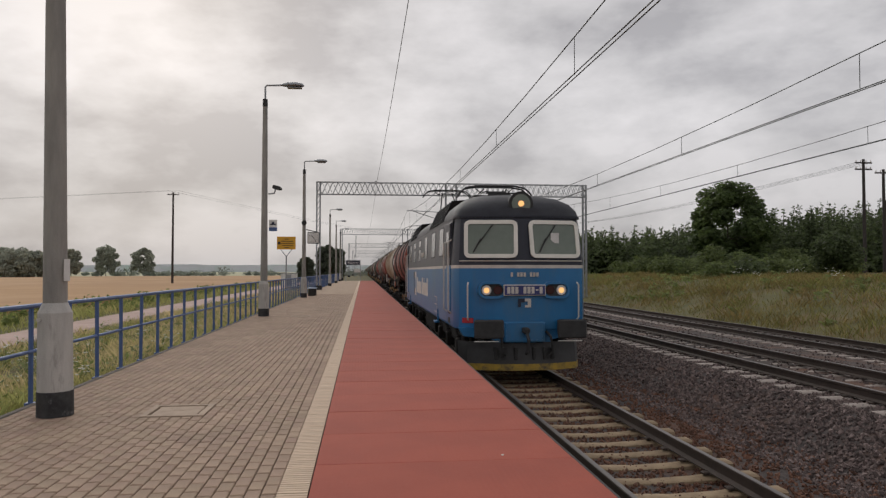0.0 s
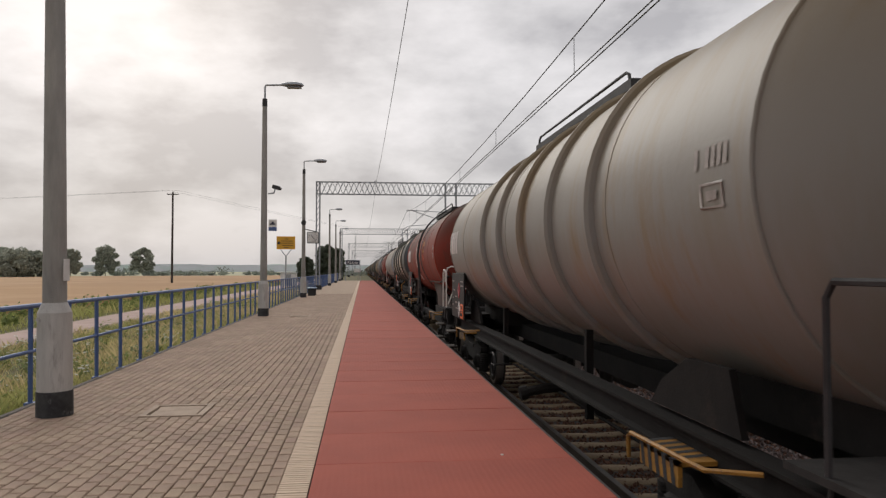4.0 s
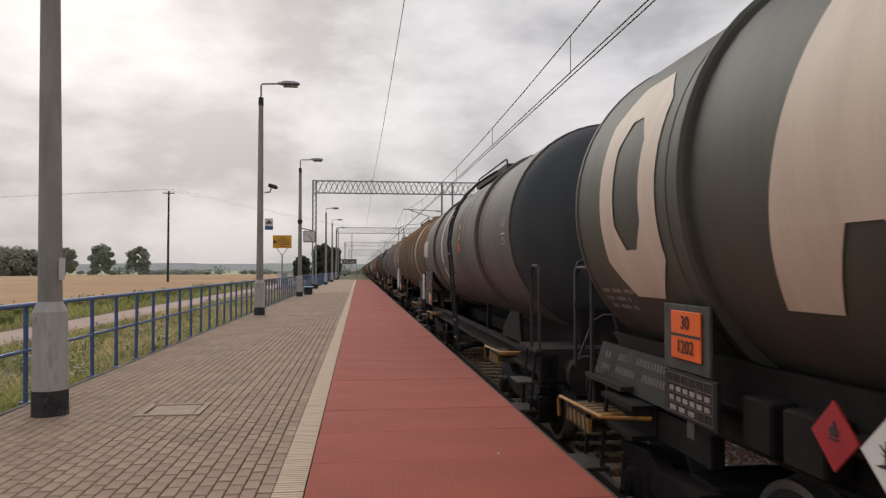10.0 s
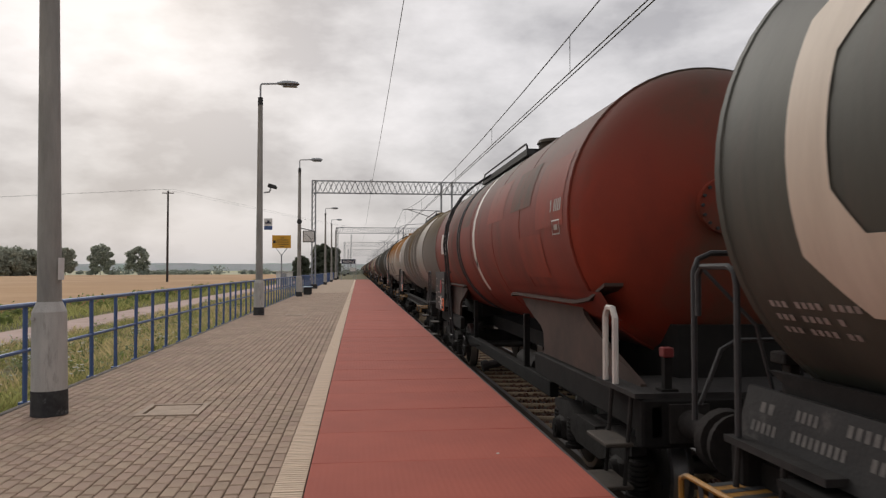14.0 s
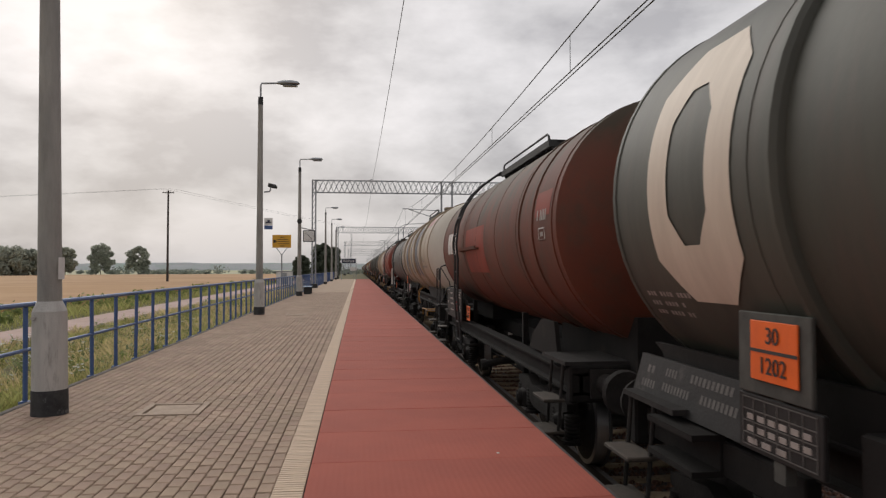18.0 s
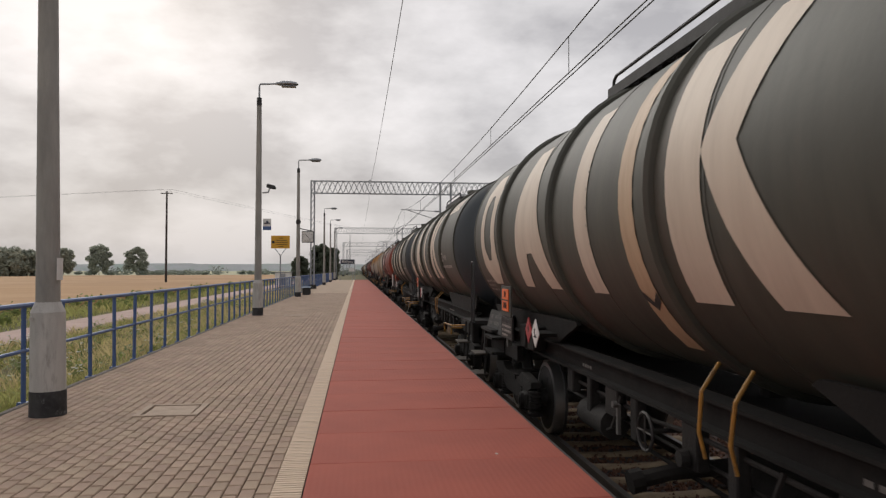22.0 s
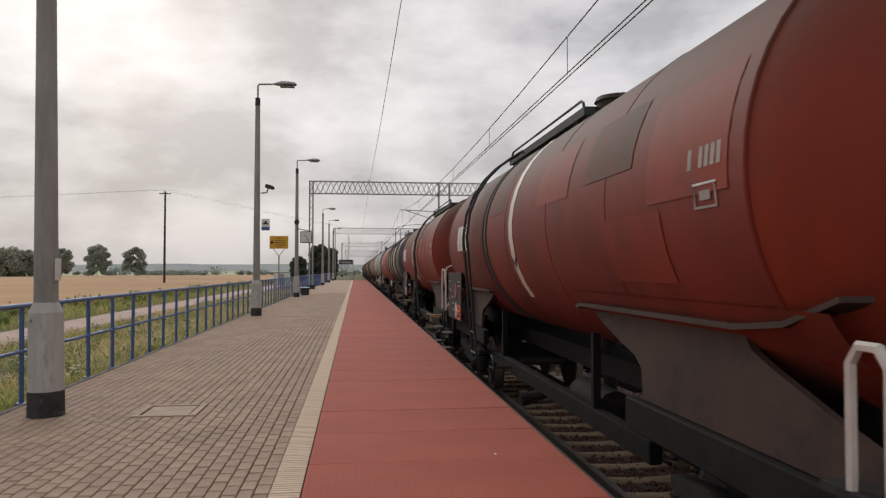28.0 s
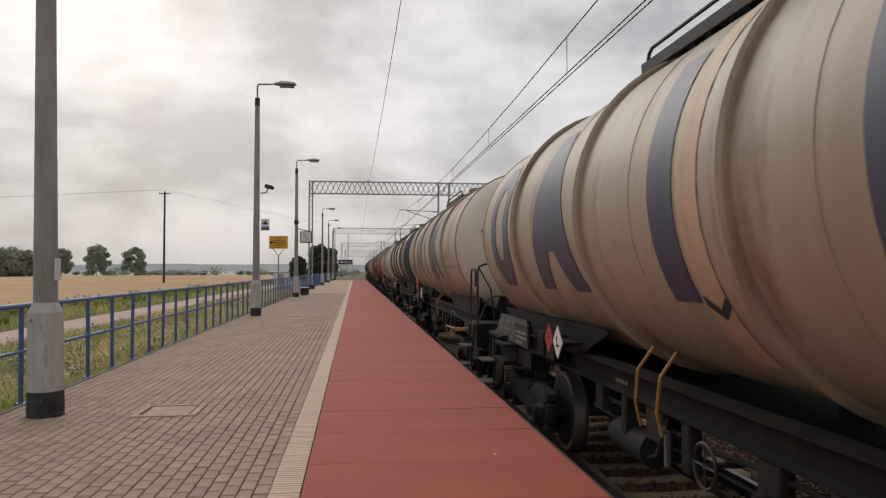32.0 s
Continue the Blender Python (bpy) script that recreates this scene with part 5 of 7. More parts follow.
def hazard_plate(parent, y, x, z, text=None, s=1.0):
    """Orange plate of two fields, in a frame."""
    p = part("hazard_plate", Geo().box(x - .012, x, y - .2 * s, y + .2 * s, z, z + .3 * s, bevel=.004), orange_m, parent, "orange hazard plate with black border")
    part("plate_line", Geo().box(x - .016, x - .011, y - .2 * s, y + .2 * s, z + .142 * s, z + .158 * s), dark_m, p)
    if text:
        for i, w in enumerate(text):
            if w not in PLATE:
                o = words(w, .125, dark_m, pose(0, 0, 0), p, "digits")
                PLATE[w] = o.data
                bpy.data.objects.remove(o)
            part("digits", PLATE[w], dark_m, p, "", pose(x - .016, y, z + (.225 - .15 * i) * s) @ FACE_LEFT)
    else:
        gg = Geo()
        for zz in (.05, .2):
            for k in range(4 if zz < .1 else 2):
                yy = y + (.12 - .08 * k if zz < .1 else .05 - .1 * k) * s
                gg.box(x - .016, x - .011, yy - .025, yy + .025, z + zz * s, z + (zz + .07) * s)
        tagged(part("plate_bars", gg, dark_m, p), kind="stuff")


def diamond(parent, y, x, z, material, s=.2):
    d = part("warning_diamond", Geo().prism([(y - s, z), (y, z - s), (y + s, z), (y, z + s)], "x", x - .012, x), material, parent, "diamond-shaped warning label")
    k = s * .5
    sy = Geo()
    if material is white_m:                  # bare tree over a dark bank
        xa, xb = x - .016, x - .011
        sy.prism([(y + k * .9, z - k * .55), (y - k * .2, z - k * .62), (y - k * .9, z - k * .5), (y - k * .5, z - k * .28), (y + .3 * k, z - k * .36)], "x", xa, xb)
        for y0, z0, y1, z1, w in ((.25, -.4, .2, .75, .07), (.2, .1, .62, .5, .045), (.2, .3, -.12, .62, .045), (.22, -.05, .55, .1, .035), (-.25, -.3, -.75, -.05, .06)):
            sy.prism([(y + k * (y0 - w), z + k * z0), (y + k * (y0 + w), z + k * z0), (y + k * (y1 + w * .6), z + k * z1), (y + k * (y1 - w * .6), z + k * z1)], "x", xa, xb)
    else:                                    # small flame over a bar
        sy.prism([(y - .28 * k, z), (y - .4 * k, z + .3 * k), (y - .2 * k, z + .5 * k), (y - .1 * k, z + .9 * k), (y + .15 * k, z + .55 * k), (y + .38 * k, z + .35 * k), (y + .25 * k, z)], "x", x - .016, x - .011)
        sy.box(x - .016, x - .011, y - .4 * k, y + .4 * k, z - .2 * k, z - .1 * k)
    part("symbol", sy, dark_m, d)


def bars_on(parent, rows, x, material=None, name="stencil"):
    """Unreadable stencilled lines: rows of (y from, y to, z, height, pieces)."""
    gg = Geo()
    for y0, y1, z, h, n in rows:
        w = (y1 - y0) / n
        for k in range(n):
            gg.box(x - .004, x, y0 + w * k + w * .18, y0 + w * (k + 1) - w * .18, z + h * .1, z + h * .72)
    tagged(part(name, gg, material or stencil_m, parent), kind="stuff")


def hoop(parent, x, y, z0, z1, w, material=None, label=""):
    part("grab_hoop", Geo().pipe([(x, y - w, z0), (x, y - w, z1 - .08), (x, y - w + .06, z1), (x, y + w - .06, z1), (x, y + w, z1 - .08), (x, y + w, z0)], .027 if material else .02), material or dark_m, parent, label)


def platform_rail(t, e, yo, material, brake=False):
    """Bent tube railing round an end platform: a hoop at the side, a rail across, a middle bar."""
    x, ya, yb, z0 = -1.26, e * (yo - .58), e * (yo - .1), 1.26
    side = Geo().pipe([(x, ya, z0), (x, ya, 2.16), (x, ya + e * .03, 2.24), (x, ya + e * .1, 2.27), (x, yb - e * .06, 2.27), (x, yb, 2.22), (x, yb, 1.95)], .02, 7)
    part("side_rail", side, material, t, "bent tube side rail")
    y = e * yo
    part("cross_rail", Geo().pipe([(-1.24, y, z0), (-1.24, y, 2.24), (-1.21, y, 2.32), (-1.12, y, 2.36), (1.12, y, 2.36), (1.21, y, 2.32), (1.24, y, 2.24), (1.24, y, z0)], .02, 7), material, t, "bent tube rail across the platform")
    part("middle_rail", Geo().pipe([(-1.2, y + e * .01, 1.36), (-1.05, y + e * .01, 1.72), (-.94, y + e * .01, 1.78), (1.0, y + e * .01, 1.78)], .016, 6), material, t)
    part("brace_rail", Geo().pipe([(-1.22, y, 2.3), (-.95, y - e * .25, 1.9), (-.85, y - e * .35, 1.3)], .014, 5), dark_m, t)
    part("brake_column", Geo().box(-.6, -.52, y - .05, y + .05, z0, 2.38, bevel=.01).box(-.66, -.46, y - .09, y + .09, 1.62, 1.7, bevel=.01).box(-.64, -.48, y - .08, y + .08, z0, 1.4, bevel=.01), under_m, t, "dark handbrake column")
    if brake:
        part("brake_crank", Geo().pipe([(-.98, y, 2.62), (-.96, y, 2.47), (-.8, y, 2.45), (-.62, y, 2.4), (-.5, y, 2.4), (-.34, y, 2.45), (-.16, y, 2.44)], .014, 6), dark_m, t, "bent brake crank")
        part("crank_grip", Geo().cyl((-.98, y, 2.48), (-.985, y, 2.64), .022, seg=8).cyl((-.3, y, 2.45), (-.14, y, 2.44), .022, seg=8), red_sign_m, t, "red crank grips")
    else:
        part("brake_crank", Geo().pipe([(-.7, y, 2.44), (-.56, y, 2.42), (-.42, y, 2.44)], .016, 6), under_m, t)


def wagon(kind, L, tank_m, label, head=None, rings=(), heavy=False, big=None, small=None, blocks=None, stripe=None, band=None, ladder=None, side_bar=None, frame="sill",
          walkway=(-1.6, 1.6), railing=False, board="big", text=None, hoops=None, patches=(), warn=False, sill_m=None, dome=True, lead=1.0, trail=.8, dish=.6, small_at=1.1, small_k=1.0, rail_h=.5, skirt=False, rail_lead=None, rail_trail=None, brake=False, head_mark=None, post=None, guard=-1.4, number=False, lite=False, wide_bands=False, plate=True, spread=(0, 0), steps=True):
    global R, CZ
    R, CZ = (1.385, 2.76) if L < 13 else (1.45, 2.80)
    t = thing("tank_wagon", pose(0, -500, 0), label, "tank wagon", "wagons of the freight train")
    t["family"] = kind
    half = L / 2
    hl, ht = half - lead, half - trail      # reach of the tank to both ends
    bow = [(0, .02), (.03, .35), (.11, .7), (.26, 1.0), (.45, 1.22), (.72, 1.38), (1.0, R)]
    span = hl + ht - 2 * dish
    body = [(-hl + dish, R)]
    for k in range(1, 6):                       # plate joints show as low weld beads
        yw = -hl + dish + span * k / 6 + .13 * (k % 2)
        body += [(yw - .012, R), (yw - .0085, R + .005), (yw + .0085, R + .005), (yw + .012, R)]
    body.append((ht - dish, R))
    part("barrel", Geo().lathe_y(body, 0, CZ, 56), tank_m, t)
    part("dished_end", Geo().lathe_y([(-hl + dish * d, r) for d, r in bow], 0, CZ, 56), head or tank_m, t, "rounded leading tank end")
    part("dished_end", Geo().lathe_y([(ht - dish * d, r) for d, r in reversed(bow)], 0, CZ, 56), tank_m, t, "rounded trailing tank end")
    for y in (-hl + dish, ht - dish):
        part("end_seam", Geo().lathe_y([(y - .035, R), (y - .025, R + .01), (y + .025, R + .01), (y + .035, R)], 0, CZ, 56), tank_m, t)
    for y in rings:
        d = .075 if heavy else .062
        part("stiffening_ring", Geo().lathe_y([(y - d, R - .01), (y - d * .8, R + d * .6), (y - d * .3, R + d), (y + d * .3, R + d), (y + d * .8, R + d * .6), (y + d, R - .01)], 0, CZ, 56), tank_m, t)
    r = R + .006
    if big:
        for shape in big_emblem(r, *spread):
            part("painted_shape", shape, big, t, "large plain painted shape")
        part("marking_stripe", decal([bar(-.40, -.12, -52, 62)], r, 14), stripe_m, t, "faded vertical marking stripe")
        part("arrow_mark", decal([((-.40, -29), (-.26, -33), (-.26, -36), (-.40, -32)), ((-.26, -33), (-.12, -29), (-.12, -32), (-.26, -36))], r + .003, 1), dark_m, t)
        ink = stencil_m if big is sand_emblem_m else dark_stencil_m
        tagged(part("stencil", decal([bar(-3.62, -3.36, -14, -12.6), bar(-3.62, -3.36, -7.4, -6), bar(-3.62, -3.57, -14, -6), bar(-3.41, -3.36, -14, -6)] + [bar(-4.2 + k * .1, -4.14 + k * .1, -13, -8) for k in range(5) if k != 3] + [bar(-4.9 + k * .1, -4.82 + k * .1, -20, -17.6) for k in range(16)], r, 1, 1), ink, t), kind="stuff")
        tagged(part("fine_print", decal([bar(6.5 - .055 * k - .036, 6.5 - .055 * k, a - .75, a + .75) for a, n in ((-30, 13), (-33.2, 10), (-36.4, 11)) for k in range(n) if k % 5 != 3], r, 1, 1), ink, t, "lines of small unreadable lettering"), kind="stuff")
    if small:
        tagged(part("side_emblem", small_emblem(ht - small_at, r, small_k), small, t, "row of plain painted blocks"), kind="stuff")
    if blocks:
        for piece in slanted_blocks(-2.95, r, 32, 46, .36, 5):
            part("slanted_block", piece, blocks, t, "slanted painted block")
    for (y0, y1, a0, a1, pm) in patches:
        part("paint_patch", decal([bar(y0, y1, a0, a1)], r - .002, 6), pm, t, "repainted patch")
    if stripe:
        ys, sm = stripe
        part("white_stripe", decal([bar(ys - .11, ys + .11, -38, 78)], r, 14), sm, t, "white vertical stripe")
        part("arrow_mark", decal([((ys - .11, -14), (ys, -18), (ys, -21), (ys - .11, -17)), ((ys, -18), (ys + .11, -14), (ys + .11, -17), (ys, -21))], r + .003, 1), dark_m, t)
    bw, bh = (.12, .05) if wide_bands else (.05, .018)
    for y in (band or ()):
        part("strap_band", Geo().lathe_y([(y - bw, R), (y - bw * .8, R + bh), (y + bw * .8, R + bh), (y + bw, R)], 0, CZ, 56), tank_m if frame == "sill" and not big and L < 13 else dark_m, t, "strap round the tank")
    if not big:
        st = -hl + dish + .22
        tagged(part("stencil", decal([bar(st + k * .07, st + .045 + k * .07, 2, 7) for k in range(6) if k != 4] + [bar(st + .05, st + .33, -7.5, -6.9), bar(st + .05, st + .33, -2.1, -1.5), bar(st + .05, st + .075, -7.5, -1.5), bar(st + .305, st + .33, -7.5, -1.5), bar(st + .12, st + .25, -5.6, -3.4)], r, 1, 1), stencil_m, t), kind="stuff")
    if side_bar:
        ya, yb = side_bar
        part("side_ledge", Geo().prism([(-R + .02, CZ - .16), (-R - .07, CZ - .15), (-R - .08, CZ - .1), (-R - .06, CZ - .1), (-R - .05, CZ - .13), (-R + .02, CZ - .13)], "y", ya, yb), tank_m, t, "narrow steel ledge on the tank side")
    # walkway and domes
    top = CZ + R
    w0, w1 = walkway
    wk = part("walkway", Geo().box(-.48, .48, w0, w1, top + .03, top + .06), grate_m, t, "dark roof walkway grating")
    gg = Geo()
    k = int((w1 - w0) / .28)
    for i in range(k + 1):
        y = w0 + (w1 - w0) * i / k
        gg.box(-.58, -.48, y, y + .03, top - .04, top + .06)
    gg.box(-.61, -.58, w0, w1, top - .05, top + .06).box(.58, .61, w0, w1, top - .05, top + .06)
    part("walkway_edge", gg, dark_m, wk)
    for y in (w0 + .05, (w0 + w1) / 2, w1 - .05):
        part("bracket", Geo().box(-.55, .55, y - .03, y + .03, top - .08, top + .06), dark_m, wk)
    if dome:
        part("manhole", Geo().cyl((0, -.2, top - .05), (0, -.2, top + .22), .3, .3, 16).cyl((0, -.2, top + .22), (0, -.2, top + .28), .33, .3, 16), tank_m, t)
    hr = Geo()
    if railing:
        for sx in (-.58, .58):
            for z in (rail_h * .5, rail_h):
                hr.pipe([(sx, w0, top + z), (sx, w1, top + z)], .016)
            q = max(4, int((w1 - w0) / .9))
            for i in range(q + 1):
                hr.cyl((sx, w0 + (w1 - w0) * i / q, top - .04), (sx, w0 + (w1 - w0) * i / q, top + rail_h), .016, seg=6)
    else:
        hr.pipe([(-.58, w0 + .1, top + .05), (-.58, w0 + .12, top + .13), (-.58, w0 + .2, top + .17), (-.58, w1 - .2, top + .17), (-.58, w1 - .12, top + .13), (-.58, w1 - .1, top + .05)], .018)
    part("walkway_rail", hr, dark_m, t)
    if ladder is not None:
        for s in (-.2, .2):
            pts = [(-.45, ladder + s, top + .06), (-.62, ladder + s, top + .04)] + [(on_tank(0, a, R + .14)[0], ladder + s, on_tank(0, a, R + .14)[2]) for a in (58, 50, 40, 28, 15, 0, -12)] + [(-1.5, ladder + s, 1.7), (-1.42, ladder + s, .75)]
            part("ladder_rail", Geo().pipe(pts, .024), dark_m, t)
        for a in (48, 34, 20, 6, -8):
            p = on_tank(0, a, R + .14)
            part("ladder_rung", Geo().cyl((p[0], ladder - .2, p[2]), (p[0], ladder + .2, p[2]), .016, seg=6), dark_m, t)
        for z in (2.2, 1.9, 1.55, 1.2, .85):
            part("ladder_rung", Geo().cyl((-1.49 + (2.2 - z) * .03, ladder - .2, z), (-1.49 + (2.2 - z) * .03, ladder + .2, z), .016, seg=6), dark_m, t)
    if warn:
        for i, a in enumerate((14, 5, -4)):
            p = on_tank(ladder - .55, a, R + .012)
            part("warning_sticker", decal([((ladder - .65, a - 3.6), (ladder - .4, a - 3.6), (ladder - .5, a + 3.6), (ladder - .55, a + 3.6))] if i < 2 else [bar(ladder - .63, ladder - .42, a - 3.6, a + 3.6)], R + .01, 2), yellow_m if i < 2 else orange_m, t, "yellow warning sticker")
    # underframe
    fy = half - .62
    cs = Geo().box(-.35, .35, -fy, fy, .95, 1.2)
    part("centre_sill", cs, frame_m, t)
    for s in (-1, 1):
        if frame == "sill":
            c, zb, ye = (s * 1.0, 1.15, fy - .9) if big else (s * 1.13, .93, fy)
            gg = Geo().prism([(c + px, zb + pz) for px, pz in ((-.09, 0), (.09, 0), (.09, .025), (.02, .035), (.02, .195), (.09, .205), (.09, .23), (-.09, .23), (-.09, .205), (-.02, .195), (-.02, .035), (-.09, .025))], "y", -ye, ye)
            if big:                              # lower end frames under the platforms
                for ya, yb in ((-fy, -fy + 2.2), (fy - 2.2, fy)):
                    part("end_sill", Geo().box(s * 1.1 - .05, s * 1.1 + .05, ya, yb, .93, 1.16, bevel=.012), frame_m, t)
            part("side_sill", gg, sill_m or frame_m, t)
        else:
            for ya, yb in ((-fy, -fy + 3.7), (fy - 3.7, fy)):
                part("side_sill", Geo().box(s * 1.13 - .05, s * 1.13 + .05, ya, yb, .93, 1.19, bevel=.012), frame_m, t)
            part("low_sill", Geo().box(s * .95 - .06, s * .95 + .06, -fy + 3.6, fy - 3.6, .62, .82, bevel=.012), frame_m, t)
    if skirt:
        for s in (-1, 1):
            sk = [(s * 1.2, 1.32), (s * 1.34, 1.24), (s * 1.34, 1.13), (s * 1.31, 1.13), (s * 1.31, 1.2), (s * 1.16, 1.28)]
            part("skirt", Geo().prism(sk, "y", -fy + .4, fy - .4), sill_m, t, "sloped grimy skirt along the frame")
            part("skirt_plate", Geo().prism([(s * 1.17, 1.3), (s * 1.22, 1.3), (s * .98, 1.72), (s * .92, 1.7)], "y", -hl + .9, ht - .9), sill_m, t)
            part("skirt_strap", Geo().prism([(s * 1.0, 1.78), (s * 1.04, 1.78), (s * 1.25, 1.34), (s * 1.36, 1.25), (s * 1.36, 1.08), (s * 1.33, 1.08), (s * 1.33, 1.22), (s * 1.2, 1.31)], "y", -.8, -.755), frame_m, t, "dark strap across the skirt")
    for e in (-1, 1):
        part("headstock", Geo().box(-1.25, 1.25, min(e * fy, e * (fy - .16)), max(e * fy, e * (fy - .16)), .85, 1.24, bevel=.02), frame_m, t)
        for s in (-1, 1):
            part("buffer", buffer_geo(s * .875, e * fy, e), under_m, t, "round steel buffer")
        part("coupling", Geo().box(-.08, .08, min(e * fy, e * (fy + .25)), max(e * fy, e * (fy + .25)), .92, 1.06, bevel=.02).pipe([(0, e * (fy + .2), 1.0), (0, e * (fy + .4), .85), (0, e * (fy + .45), .7)], .035), under_m, t)
        part("end_platform", Geo().box(-1.3, 1.3, min(e * (fy - .02), e * (fy - .95)), max(e * (fy - .02), e * (fy - .95)), 1.24, 1.28), grate_m, t)
        ya, yb = sorted((e * (fy - .12), e * (fy - .62)))
        part("step_hanger", Geo().pipe([(-1.28, ya + .03, 1.24), (-1.34, ya + .03, .5), (-1.34, yb - .03, .5), (-1.28, yb - .03, 1.24)], .018), under_m, t)
        for z in (.5, .84):
            part("step_board", Geo().box(-1.5, -1.27, ya, yb, z, z + .035, bevel=.008), plank_m, t, "worn brown step board")
        if steps and not lite and L > 13 and (not big or e < 0 or rail_trail):
            yc = e * (fy - 2.25) if e < 0 or not rail_trail else 6.55
            xo = -1.5 if e > 0 and rail_trail else -1.42
            part("shunter_step", Geo().box(xo, -1.14, yc - .32, yc + .32, .98, 1.01).box(xo, xo + .03, yc - .32, yc + .32, .85, 1.01), yellow_bar_m, t, "black and yellow striped step")
            stripes = Geo()
            for k in range(5):
                ys = yc - .29 + k * .125
                stripes.add([(xo - .003, ys, .85), (xo - .003, ys + .06, .85), (xo - .003, ys + .1, 1.012), (xo - .003, ys + .04, 1.012), (-1.15, ys + .16, 1.013), (-1.15, ys + .1, 1.013)], [(0, 1, 2, 3), (3, 2, 4, 5)])
            part("hazard_striping", stripes, dark_m, t)
            part("shunter_grip", Geo().pipe([(-1.2, yc - .95, 1.1), (xo - .03, yc - .75, 1.08), (xo - .06, yc + .33, 1.06), (xo - .05, yc + .42, 1.02), (xo - .04, yc + .44, .86)], .017), yellow_bar_m, t, "yellow grip bar")
        # saddles
        tip = ht if e > 0 else hl
        y1, y2 = e * (tip - .15), e * (tip - 2.9)
        for s in (-1, 1):
            sm = tip - dish
            if frame == "plate":
                rel = ((-.98, 1.2), (-.98, 1.3), (-.3, 1.5), (.3, 1.7), (.5, 1.78), (.56, 1.85), (.5, 1.89), (3.4, 1.89), (3.1, 1.76), (2.62, 1.62), (2.3, 1.54), (2.16, 1.45), (2.13, 1.2))
            else:
                rel = (((-.35, 1.37), (-.58, 1.5), (-.66, 1.72), (-.5, 1.68)) if e < 0 else ((.1, 1.37), (-.05, 1.6))) + ((-.2, 1.66), (4.4, 1.68), (4.46, 1.64), (4.3, 1.58), (4.05, 1.5), (3.85, 1.42), (3.75, 1.37)) if big else ((.7, 1.2), (.85, 1.62), (1.45, 1.62), (1.9, 1.4), (2.1, 1.2))
            cut = .75 if e < 0 and big else 0
            poly = [(e * (sm - d + (cut if d > 3 else 0)), z) for d, z in rel]
            xs = 1.0 if big else 1.07
            if skirt:
                continue
            part("saddle_plate", Geo().prism(poly, "x", min(s * xs, s * (xs + .05)), max(s * xs, s * (xs + .05))), (saddle_m if frame == "plate" else sill_m or frame_m), t, "saddle plate carrying the tank")
            if s < 0 and frame == "plate" and not lite:
                lip = [(e * (sm - d), z) for d, z in ((3.5, 1.87), (3.42, 1.895), (.5, 1.9), (.0, 1.95), (-.45, 2.1), (-.45, 2.13), (.0, 1.985), (.5, 1.935), (3.42, 1.93), (3.55, 1.9))]
                part("saddle_flange", Geo().prism(lip, "x", -1.24, -1.06), saddle_m, t, "bent flange along the saddle plate")
                pad = ((sm - 3.75) * e, (sm + .4) * e)
                part("saddle_pad", decal([bar(min(pad), max(pad), -44, -31)], R + .014, 5, 8), tank_m, t, "welded pad above the saddle")
        part("saddle_block", Geo().box(-.6, .6, min(y1, y2), max(y1, y2), 1.18, 1.75), frame_m, t)
        bogie(t, e * (half - 2.35), lite)
    # middle gear
    part("air_tank", Geo().cyl((-.6, -1.6, .72), (-.6, -.5, .72), .2, .2, 14), under_m, t)
    part("air_tank", Geo().cyl((.5, .5, .72), (.5, 1.6, .72), .2, .2, 14), under_m, t)
    part("outlet_valve", Geo().cyl((0, .2, 1.35), (0, .2, .6), .11, .09, 10).pipe([(-.1, .2, .65), (-.9, .2, .6), (-1.15, .2, .55)], .07, 8).cyl((-1.15, .2, .55), (-1.25, .2, .53), .1, .1, 10), under_m, t)
    bwx, bwy, bwz, bwr = (-1.16, .1, .96, .15) if big else (-1.32, 1.9, .72, .19)
    ringp = [(bwx, bwy + bwr * math.cos(2 * math.pi * i / 14), bwz + bwr * math.sin(2 * math.pi * i / 14)) for i in range(15)]
    part("brake_wheel", Geo().pipe(ringp, .014, 5).cyl((bwx, bwy, bwz - bwr), (bwx, bwy, bwz + bwr), .01, seg=5).cyl((bwx, bwy - bwr, bwz), (bwx, bwy + bwr, bwz), .01, seg=5).cyl((bwx - .01, bwy, bwz), (bwx + .32, bwy, bwz), .022, seg=6), wheel_m, t, "spoked brake handwheel")
    if big and not lite:
        rig = Geo().pipe([(-1.02, -3.4, 1.06), (-1.02, -.4, 1.06), (-1.0, .3, 1.0), (-1.0, 2.6, 1.02)], .02, 6).pipe([(-.95, -2.8, .86), (-.95, 2.9, .84)], .016, 5)
        for yy, ww, zz in ((-2.9, .05, .72), (-2.2, .09, .9), (-1.1, .06, .7), (-.5, .12, .82), (.55, .07, .78), (1.1, .16, .88), (1.75, .06, .7), (2.4, .1, .9)):
            rig.box(-1.08, -.98, yy - ww, yy + ww, zz, 1.15, bevel=.012)
        rig.cyl((-.95, 1.35, .74), (-.95, 2.1, .74), .15, .15, 12).cyl((-1.1, -.5, .9), (-1.16, -.5, .9), .07, .06, 10)
        rig.pipe([(-1.05, .9, 1.1), (-1.1, 1.0, .8), (-1.06, 1.25, .72)], .018, 5).pipe([(-1.04, -1.6, 1.1), (-1.1, -1.5, .78), (-1.05, -1.2, .72)], .018, 5)
        tagged(part("brake_rigging", rig, under_m, t, "grimy brake rods, valves and brackets"), kind="stuff")
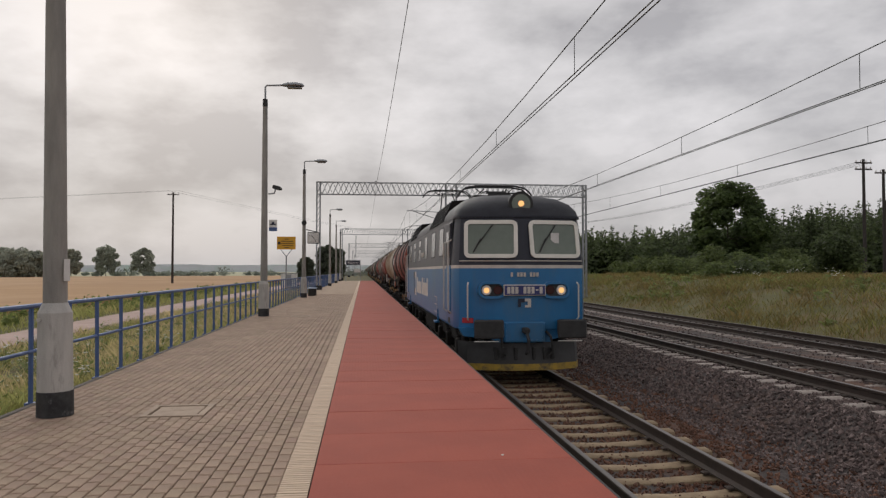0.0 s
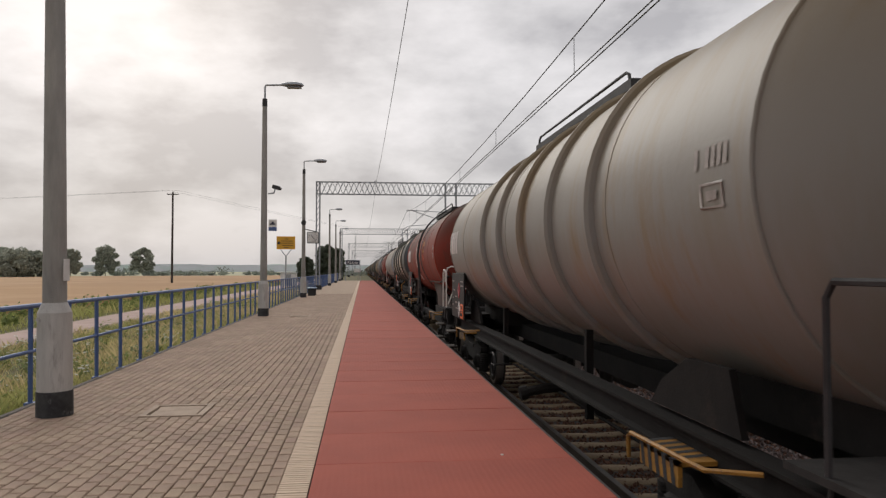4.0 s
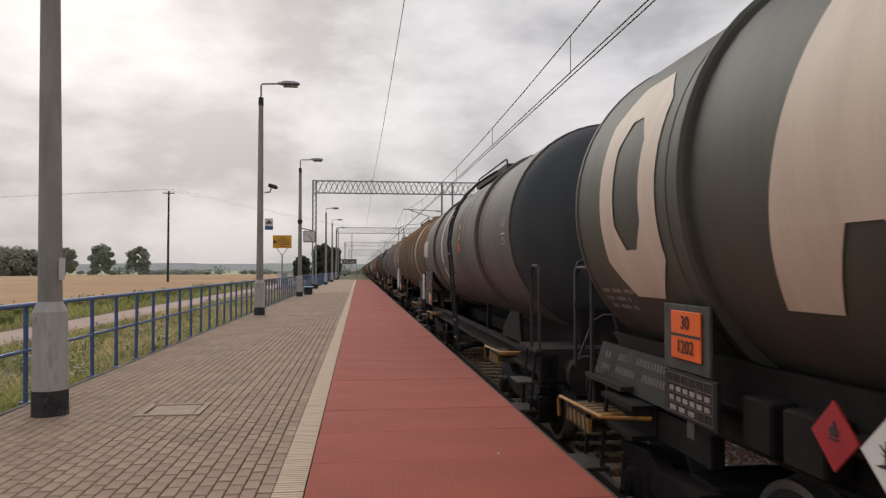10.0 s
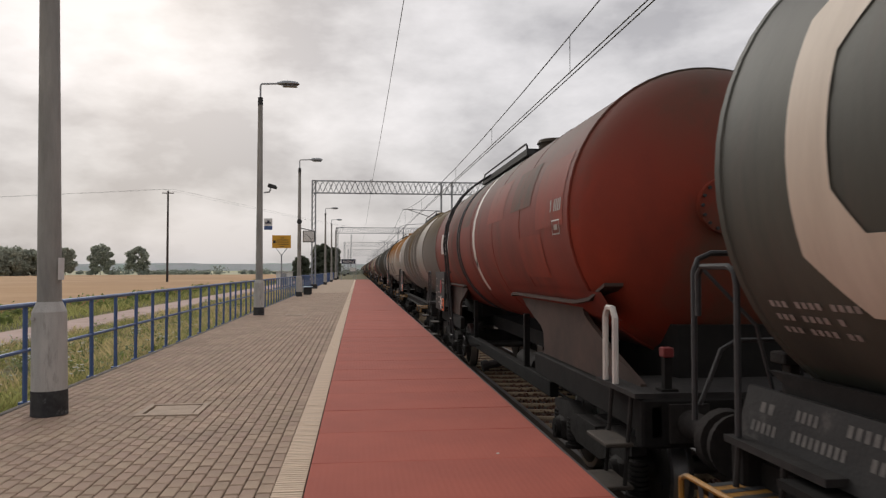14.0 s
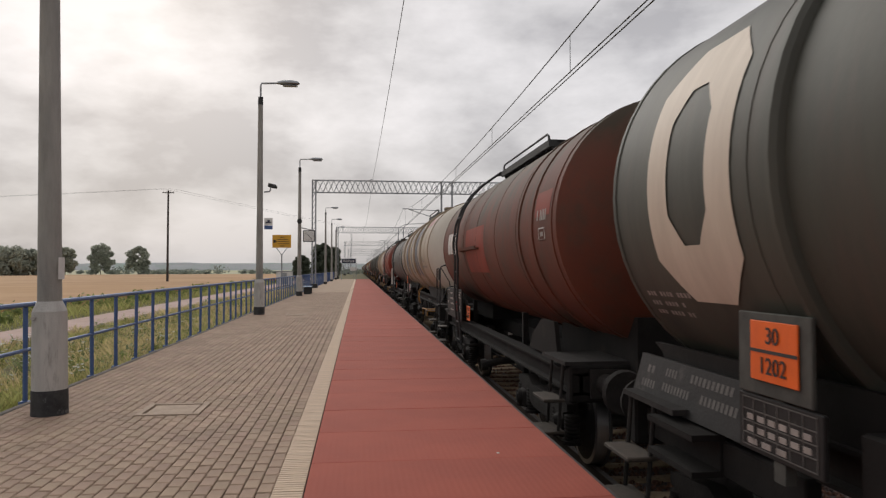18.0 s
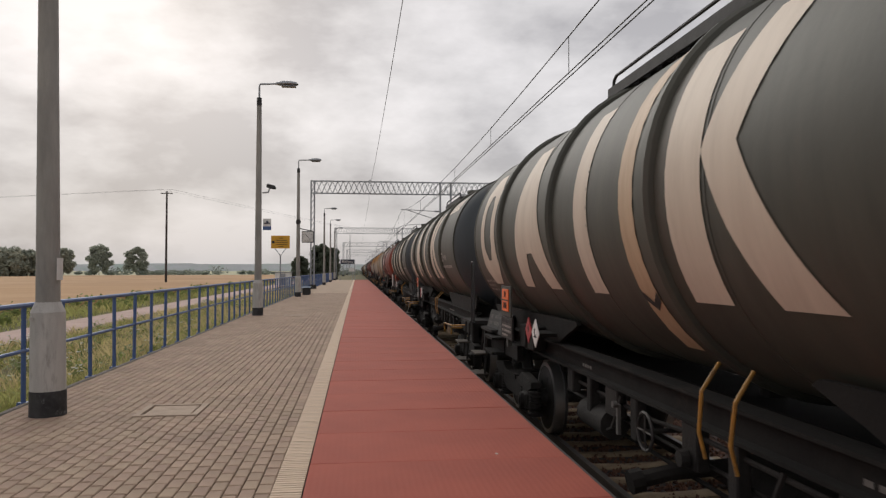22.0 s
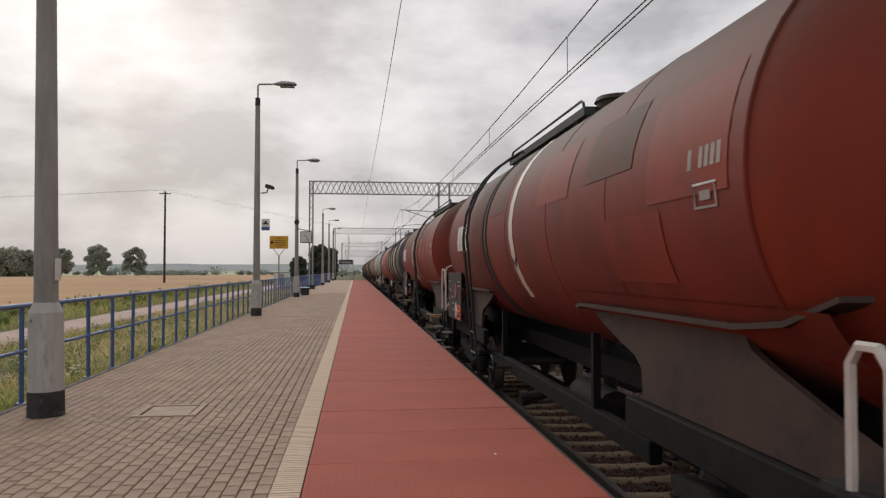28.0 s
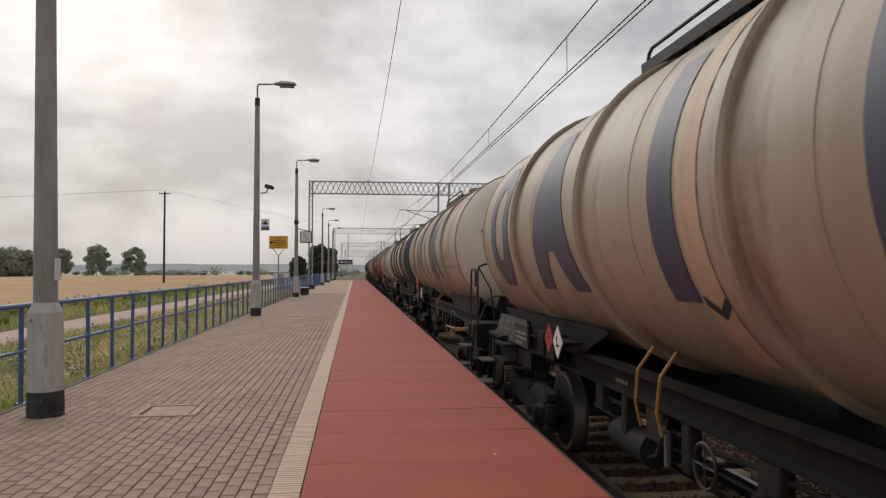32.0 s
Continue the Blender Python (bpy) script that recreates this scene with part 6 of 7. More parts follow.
        part("brake_lever", Geo().box(-1.2, -1.17, .6, .64, .82, 1.08).cyl((-1.2, .62, 1.08), (-1.24, .62, 1.08), .03, seg=8), faint_stencil_m, t, "worn grey changeover lever")
    part("brake_rod", Geo().pipe([(-.7, -3.2, .55), (-.7, 3.2, .55)], .02).pipe([(.7, -3.2, .55), (.7, 3.2, .55)], .02), under_m, t)
    for y in () if big else (-2.0, 2.6):
        part("stanchion", Geo().box(-1.0, -.92, y - .04, y + .04, .62, 1.6), frame_m, t)
    if big:
        gy = guard
        part("hose_guard", Geo().pipe([(-1.16, gy + .3, 1.66), (-1.33, gy + .2, 1.5), (-1.34, gy + .22, 1.25), (-1.3, gy + .22, 1.08)], .013).pipe([(-1.16, gy - .1, 1.66), (-1.33, gy - .2, 1.5), (-1.34, gy - .16, 1.25), (-1.3, gy - .16, 1.08)], .013), yellow_bar_m, t, "worn yellow guard bars")
    # end rails and hoops
    for (y, zt, w, mm) in (hoops if hoops is not None else ((-fy + .35, 2.2, .28, None),)):
        hoop(t, -1.27, y, 1.26, zt, w, mm)
    er = Geo()
    for z in (1.72, 2.1) if railing else ():
        er.pipe([(-1.2, -fy + .08, z), (1.2, -fy + .08, z)], .014)
    if railing:
        for x in (-1.2, -.5, .5, 1.2):
            er.cyl((x, -fy + .08, 1.26), (x, -fy + .08, 2.1), .014, seg=6)
        part("end_railing", er, dark_m, t)
    for e, spec in ((-1, rail_lead), (1, rail_trail)):
        if spec and not lite:
            platform_rail(t, e, spec[0], spec[1], brake and e < 0)
    if post and not lite:
        py, pm = post
        part("signal_post", Geo().box(-1.02, -.96, py - .03, py + .03, 1.26, 1.56).box(-1.06, -.92, py - .06, py + .06, 1.26, 1.3), frame_m, t, "short signal lamp bracket")
        part("signal_plate", Geo().box(-1.035, -.945, py - .045, py + .045, 1.55, 1.63, bevel=.008), pm, t, "small coloured signal block")
    yh = -hl + .045 * dish
    if head_mark == "flange" and not lite:
        fl = part("head_flange", Geo().cyl((-.22, yh + .12, 2.82), (-.22, yh - .05, 2.82), .26, .25, 24), head or tank_m, t, "round bolted cover on the tank end")
        nuts = Geo()
        for k in range(16):
            a = 2 * math.pi * k / 16
            nuts.cyl((-.22 + .22 * math.cos(a), yh - .03, 2.82 + .22 * math.sin(a)), (-.22 + .22 * math.cos(a), yh - .07, 2.82 + .22 * math.sin(a)), .016, seg=6)
        tagged(part("bolt_ring", nuts, dark_m, fl), kind="stuff")
    if head_mark == "label" and not lite:
        part("label_box", Geo().box(-.2, .06, yh - .05, yh + .2, 2.86, 3.14, bevel=.012).box(-.24, .1, yh - .11, yh + .2, 3.14, 3.2), dark_m, t, "small dark label holder on the tank end")
        part("label_sheet", Geo().box(-.16, .02, yh - .055, yh - .05, 2.9, 3.07), stencil_m, t, "faded paper label")
    if head_mark == "seam" and not lite:
        part("head_weld", Geo().pipe([(-1.21, -hl + dish * .44, 2.93), (-.99, -hl + dish * .255, 2.93), (-.69, -hl + dish * .105, 2.93), (-.33, -hl + dish * .025, 2.93), (0, -hl, 2.93), (.33, -hl + dish * .025, 2.93), (.69, -hl + dish * .105, 2.93), (.99, -hl + dish * .255, 2.93)], .012, 5), rust_weld_m, t, "rusty weld across the tank end")
    if number and not lite:
        gg = Geo()
        for k in range(13):
            if k not in (2, 5, 10):
                x0 = -1.0 + k * .055
                yy = -hl + dish * .24 * min(1, (x0 / .9) ** 2) - .012
                gg.box(x0, x0 + .04, yy, yy + .2, 2.995, 3.055)
        tagged(part("number_stencil", gg, dark_stencil_m if big is navy_emblem_m else stencil_m, t), kind="stuff")
    # data board or small plates at the trailing end
    if board == "big":
        y0, y1, x = fy - 2.15, fy - .22, -1.36
        b = part("data_board", Geo().box(x, x + .03, y0, y1, 1.22, 2.2, bevel=.006), board_m, t, "dark data board with stencilled lines")
        bars_on(b, [(y1 - .4, y1 - .1, 2.0, .04, 6), (y0 + .1, y0 + .5, 2.0, .04, 6), (y0 + .05, y0 + .5, 1.91, .04, 8), (y1 - .55, y1 - .25, 1.8, .05, 6),
                    (y1 - .95, y1 - .55, 1.66, .05, 9), (y1 - .95, y1 - .6, 1.53, .05, 8), (y1 - .85, y1 - .65, 1.4, .05, 5), (y1 - .28, y1 - .1, 1.62, .05, 4), (y1 - .28, y1 - .1, 1.46, .06, 4)], x)
        diamond(b, y0 + .72, x, 1.82, red_sign_m, .17)
        diamond(b, y0 + .70, x, 1.42, white_m, .17)
        hazard_plate(b, y0 + .28, x, 1.24, text)
        if kind in ("first", "slate"):
            hoop(t, -1.27, fy - .12, 1.26, 2.3, .2)
    elif board == "low":
        y0, y1, x = fy - 2.9, fy - .56, -1.30
        b = part("data_board", Geo().box(x, x + .03, y0, y1, 1.17, 1.82, bevel=.006), board_m, t, "low dark data board with stencilled lines")
        bars_on(b, [(y1 - .4, y1 - .06, 1.76, .03, 5), (y1 - .9, y1 - .55, 1.68, .06, 3), (y1 - 1.05, y1 - .55, 1.56, .06, 6), (y1 - 1.1, y1 - .6, 1.44, .06, 5), (y1 - 1.1, y1 - .62, 1.31, .05, 4), (y0 + .06, y0 + .9, 1.74, .03, 9), (y0 + .06, y0 + .9, 1.68, .05, 1), (y0 + .1, y0 + .8, 1.63, .03, 8), (y1 - .25, y1 - .06, 1.45, .08, 3)], x)
        diamond(b, y0 + .36, x, 1.37, white_m, .165)
        diamond(b, y0 + .75, x, 1.39, red_sign_m, .165)
        hazard_plate(t, fy - 3.25, x + .1, 1.2, text)
        hoop(t, -1.2, fy - .1, 1.26, 1.75, .12)
    else:
        y, x = (4.74 if big else fy - 2.2), -1.32
        if plate:
            part("plate_bracket", Geo().box(x + .004, x + .03, y - .3, y + .36, 1.58, 2.02, bevel=.006).box(x + .02, x + .08, y - .05, y + .05, 1.15, 1.6), holder_m, t, "dull grey plate holder")
            hazard_plate(t, y, x, 1.66, text, 1.06)
        b = part("data_board", Geo().box(x + .01, x + .04, y - .37, y + .37, 1.26, 1.57, bevel=.006), board_m, t, "small dark data board with a stencilled grid")
        grid = Geo()
        for zz in (1.285, 1.35, 1.415, 1.48, 1.545):
            grid.box(x + .006, x + .01, y - .33, y + .33, zz, zz + .006)
        for k in range(7):
            grid.box(x + .006, x + .01, y - .33 + k * .109, y - .324 + k * .109, 1.285, 1.55)
        part("table_grid", grid, faint_stencil_m, b)
        bars_on(b, [(y - .3, y + .3, 1.36, .05, 6), (y - .3, y + .3, 1.425, .05, 6), (y - .1, y + .3, 1.295, .05, 3)], x + .01)
        diamond(t, y - 1.5, -1.34, 1.51, red_sign_m, .16)
        diamond(t, y - 1.84, -1.34, 1.50, white_m, .17)
        part("diamond_holder", Geo().box(-1.338, -1.1, y - 1.9, y - 1.44, 1.46, 1.5), frame_m, t)
        for ya, yb in ((3.95, 4.25), (3.5, 3.85)):
            part("side_box", Geo().box(-1.22, -1.05, ya, yb, 1.22, 1.52, bevel=.015), frame_m, t, "small dark box on the frame")
        bars_on(t, [(-3.2, -2.3, 1.24, .05, 9), (1.6, 1.9, 1.24, .05, 4)], -1.092, faint_stencil_m)
        np_ = part("number_plate", Geo().prism([(-1.2, 1.22), (-1.17, 1.22), (-1.07, 1.56), (-1.1, 1.56)], "y", 5.25, 7.0), board_m, t, "slanted dark strip with stencilled bars")
        rows = Geo()
        for y0, y1, u, n in ((6.68, 6.84, .62, 2), (6.62, 6.88, .3, 5), (6.3, 6.5, .66, 4), (6.05, 6.5, .34, 9), (5.5, 6.1, .68, 10), (5.4, 5.9, .36, 9)):
            for k in range(n):
                ya = y0 + (y1 - y0) * (k + .15) / n
                yb = y0 + (y1 - y0) * (k + .75) / n
                pts = [(-1.203 + .1 * q, yy, 1.22 + .34 * q) for q in (u, u + .17) for yy in (ya, yb)]
                rows.add(pts, [(0, 1, 3, 2)])
        tagged(part("stencil", rows, faint_stencil_m, np_), kind="stuff")
        part("sill_end", Geo().prism([(-1.36, .93), (-1.13, .93), (-1.13, 1.2), (-1.36, 1.2), (-1.36, 1.16), (-1.17, 1.16), (-1.17, .97), (-1.36, .97)], "y", 5.6, 6.3), frame_m, t, "open box section on the sill end")
    return t


RINGS4 = (-3.3, -.72, 1.86, 4.48)
KINDS = {
    "black": lambda lite=False: wagon("black", 15.15, black_tank_m, "black-green tank wagon with large sand-coloured shapes", slate_tank_m, RINGS4, big=sand_emblem_m, blocks=sand_emblem_m, board="small", text=("30", "1202"), lead=1.395, trail=.295, walkway=(-.85, 2.42), sill_m=frame_m,
                                      hoops=((-7.1, 2.4, .13, None),), post=(-6.6, white_m), number=True, lite=lite),
    "black_railed": lambda: wagon("black_railed", 15.15, black_tank_m, "black-green tank wagon with sand-coloured shapes and a railed platform", slate_tank_m, RINGS4, big=sand_emblem_m, blocks=sand_emblem_m, board="small", text=("30", "1202"), lead=1.395, trail=.295, walkway=(-.85, 2.42), sill_m=frame_m,
                                  hoops=((-7.1, 2.4, .13, None),), rail_trail=(7.42, dark_m), number=True),
    "beige": lambda lite=False: wagon("beige", 15.35, beige_tank_m, "dirty beige tank wagon with large navy blue shapes", white_tank_m, RINGS4, big=navy_emblem_m, blocks=red_emblem_m, board="small", lead=1.495, trail=.395, walkway=(-.85, 2.42),
                                      hoops=(), rail_lead=(7.05, dark_m), number=True, lite=lite),
    "beige_b": lambda: wagon("beige_b", 15.35, beige_tank_m, "dirty beige tank wagon with large navy blue shapes", white_tank_m, RINGS4, big=navy_emblem_m, blocks=red_emblem_m, board="small", lead=1.495, trail=.395, walkway=(-.85, 2.42),
                                      hoops=(), rail_lead=(7.05, dark_m), number=True, guard=.45),
    "beige_unplated": lambda: wagon("beige_unplated", 15.35, beige_tank_m, "dirty beige tank wagon with navy shapes and a stencilled strip", white_tank_m, RINGS4, big=navy_emblem_m, blocks=red_emblem_m, board="small", lead=1.495, trail=.395, walkway=(-.85, 2.42),
                                    hoops=(), rail_lead=(7.05, dark_m), number=True, plate=False, guard=.6, spread=(-.72, -.85)),
    "brown": lambda lite=False: wagon("brown", 15.4, brown_tank_m, "brown-red tank wagon with a white vertical stripe and a railed platform", maroon_tank_m, (), small=pale_emblem_m, stripe=(1.15, cream_m), band=(-.93,), ladder=-1.4, frame="plate", walkway=(-2.9, 1.9), warn=True, lead=1.4, trail=.62, dish=.72,
                                      patches=((-3.0, -1.8, 5, 30, maroon_tank_m), (2.0, 3.8, 8, 40, maroon_tank_m), (3.9, 5.2, -8, 26, patchy_tank_m)), hoops=(), rail_lead=(6.77, cream_m), head_mark="label", small_at=2.1, small_k=1.15, lite=lite),
    "brown_b": lambda: wagon("brown_b", 15.4, maroon_tank_m, "dark red-brown tank wagon with patched paint and a ladder", brown_tank_m, (), small=pale_emblem_m, stripe=(-.1, cream_m), band=(1.7, 1.95), ladder=2.9, frame="plate", walkway=(-.6, 3.8), lead=1.23, trail=.93, dish=.72,
                             patches=((-2.6, -1.4, 6, 30, brown_tank_m), (-5.6, -4.5, -4, 26, brown_tank_m), (3.2, 4.4, 8, 42, brown_tank_m), (-4.2, -3.1, 8, 30, patchy_tank_m), (-4.7, -3.6, -26, -6, brown_tank_m), (.5, 1.4, 10, 44, patchy_tank_m)),
                             hoops=((-6.43, 1.92, .12, cream_m),), post=(-6.95, old_red_m), head_mark="flange", steps=False, small_at=2.7, small_k=1.1),
    "first": lambda: wagon("first", 16.4, maroon_tank_m, "dark red-brown tank wagon with dark straps", brown_tank_m, (), small=pale_emblem_m, band=(-5.2, -2.2, 2.34, 6.83), stripe=(.9, pale_emblem_m), frame="plate", walkway=(-2.2, 1.2), hoops=((-7.3, 2.3, .12, cream_m),), wide_bands=True,
                           patches=((3.0, 3.9, 14, 44, brown_tank_m), (4.3, 6.3, 18, 40, patchy_tank_m), (-5.0, -4.2, 0, 14, brown_tank_m), (.2, .75, -6, 8, patchy_tank_m), (1.25, 1.9, 6, 22, patchy_tank_m), (1.5, 2.2, 14, 34, patchy_tank_m), (3.1, 4.6, -18, 6, patchy_tank_m)), trail=.12, small_at=2.4, small_k=1.1),
    "short_brown": lambda: wagon("short_brown", 11.75, patchy_tank_m, "short dark red-brown tank wagon with a side pipe", None, (), small=pale_emblem_m, band=(-3.44, -4.16), ladder=1.73, small_at=2.3, small_k=1.25, lead=.25, trail=.5, side_bar=(-.3, 1.7), board="low", hoops=(), walkway=(-2.1, 1.5), patches=((-4.95, -4.3, 4, 16, brown_tank_m), (-.8, 1.2, -24, 10, brown_tank_m))),
    "short_grey": lambda: wagon("short_grey", 12.1, olive_tank_m, "short dark olive-grey tank wagon with a side pipe", slate_tank_m, (), small=pale_emblem_m, band=(-3.4, 3.25, 3.78), ladder=.1, small_at=3.05, small_k=1.1, lead=.4, trail=.68, side_bar=(.2, 2.6), board="low", hoops=(), walkway=(-2.1, 1.5)),
    "short_red": lambda: wagon("short_red", 11.9, red_tank_m, "short bright red tank wagon with a side pipe", red_tank_m, (), small=pale_emblem_m, band=(-3.32, -4.15), ladder=1.85, small_at=2.2, small_k=1.25, lead=.2, trail=.5, side_bar=(-.1, 1.8), board="low", hoops=(), walkway=(-2.1, 1.5)),
    "slate": lambda: wagon("slate", 15.3, slate_tank_m, "smooth dark grey tank wagon with a white stripe", slate_tank_m, (), small=pale_emblem_m, stripe=(.08, cream_m), band=(2.06,), ladder=3.4, frame="plate", walkway=(-.3, 3.7), lead=1.64, trail=.5, dish=.72, text=("30", "1202"), steps=False, small_at=1.6, small_k=1.15),
    "bluegrey": lambda: wagon("bluegrey", 15.4, bluegrey_tank_m, "rust-stained blue-grey tank wagon with a roof railing", blue_head_m, (), small=pale_emblem_m, stripe=(1.9, cream_m), frame="plate", walkway=(-5.0, 2.5), railing=True, rail_h=.36, band=(), lead=1.57, trail=.45,
                              patches=((4.4, 6.6, -66, -25, olive_tank_m), (-.6, .6, -30, -12, olive_tank_m)), rail_lead=(7.05, dark_m), brake=True, hoops=(), post=(-6.5, old_red_m), small_at=1.85, small_k=1.5),
    "olive": lambda: wagon("olive", 15.3, olive_tank_m, "faded dark olive-grey tank wagon with a ladder", slate_tank_m, (-3.53, 3.3), small=pale_emblem_m, stripe=(1.7, cream_m), ladder=-.8, walkway=(-2.0, 1.6), board="big", warn=True, lead=.94, trail=.7, hoops=((-6.85, 2.3, .2, None),)),
    "rust_olive": lambda: wagon("rust_olive", 14.7, rust_tank_m, "rust-stained olive tank wagon with many rings", rust_tank_m, (-4.6, -3.05, -1.5, .05, 1.6, 3.1, 4.5), True, small=pale_emblem_m, walkway=(-1.5, 2.35), frame="plate", board="big", hoops=((-6.6, 2.1, .1, white_m),), lead=.91, trail=.7, head_mark="seam", post=(-6.62, old_red_m)),
    "rust_grey": lambda: wagon("rust_grey", 14.7, rust_grey_tank_m, "rust-stained grey tank wagon with many rings", bluegrey_tank_m, (-4.45, -2.99, -1.53, -.11, 1.39, 2.6, 4.14, 5.61), True, small=pale_emblem_m, stripe=(.8, ochre_tank_m), walkway=(-.9, 2.6), frame="plate", board="big", text=("30", "1202"), trail=.05,
                               hoops=((-6.0, 2.3, .1, white_m), (-5.4, 2.3, .1, white_m)), small_at=2.0),
    "grey_ribbed": lambda: wagon("grey_ribbed", 15.6, bluegrey_tank_m, "blue-grey tank wagon with many rings and stains", bluegrey_tank_m, (-3.6, -2.2, -.8, .6, 2.0), True, small=pale_emblem_m, walkway=(-2.4, 1.8), board="big"),
    "black_ribbed": lambda: wagon("black_ribbed", 16.3, black_tank_m, "black ribbed tank wagon with a low saddle skirt", slate_tank_m, (-4.65, -2.6, -.75, 1.2, 3.2, 5.15), True, small=pale_emblem_m, stripe=(-.1, pale_emblem_m), walkway=(-2.4, 1.8), board="small", frame="plate", lead=.79, trail=.9, hoops=((-7.6, 2.4, .16, None), (-7.95, 2.25, .1, None)), post=(-7.4, white_m)),
    "ochre": lambda: wagon("ochre", 16.2, ochre_tank_m, "white tank wagon with ochre stains and grey panels", ochre_tank_m, (-4.42, -2.13, .2, 2.5, 4.7), small=None, walkway=(-2.0, 1.6), frame="plate", ladder=.1, board="big", patches=((-3.9, -2.3, -34, -6, olive_tank_m), (-2.0, .05, -34, -6, olive_tank_m), (4.85, 7.0, -40, 12, pale_panel_m)), lead=.95, trail=.4, rail_lead=(7.5, dark_m), brake=True, hoops=()),
    "grey": lambda: wagon("grey", 15.7, grey_tank_m, "plain light grey tank wagon with a roof railing", grey_tank_m, (), small=white_m, stripe=(1.9, cream_m), band=(-.31,), frame="sill", sill_m=grimy_grey_m, skirt=True, walkway=(-.5, 2.5), railing=True, rail_h=.24, board="big", trail=.55),
}
# each wagon: kind, and the seconds at which its two ends pass the camera
ORDER = [("first", 1.66, 2.51), ("beige_unplated", 2.519, 3.299), ("brown_b", 3.284, 4.094), ("grey_ribbed", 4.1, 4.89), ("brown", 4.92, 5.69), ("black", 5.66, 6.44),
         ("bluegrey", 6.44, 7.235), ("brown", 7.265, 8.07), ("slate", 8.04, 8.83), ("beige", 8.826, 9.616), ("black_railed", 9.599, 10.375), ("olive", 10.396, 11.19),
         ("rust_olive", 11.19, 11.945), ("rust_grey", 11.9525, 12.6875), ("black", 12.697, 13.477), ("black_railed", 13.463, 14.243), ("brown_b", 14.235, 15.035),
         ("grey_ribbed", 15.04, 15.88), ("ochre", 15.88, 16.72), ("black_ribbed", 16.72, 17.56), ("black", 17.546, 18.326), ("short_brown", 18.34, 18.94),
         ("beige", 18.95, 19.745), ("short_grey", 19.735, 20.35), ("brown", 20.357, 21.137), ("beige_b", 21.13, 21.91), ("black", 21.897, 22.657),
         ("black_railed", 22.661, 23.431), ("black_railed", 23.425, 24.195), ("brown_b", 24.21, 24.97), ("beige_b", 24.971, 25.751), ("ochre", 25.75, 26.57),
         ("ochre", 26.57, 27.38), ("short_brown", 27.38, 27.99), ("brown_b", 28.0715, 28.8715), ("brown", 28.84, 29.64), ("black", 29.615, 30.415),
         ("short_red", 30.41, 31.03), ("grey", 31.03, 31.83), ("beige_unplated", 31.83, 32.62), ("beige", 32.62, 33.41), ("black_far", 33.41, 34.19), ("beige_far", 34.19, 34.98),
         ("brown_far", 34.98, 35.77), ("black_far", 35.77, 36.55), ("beige_far", 36.55, 37.33), ("brown_far", 37.33, 38.12), ("black_far", 38.12, 38.9),
         ("black_far", 38.9, 39.7)]
MASTER, MOVING = {}, []
loco = locomotive(pose(TRACK, 16.2, RAIL))
MOVING.append((loco, 1.22, 18.94))
for kind, a, b in ORDER:
    mid = (a + b) / 2
    at = pose(TRACK, V * mid, RAIL)
    if kind not in MASTER:
        MASTER[kind] = KINDS[kind[:-4]](lite=True) if kind.endswith("_far") else KINDS[kind]()
        MASTER[kind].matrix_basis = at
        MOVING.append((MASTER[kind], mid, 15))
    else:
        MOVING.append((copy_thing(MASTER[kind], at), mid, 15))


# ---- things on and round the platform ----
def flat_sign(parent, name, x0, x1, z0, z1, y, material, label="", d=.02):
    return part(name, Geo().box(x0, x1, y - d, y, z0, z1, bevel=.006), material, parent, label)


# paper notice on the first post
single("paper_notice", Geo().add([(-3.05 + .105 * math.sin(a), 7.65 - .105 * math.cos(a), z) for z in (1.35, 1.57) for a in (0.75, 1.0, 1.25, 1.5)],
       [(i, i + 1, i + 5, i + 4) for i in range(3)]), white_m, "weathered white paper notice stuck on the post", "notice")

# surveillance camera and small pictogram sign on the second post
t = thing("surveillance_camera", pose(-3.1, 23.5, 4.05), "grey surveillance camera on a bracket", "camera")
part("bracket", Geo().pipe([(.08, 0, -.12), (.26, -.02, -.1), (.3, -.03, .03)], .025), steel_m, t)
part("housing", Geo().box(.2, .48, -.07, .05, .02, .15, pose(.34, 0, .08, 0, 16, -25) @ pose(-.34, 0, -.08), bevel=.02), dark_m, t)
part("lens", Geo().cyl((.44, -.07, .04), (.49, -.09, .025), .045, seg=12), glass_m, t)
t = thing("pictogram_sign", pose(-3.1, 23.48, 0), "small white and blue pictogram sign on the post", "sign")
flat_sign(t, "panel", .1, .36, 2.86, 3.1, 0, white_m)
flat_sign(t, "blue_field", .1, .36, 2.73, 2.855, 0, blue_m, "blue lower field")
part("symbol", Geo().box(.14, .32, -.026, -.02, 2.93, 2.97).box(.2, .27, -.026, -.02, 2.97, 3.03), navy_m, t)

# yellow information board on a forked post
t = thing("information_board", pose(-3.98, 38.2, 0), "yellow information board on a forked steel post", "sign")
part("post", Geo().cyl((0, 0, -.4), (0, 0, 2.25), .035, seg=8).pipe([(0, 0, 2.2), (-.3, 0, 2.6)], .02).pipe([(0, 0, 2.2), (.3, 0, 2.6)], .02), steel_m, t)
flat_sign(t, "panel", -.48, .48, 2.58, 3.25, -.02, yellow_m)
gg = Geo()
for k, (a, b) in enumerate(((-.08, .12), (-.25, .34), (-.28, .38), (-.2, .36), (-.1, .14))):
    gg.box(a, b, -.048, -.04, 3.1 - k * .11, 3.13 - k * .11)
gg.box(-.43, -.3, -.048, -.04, 2.84, 2.98)
part("text_bars", gg, dark_m, t)

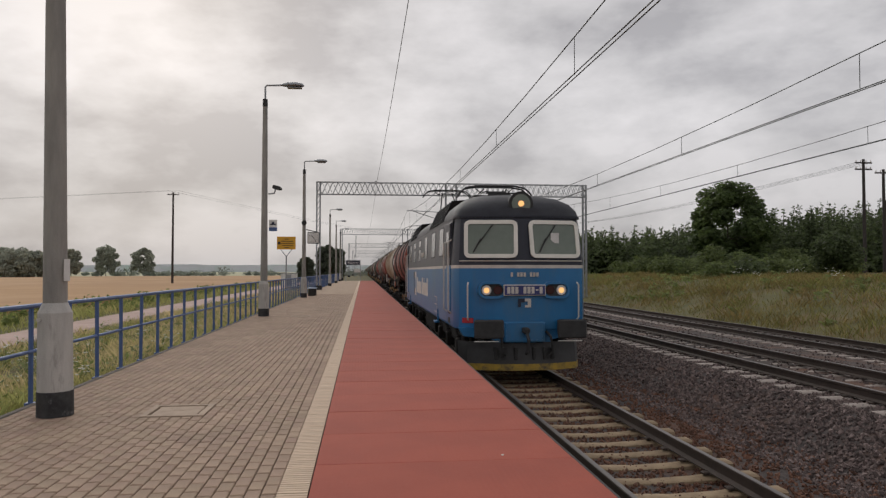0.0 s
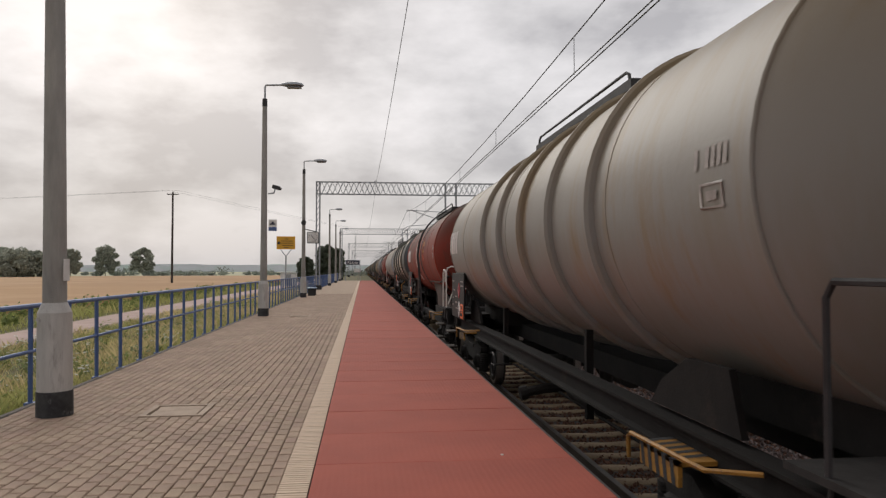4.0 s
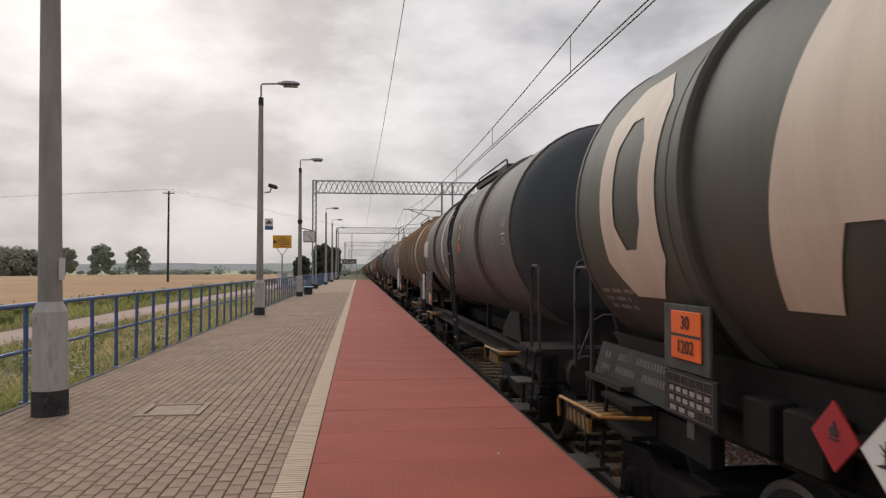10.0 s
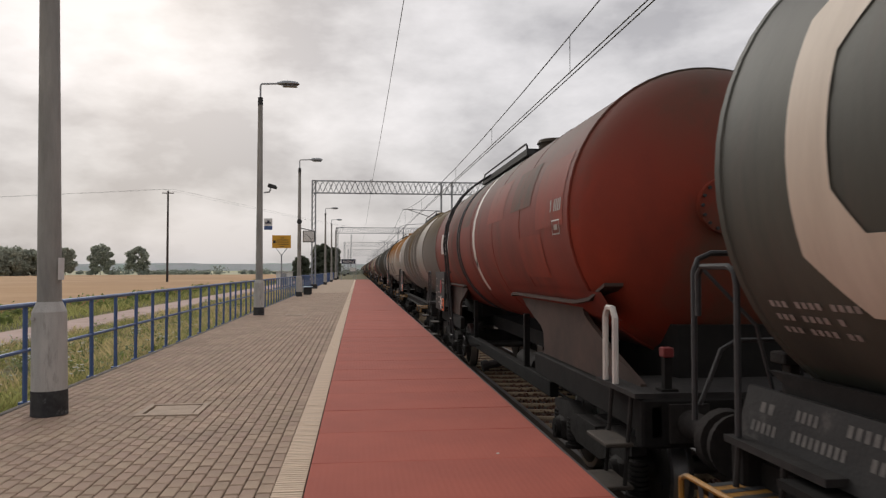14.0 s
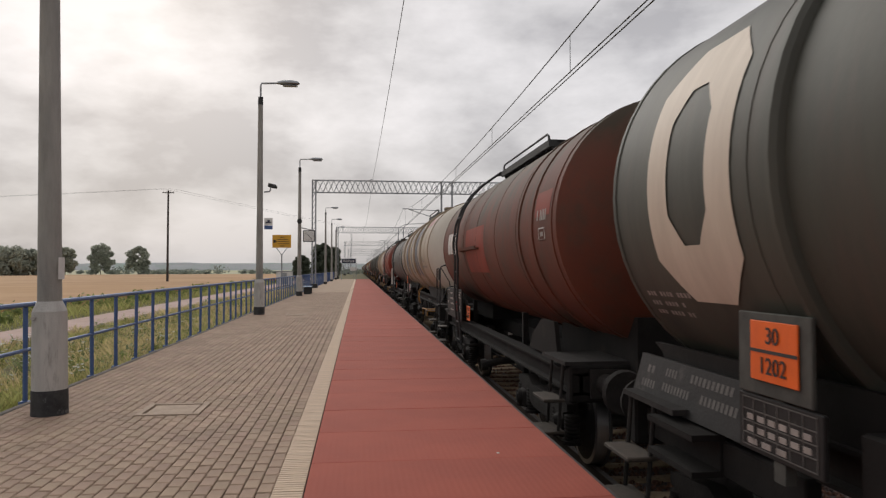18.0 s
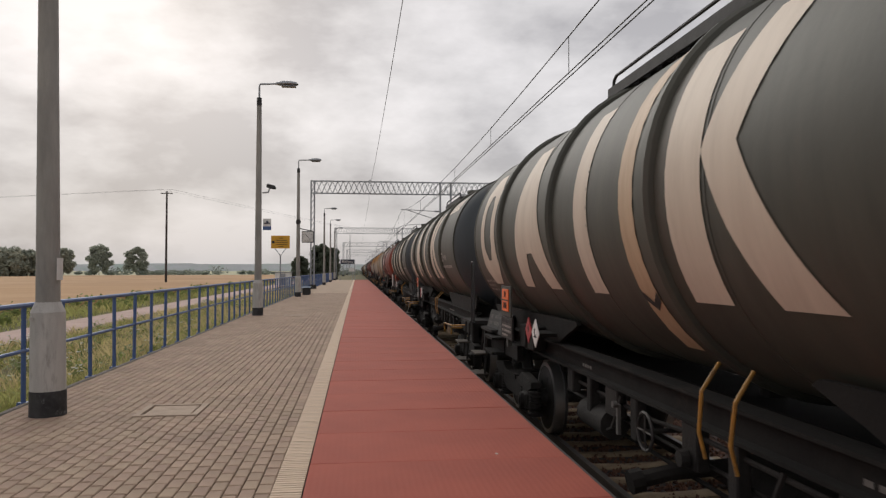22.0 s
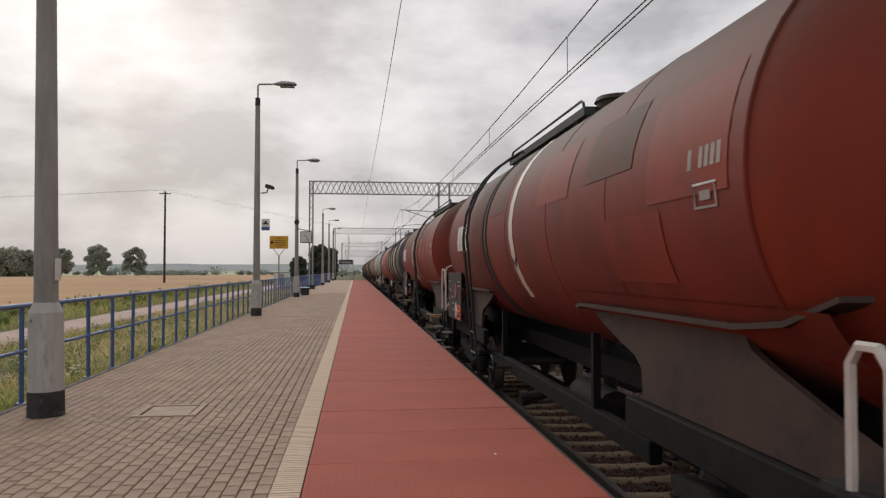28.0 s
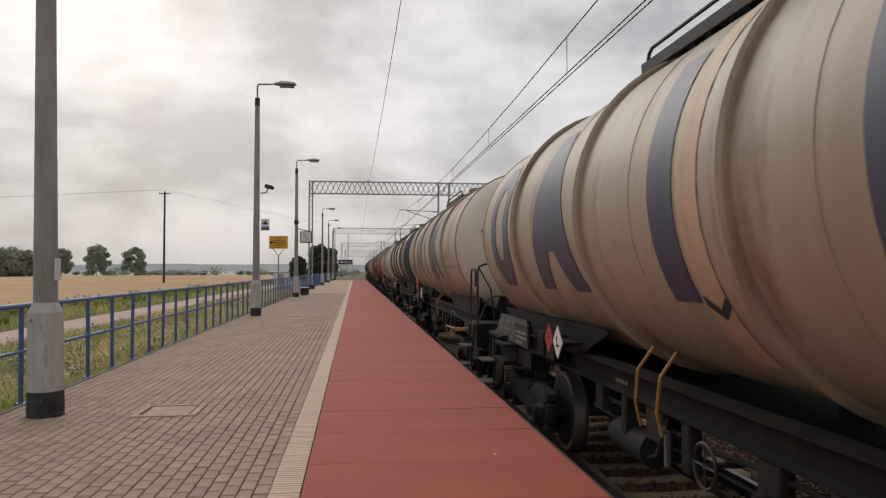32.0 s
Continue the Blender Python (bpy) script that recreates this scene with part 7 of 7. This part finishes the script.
# clock and loudspeaker on the third post
t = thing("platform_clock", pose(-3.16, 39.7, 0), "square white station clock with a dark case", "clock")
part("arm", Geo().pipe([(.05, 0, 3.72), (.5, 0, 3.62), (.66, 0, 3.58)], .025), dark_m, t)
part("case", Geo().box(.16, .8, -.1, .1, 2.95, 3.58, bevel=.02), dark_m, t, "dark clock case")
part("dial", Geo().box(.2, .76, -.112, -.1, 2.99, 3.54), white_m, t, "white clock dial")
part("hour_hand", Geo().box(-.015, .015, -.125, -.115, 0, .16, pose(.48, 0, 3.265, 0, -40, 0)), dark_m, t)
part("minute_hand", Geo().box(-.011, .011, -.131, -.121, 0, .23, pose(.48, 0, 3.265, 0, 140, 0)), dark_m, t)
gg = Geo()
for k in range(12):
    gg.box(-.01, .01, -.119, -.112, .21, .25, pose(.48, 0, 3.265, 0, 30 * k, 0))
part("hour_marks", gg, dark_m, t)
t = thing("loudspeaker", pose(-3.16, 39.66, 4.05), "round black loudspeaker on the post", "loudspeaker")
part("horn", Geo().cyl((0, -.08, 0), (0, -.34, 0), .1, .14, 14), dark_m, t)
part("mount", Geo().box(-.05, .05, -.1, .0, -.05, .05), steel_m, t)


def bench(x, y):
    t = thing("bench", pose(x, y, 0), "pale blue slatted platform bench", "bench")
    for k in range(4):
        part("seat_slat", Geo().box(-.25 + k * .13, -.15 + k * .13, -.75, .75, .43, .46, bevel=.008), bench_m, t)
    for yy in (-.55, .55):
        part("leg", Geo().box(-.2, .2, yy - .03, yy + .03, 0, .43), dark_m, t)


bench_m = mat("pale_blue_slat_paint", (.30, .42, .58), (.24, .34, .48), .5, scale=6)
bench(-2.95, 43.0)

t = thing("station_name_sign", pose(-1.35, 102, 0), "dark station name sign with white letters on two posts", "sign")
for xx in (-1.02, 1.02):
    part("post", Geo().cyl((xx, .03, 0), (xx, .03, 3.0), .04, seg=8), steel_m, t)
flat_sign(t, "panel", -.95, .95, 2.3, 2.95, 0, navy_m, "near-black enamel panel")
words("Różyny", .5, white_m, pose(0, -.024, 2.62) @ FACE_BACK, t, "lettering", "white station name letters")
t = thing("notice_panel", pose(-.45, 104, 0), "small white notice panel at the platform end", "sign")
part("post", Geo().cyl((-.2, .03, 0), (-.2, .03, 1.7), .03, seg=6), steel_m, t)
flat_sign(t, "panel", -.75, .2, 1.25, 1.75, 0, white_m)

t = thing("equipment_hut", pose(-9.6, 96, -.6), "small white equipment hut behind the railing", "hut")
part("wall", Geo().box(-1.0, 1.0, -.8, .8, 0, 1.75, bevel=.02), white_m, t)
part("roof", Geo().box(-1.1, 1.1, -.9, .9, 1.75, 1.85, bevel=.02), steel_m, t)
part("door", Geo().box(-.35, .35, -.83, -.8, .1, 1.6), steel_m, t)

t = thing("radio_mast", pose(-2.6, 262, -.6), "thin lattice radio mast in the distance", "mast")
gg = Geo()
lattice(gg, (-.25, 0, 0), (-.12, 0, 15), (.4, 0, 0), 18, .05)
part("lattice", gg, steel_m, t)


def telegraph_pole(x, y, z, h, label, arms=1, brace=False):
    t = thing("utility_pole", pose(x, y, z), label, "utility pole", "utility poles")
    part("shaft", Geo().cyl((0, 0, -.3), (0, 0, h), .16, .11, 10), wood_m, t)
    for k in range(arms):
        zz = h - .35 - k * .55
        part("crossarm", Geo().box(-.75, .75, -.05, .05, zz, zz + .11), wood_m, t)
        for xx in (-.65, -.25, .25, .65):
            part("insulator", Geo().cyl((xx, 0, zz + .11), (xx, 0, zz + .28), .045, .03, 8), pale_emblem_m, t)
    if brace:
        part("brace", Geo().cyl((1.3, 0, -.3), (.1, 0, h * .72), .13, .11, 8), wood_m, t)
    return t


telegraph_pole(-25.2, 99, -.35, 12.3, "tall dark wooden utility pole in the wheat field", 1)
telegraph_pole(41.6, 55.5, .7, 10.1, "dark wooden utility pole on the bank", 2)
telegraph_pole(43.0, 55.0, .7, 9.2, "braced wooden utility pole on the bank", 1, True)
t = thing("field_wires", pose(0, 0, 0), "thin wires of the field pole line", "wire")
for dx in (-.65, .65):
    for sgn, far in ((-1, -200), (1, 60)):
        pts = [(-25.2 + dx + (far) * k / 12, 99 + (60 if far < 0 else 150) * k / 12, 12.2 - 1.6 * math.sin(math.pi * k / 12)) for k in range(13)]
        part("wire", Geo().pipe(pts, .012, 4), wire_m, t)
t = thing("bank_wires", pose(0, 0, 0), "thin wires of the pole line on the bank", "wire")
for k in range(4):
    part("wire", Geo().pipe([(41.6 - .65 + k * .43 - i * .6, 55.5 + i * 9, 10.5 - 1.0 * math.sin(math.pi * i / 10)) for i in range(11)], .012, 4), wire_m, t)

# weeds and white flowers behind the railing
gg, fl, rr = Geo(), Geo(), random.Random(77)
for i in range(430):
    x, y = rr.uniform(-8.8, -3.85), 6.4 + 40 * rr.random() ** 1.7
    z, tall = soil(x), rr.uniform(.14, .42) * (1.25 if x < -5.2 else .8)
    for k in range(14):
        a, h = rr.uniform(0, 6.28), rr.uniform(.05, tall)
        c = Vector((x + rr.gauss(0, .11), y + rr.gauss(0, .11), z + h))
        u = Vector((math.cos(a), math.sin(a), rr.uniform(-.2, .6))) * rr.uniform(.04, .1)
        v = u.cross(Vector((0, 0, 1))).normalized() * .028
        gg.add([c - u, c + v, c + u, c - v], [(0, 1, 2, 3)])
    for k in range(3):
        gg.cyl((x, y, z), (x + rr.uniform(-.1, .1), y + rr.uniform(-.1, .1), z + tall * .8), .004, .003, 3)
    if i % 4 == 0 and y < 20:
        for k in range(5):
            cx, cy, cz = x + rr.uniform(-.22, .22), y + rr.uniform(-.22, .22), z + tall + rr.uniform(-.08, .12)
            gg.cyl((x, y, z + .05), (cx, cy, cz), .005, .004, 4)
            for q in range(6):
                c = Vector((cx + rr.gauss(0, .022), cy + rr.gauss(0, .022), cz + rr.uniform(0, .012)))
                fl.cyl(c, c + Vector((0, 0, .008)), .015, .011, 5)
single("verge_weeds", gg, weed_m, "broad-leaved green weeds behind the railing", "weeds", kind="stuff", smooth=False)
single("wild_carrot_flowers", fl, flower_m, "white wild carrot flowers behind the railing", "flowers", kind="stuff", smooth=False)
gg, rr = Geo(), random.Random(78)
for i in range(110):
    x, y = rr.uniform(-15.3, -12.2), rr.uniform(14, 110)
    s = rr.uniform(.2, .55)
    leaves(gg, rr, (x, y, soil(x) + s * .8), (s, s, s * .8), 26, .14)
for i in range(110):
    x, y = rr.uniform(18, 30), rr.uniform(20, 75)
    s = rr.uniform(.2, .5)
    leaves(gg, rr, (x, y, soil(x) + s * .6), (s * 1.2, s * 1.2, s * .7), 30, .13)
single("roadside_weeds", gg, weed_m, "bushy green weeds along the field and the bank", "weeds", kind="stuff", smooth=False)
fl = Geo()
for i in range(13):
    x, y = rr.uniform(20, 28), rr.uniform(22, 48)
    for k in range(8):
        c = Vector((x + rr.uniform(-.3, .3), y + rr.uniform(-.3, .3), soil(x) + rr.uniform(.55, .8)))
        fl.cyl(c, c + Vector((0, 0, .02)), .05, .04, 5)
single("bank_flowers", fl, flower_m, "white wild flowers on the bank", "flowers", kind="stuff", smooth=False)


# ---- platform paving ----
def cover(x, y, s, label):
    t = thing("manhole_cover", pose(x, y, 0), label, "manhole cover", "manhole covers")
    fr = Geo()
    h = s / 2
    for a, b, c, d in ((-h, h, -h, -h + .06), (-h, h, h - .06, h), (-h, -h + .06, -h + .06, h - .06), (h - .06, h, -h + .06, h - .06)):
        fr.box(a, b, c, d, -.03, .012)
    part("rim", fr, cover_m, t, "worn concrete rim")
    part("plate", Geo().box(-h + .085, h - .085, -h + .085, h - .085, -.03, .006, bevel=.006), cover_m, t, "worn concrete plate")
    part("lifting_slot", Geo().box(-.05, .05, -.012, .012, .004, .0075), cover_m, t)


cover(-1.89, 7.74, .62, "square worn concrete manhole cover set in the paving")
cover(-1.98, 23.4, .62, "square worn concrete manhole cover further along the paving")
COVERS = ((-1.89, 7.74), (-1.98, 23.4))

paving = single("pavement", Geo().box(PX0, -.345, -14, PEND, -.06, -.019), joint_m, "grey-brown brick paving of the platform", "paving", kind="structure")
BW, BL, PITCH, PLEN = .0945, .184, .1025, .2025


def brick_geo(gg, x, y, z=0.0, w=BW, l=BL, m=None):
    b = .006
    vs = [(x - w / 2, y - l / 2, z - .02), (x + w / 2, y - l / 2, z - .02), (x + w / 2, y + l / 2, z - .02), (x - w / 2, y + l / 2, z - .02),
          (x - w / 2, y - l / 2, z - b), (x + w / 2, y - l / 2, z - b), (x + w / 2, y + l / 2, z - b), (x - w / 2, y + l / 2, z - b),
          (x - w / 2 + b, y - l / 2 + b, z), (x + w / 2 - b, y - l / 2 + b, z), (x + w / 2 - b, y + l / 2 - b, z), (x - w / 2 + b, y + l / 2 - b, z)]
    fs = [(8, 9, 10, 11)] + [(4 + i, 4 + (i + 1) % 4, 8 + (i + 1) % 4, 8 + i) for i in range(4)] + [(i, (i + 1) % 4, 4 + (i + 1) % 4, 4 + i) for i in range(4)]
    gg.add(vs, fs, m)


one = Geo()
brick_geo(one, 0, 0)
brick_me = one.mesh("paver", paver_m)
rest, rr = Geo(), random.Random(9)
for c in range(29):
    x = -.605 - c * PITCH
    y = 4.3 - 45 * PLEN + (PLEN / 2 if c % 2 else 0)
    while y < 46:
        if not any(abs(x - cx) < .27 and abs(y - cy) < .22 for cx, cy in COVERS):
            if 4.2 < y < 6.25:
                part("paver", brick_me, paver_m, paving, "", pose(x, y, rr.uniform(-.0015, .001), rr.uniform(-.4, .4), rr.uniform(-.5, .5), rr.uniform(-.5, .5)))
            else:
                brick_geo(rest, x + rr.uniform(-.001, .001), y, rr.uniform(-.002, .0015))
        y += PLEN
single("pavers_beyond", rest, paver_m, "grey-brown brick paving of the platform", "paving", kind="stuff", smooth=False)
single("paving_far_end", Geo().box(PX0 + .02, -.557, 46, PEND, -.02, -.002), paver_m, "grey-brown paving towards the platform end", "paving", kind="structure")

tp = Geo().box(-.1, .1, -.098, .098, -.03, -.012)
for k in range(4):
    tp.box(-.1, .1, -.0935 + k * .049, -.0585 + k * .049, -.0125, .004, bevel=.0016)
tact_me = tp.mesh("tactile_tile", tactile_m)
tact = single("tactile_strip", Geo().box(-.556, -.348, -14, PEND, -.05, -.006), joint_m, "pale ribbed tactile strip along the red slabs", "tactile strip", kind="structure")
y = 4.3 - 45 * .2005
more = Geo()
while y < PEND - .2:
    if 4.2 < y < 56:
        part("tactile_tile", tact_me, tactile_m, tact, "", pose(-.452, y, rr.uniform(-.001, .001), 0, rr.uniform(-.3, .3), rr.uniform(-.3, .3)))
    else:
        more.box(-.552, -.352, y - .098, y + .098, -.02, .002)
    y += .2005
single("tactile_tiles_beyond", more, tactile_m, "pale tactile tiles towards the platform end", "tactile strip", kind="stuff")

slab_me = Geo().box(-.989, .989, -.5, .5, -.09, 0, bevel=.005).mesh("red_slab", red_m)
edge = single("platform_edge", Geo().box(-.345, PX1 - .02, -14, PEND, -.14, -.09), concrete_m, "red slab edge of the platform", "platform edge", kind="structure")
y = 5.49 - .505 - 12 * 1.01
while y < PEND:
    part("red_slab", slab_me, red_m, edge, "", pose(.6445, y, rr.uniform(-.002, .001), rr.uniform(-.05, .05), rr.uniform(-.06, .06), 0))
    y += 1.01
single("edge_strip", Geo().box(1.634, 1.652, -14, PEND, -.09, -.004), dark_m, "black rubber strip on the platform edge", "edge strip", kind="structure")
single("slab_bolt", Geo().cyl((1.1, 5.62, -.004), (1.1, 5.62, .004), .012, seg=8), cream_m, "small pale bolt head in a slab", "bolt")


def motions():
    """The train rolls by at an even speed; wheels turn while they pass the camera."""
    for ob, mid, length in MOVING:
        walk(ob, [(0.0, pose(TRACK, V * mid, RAIL)), (32.0, pose(TRACK, V * (mid - 32.0), RAIL))])
        lo, hi = max(0.0, mid - 1.6), min(32.0, mid + .7)
        if hi <= lo:
            continue
        f0, f1 = int(lo * FPS), int(hi * FPS)
        for o in ob.children_recursive:
            if o.name.startswith("wheelset"):
                p = o.matrix_basis.translation.copy()
                turn = math.degrees(V / FPS / .49)
                rows = [(0.0, pose(*p))] if f0 > 0 else []
                rows += [(f / FPS, pose(*p, (f - f0) * turn % 360)) for f in range(f0, f1 + 1)]
                if f1 < 32 * FPS:
                    rows.append((32.0, pose(*p, (f1 - f0) * turn % 360)))
                walk(o, rows)


motions()
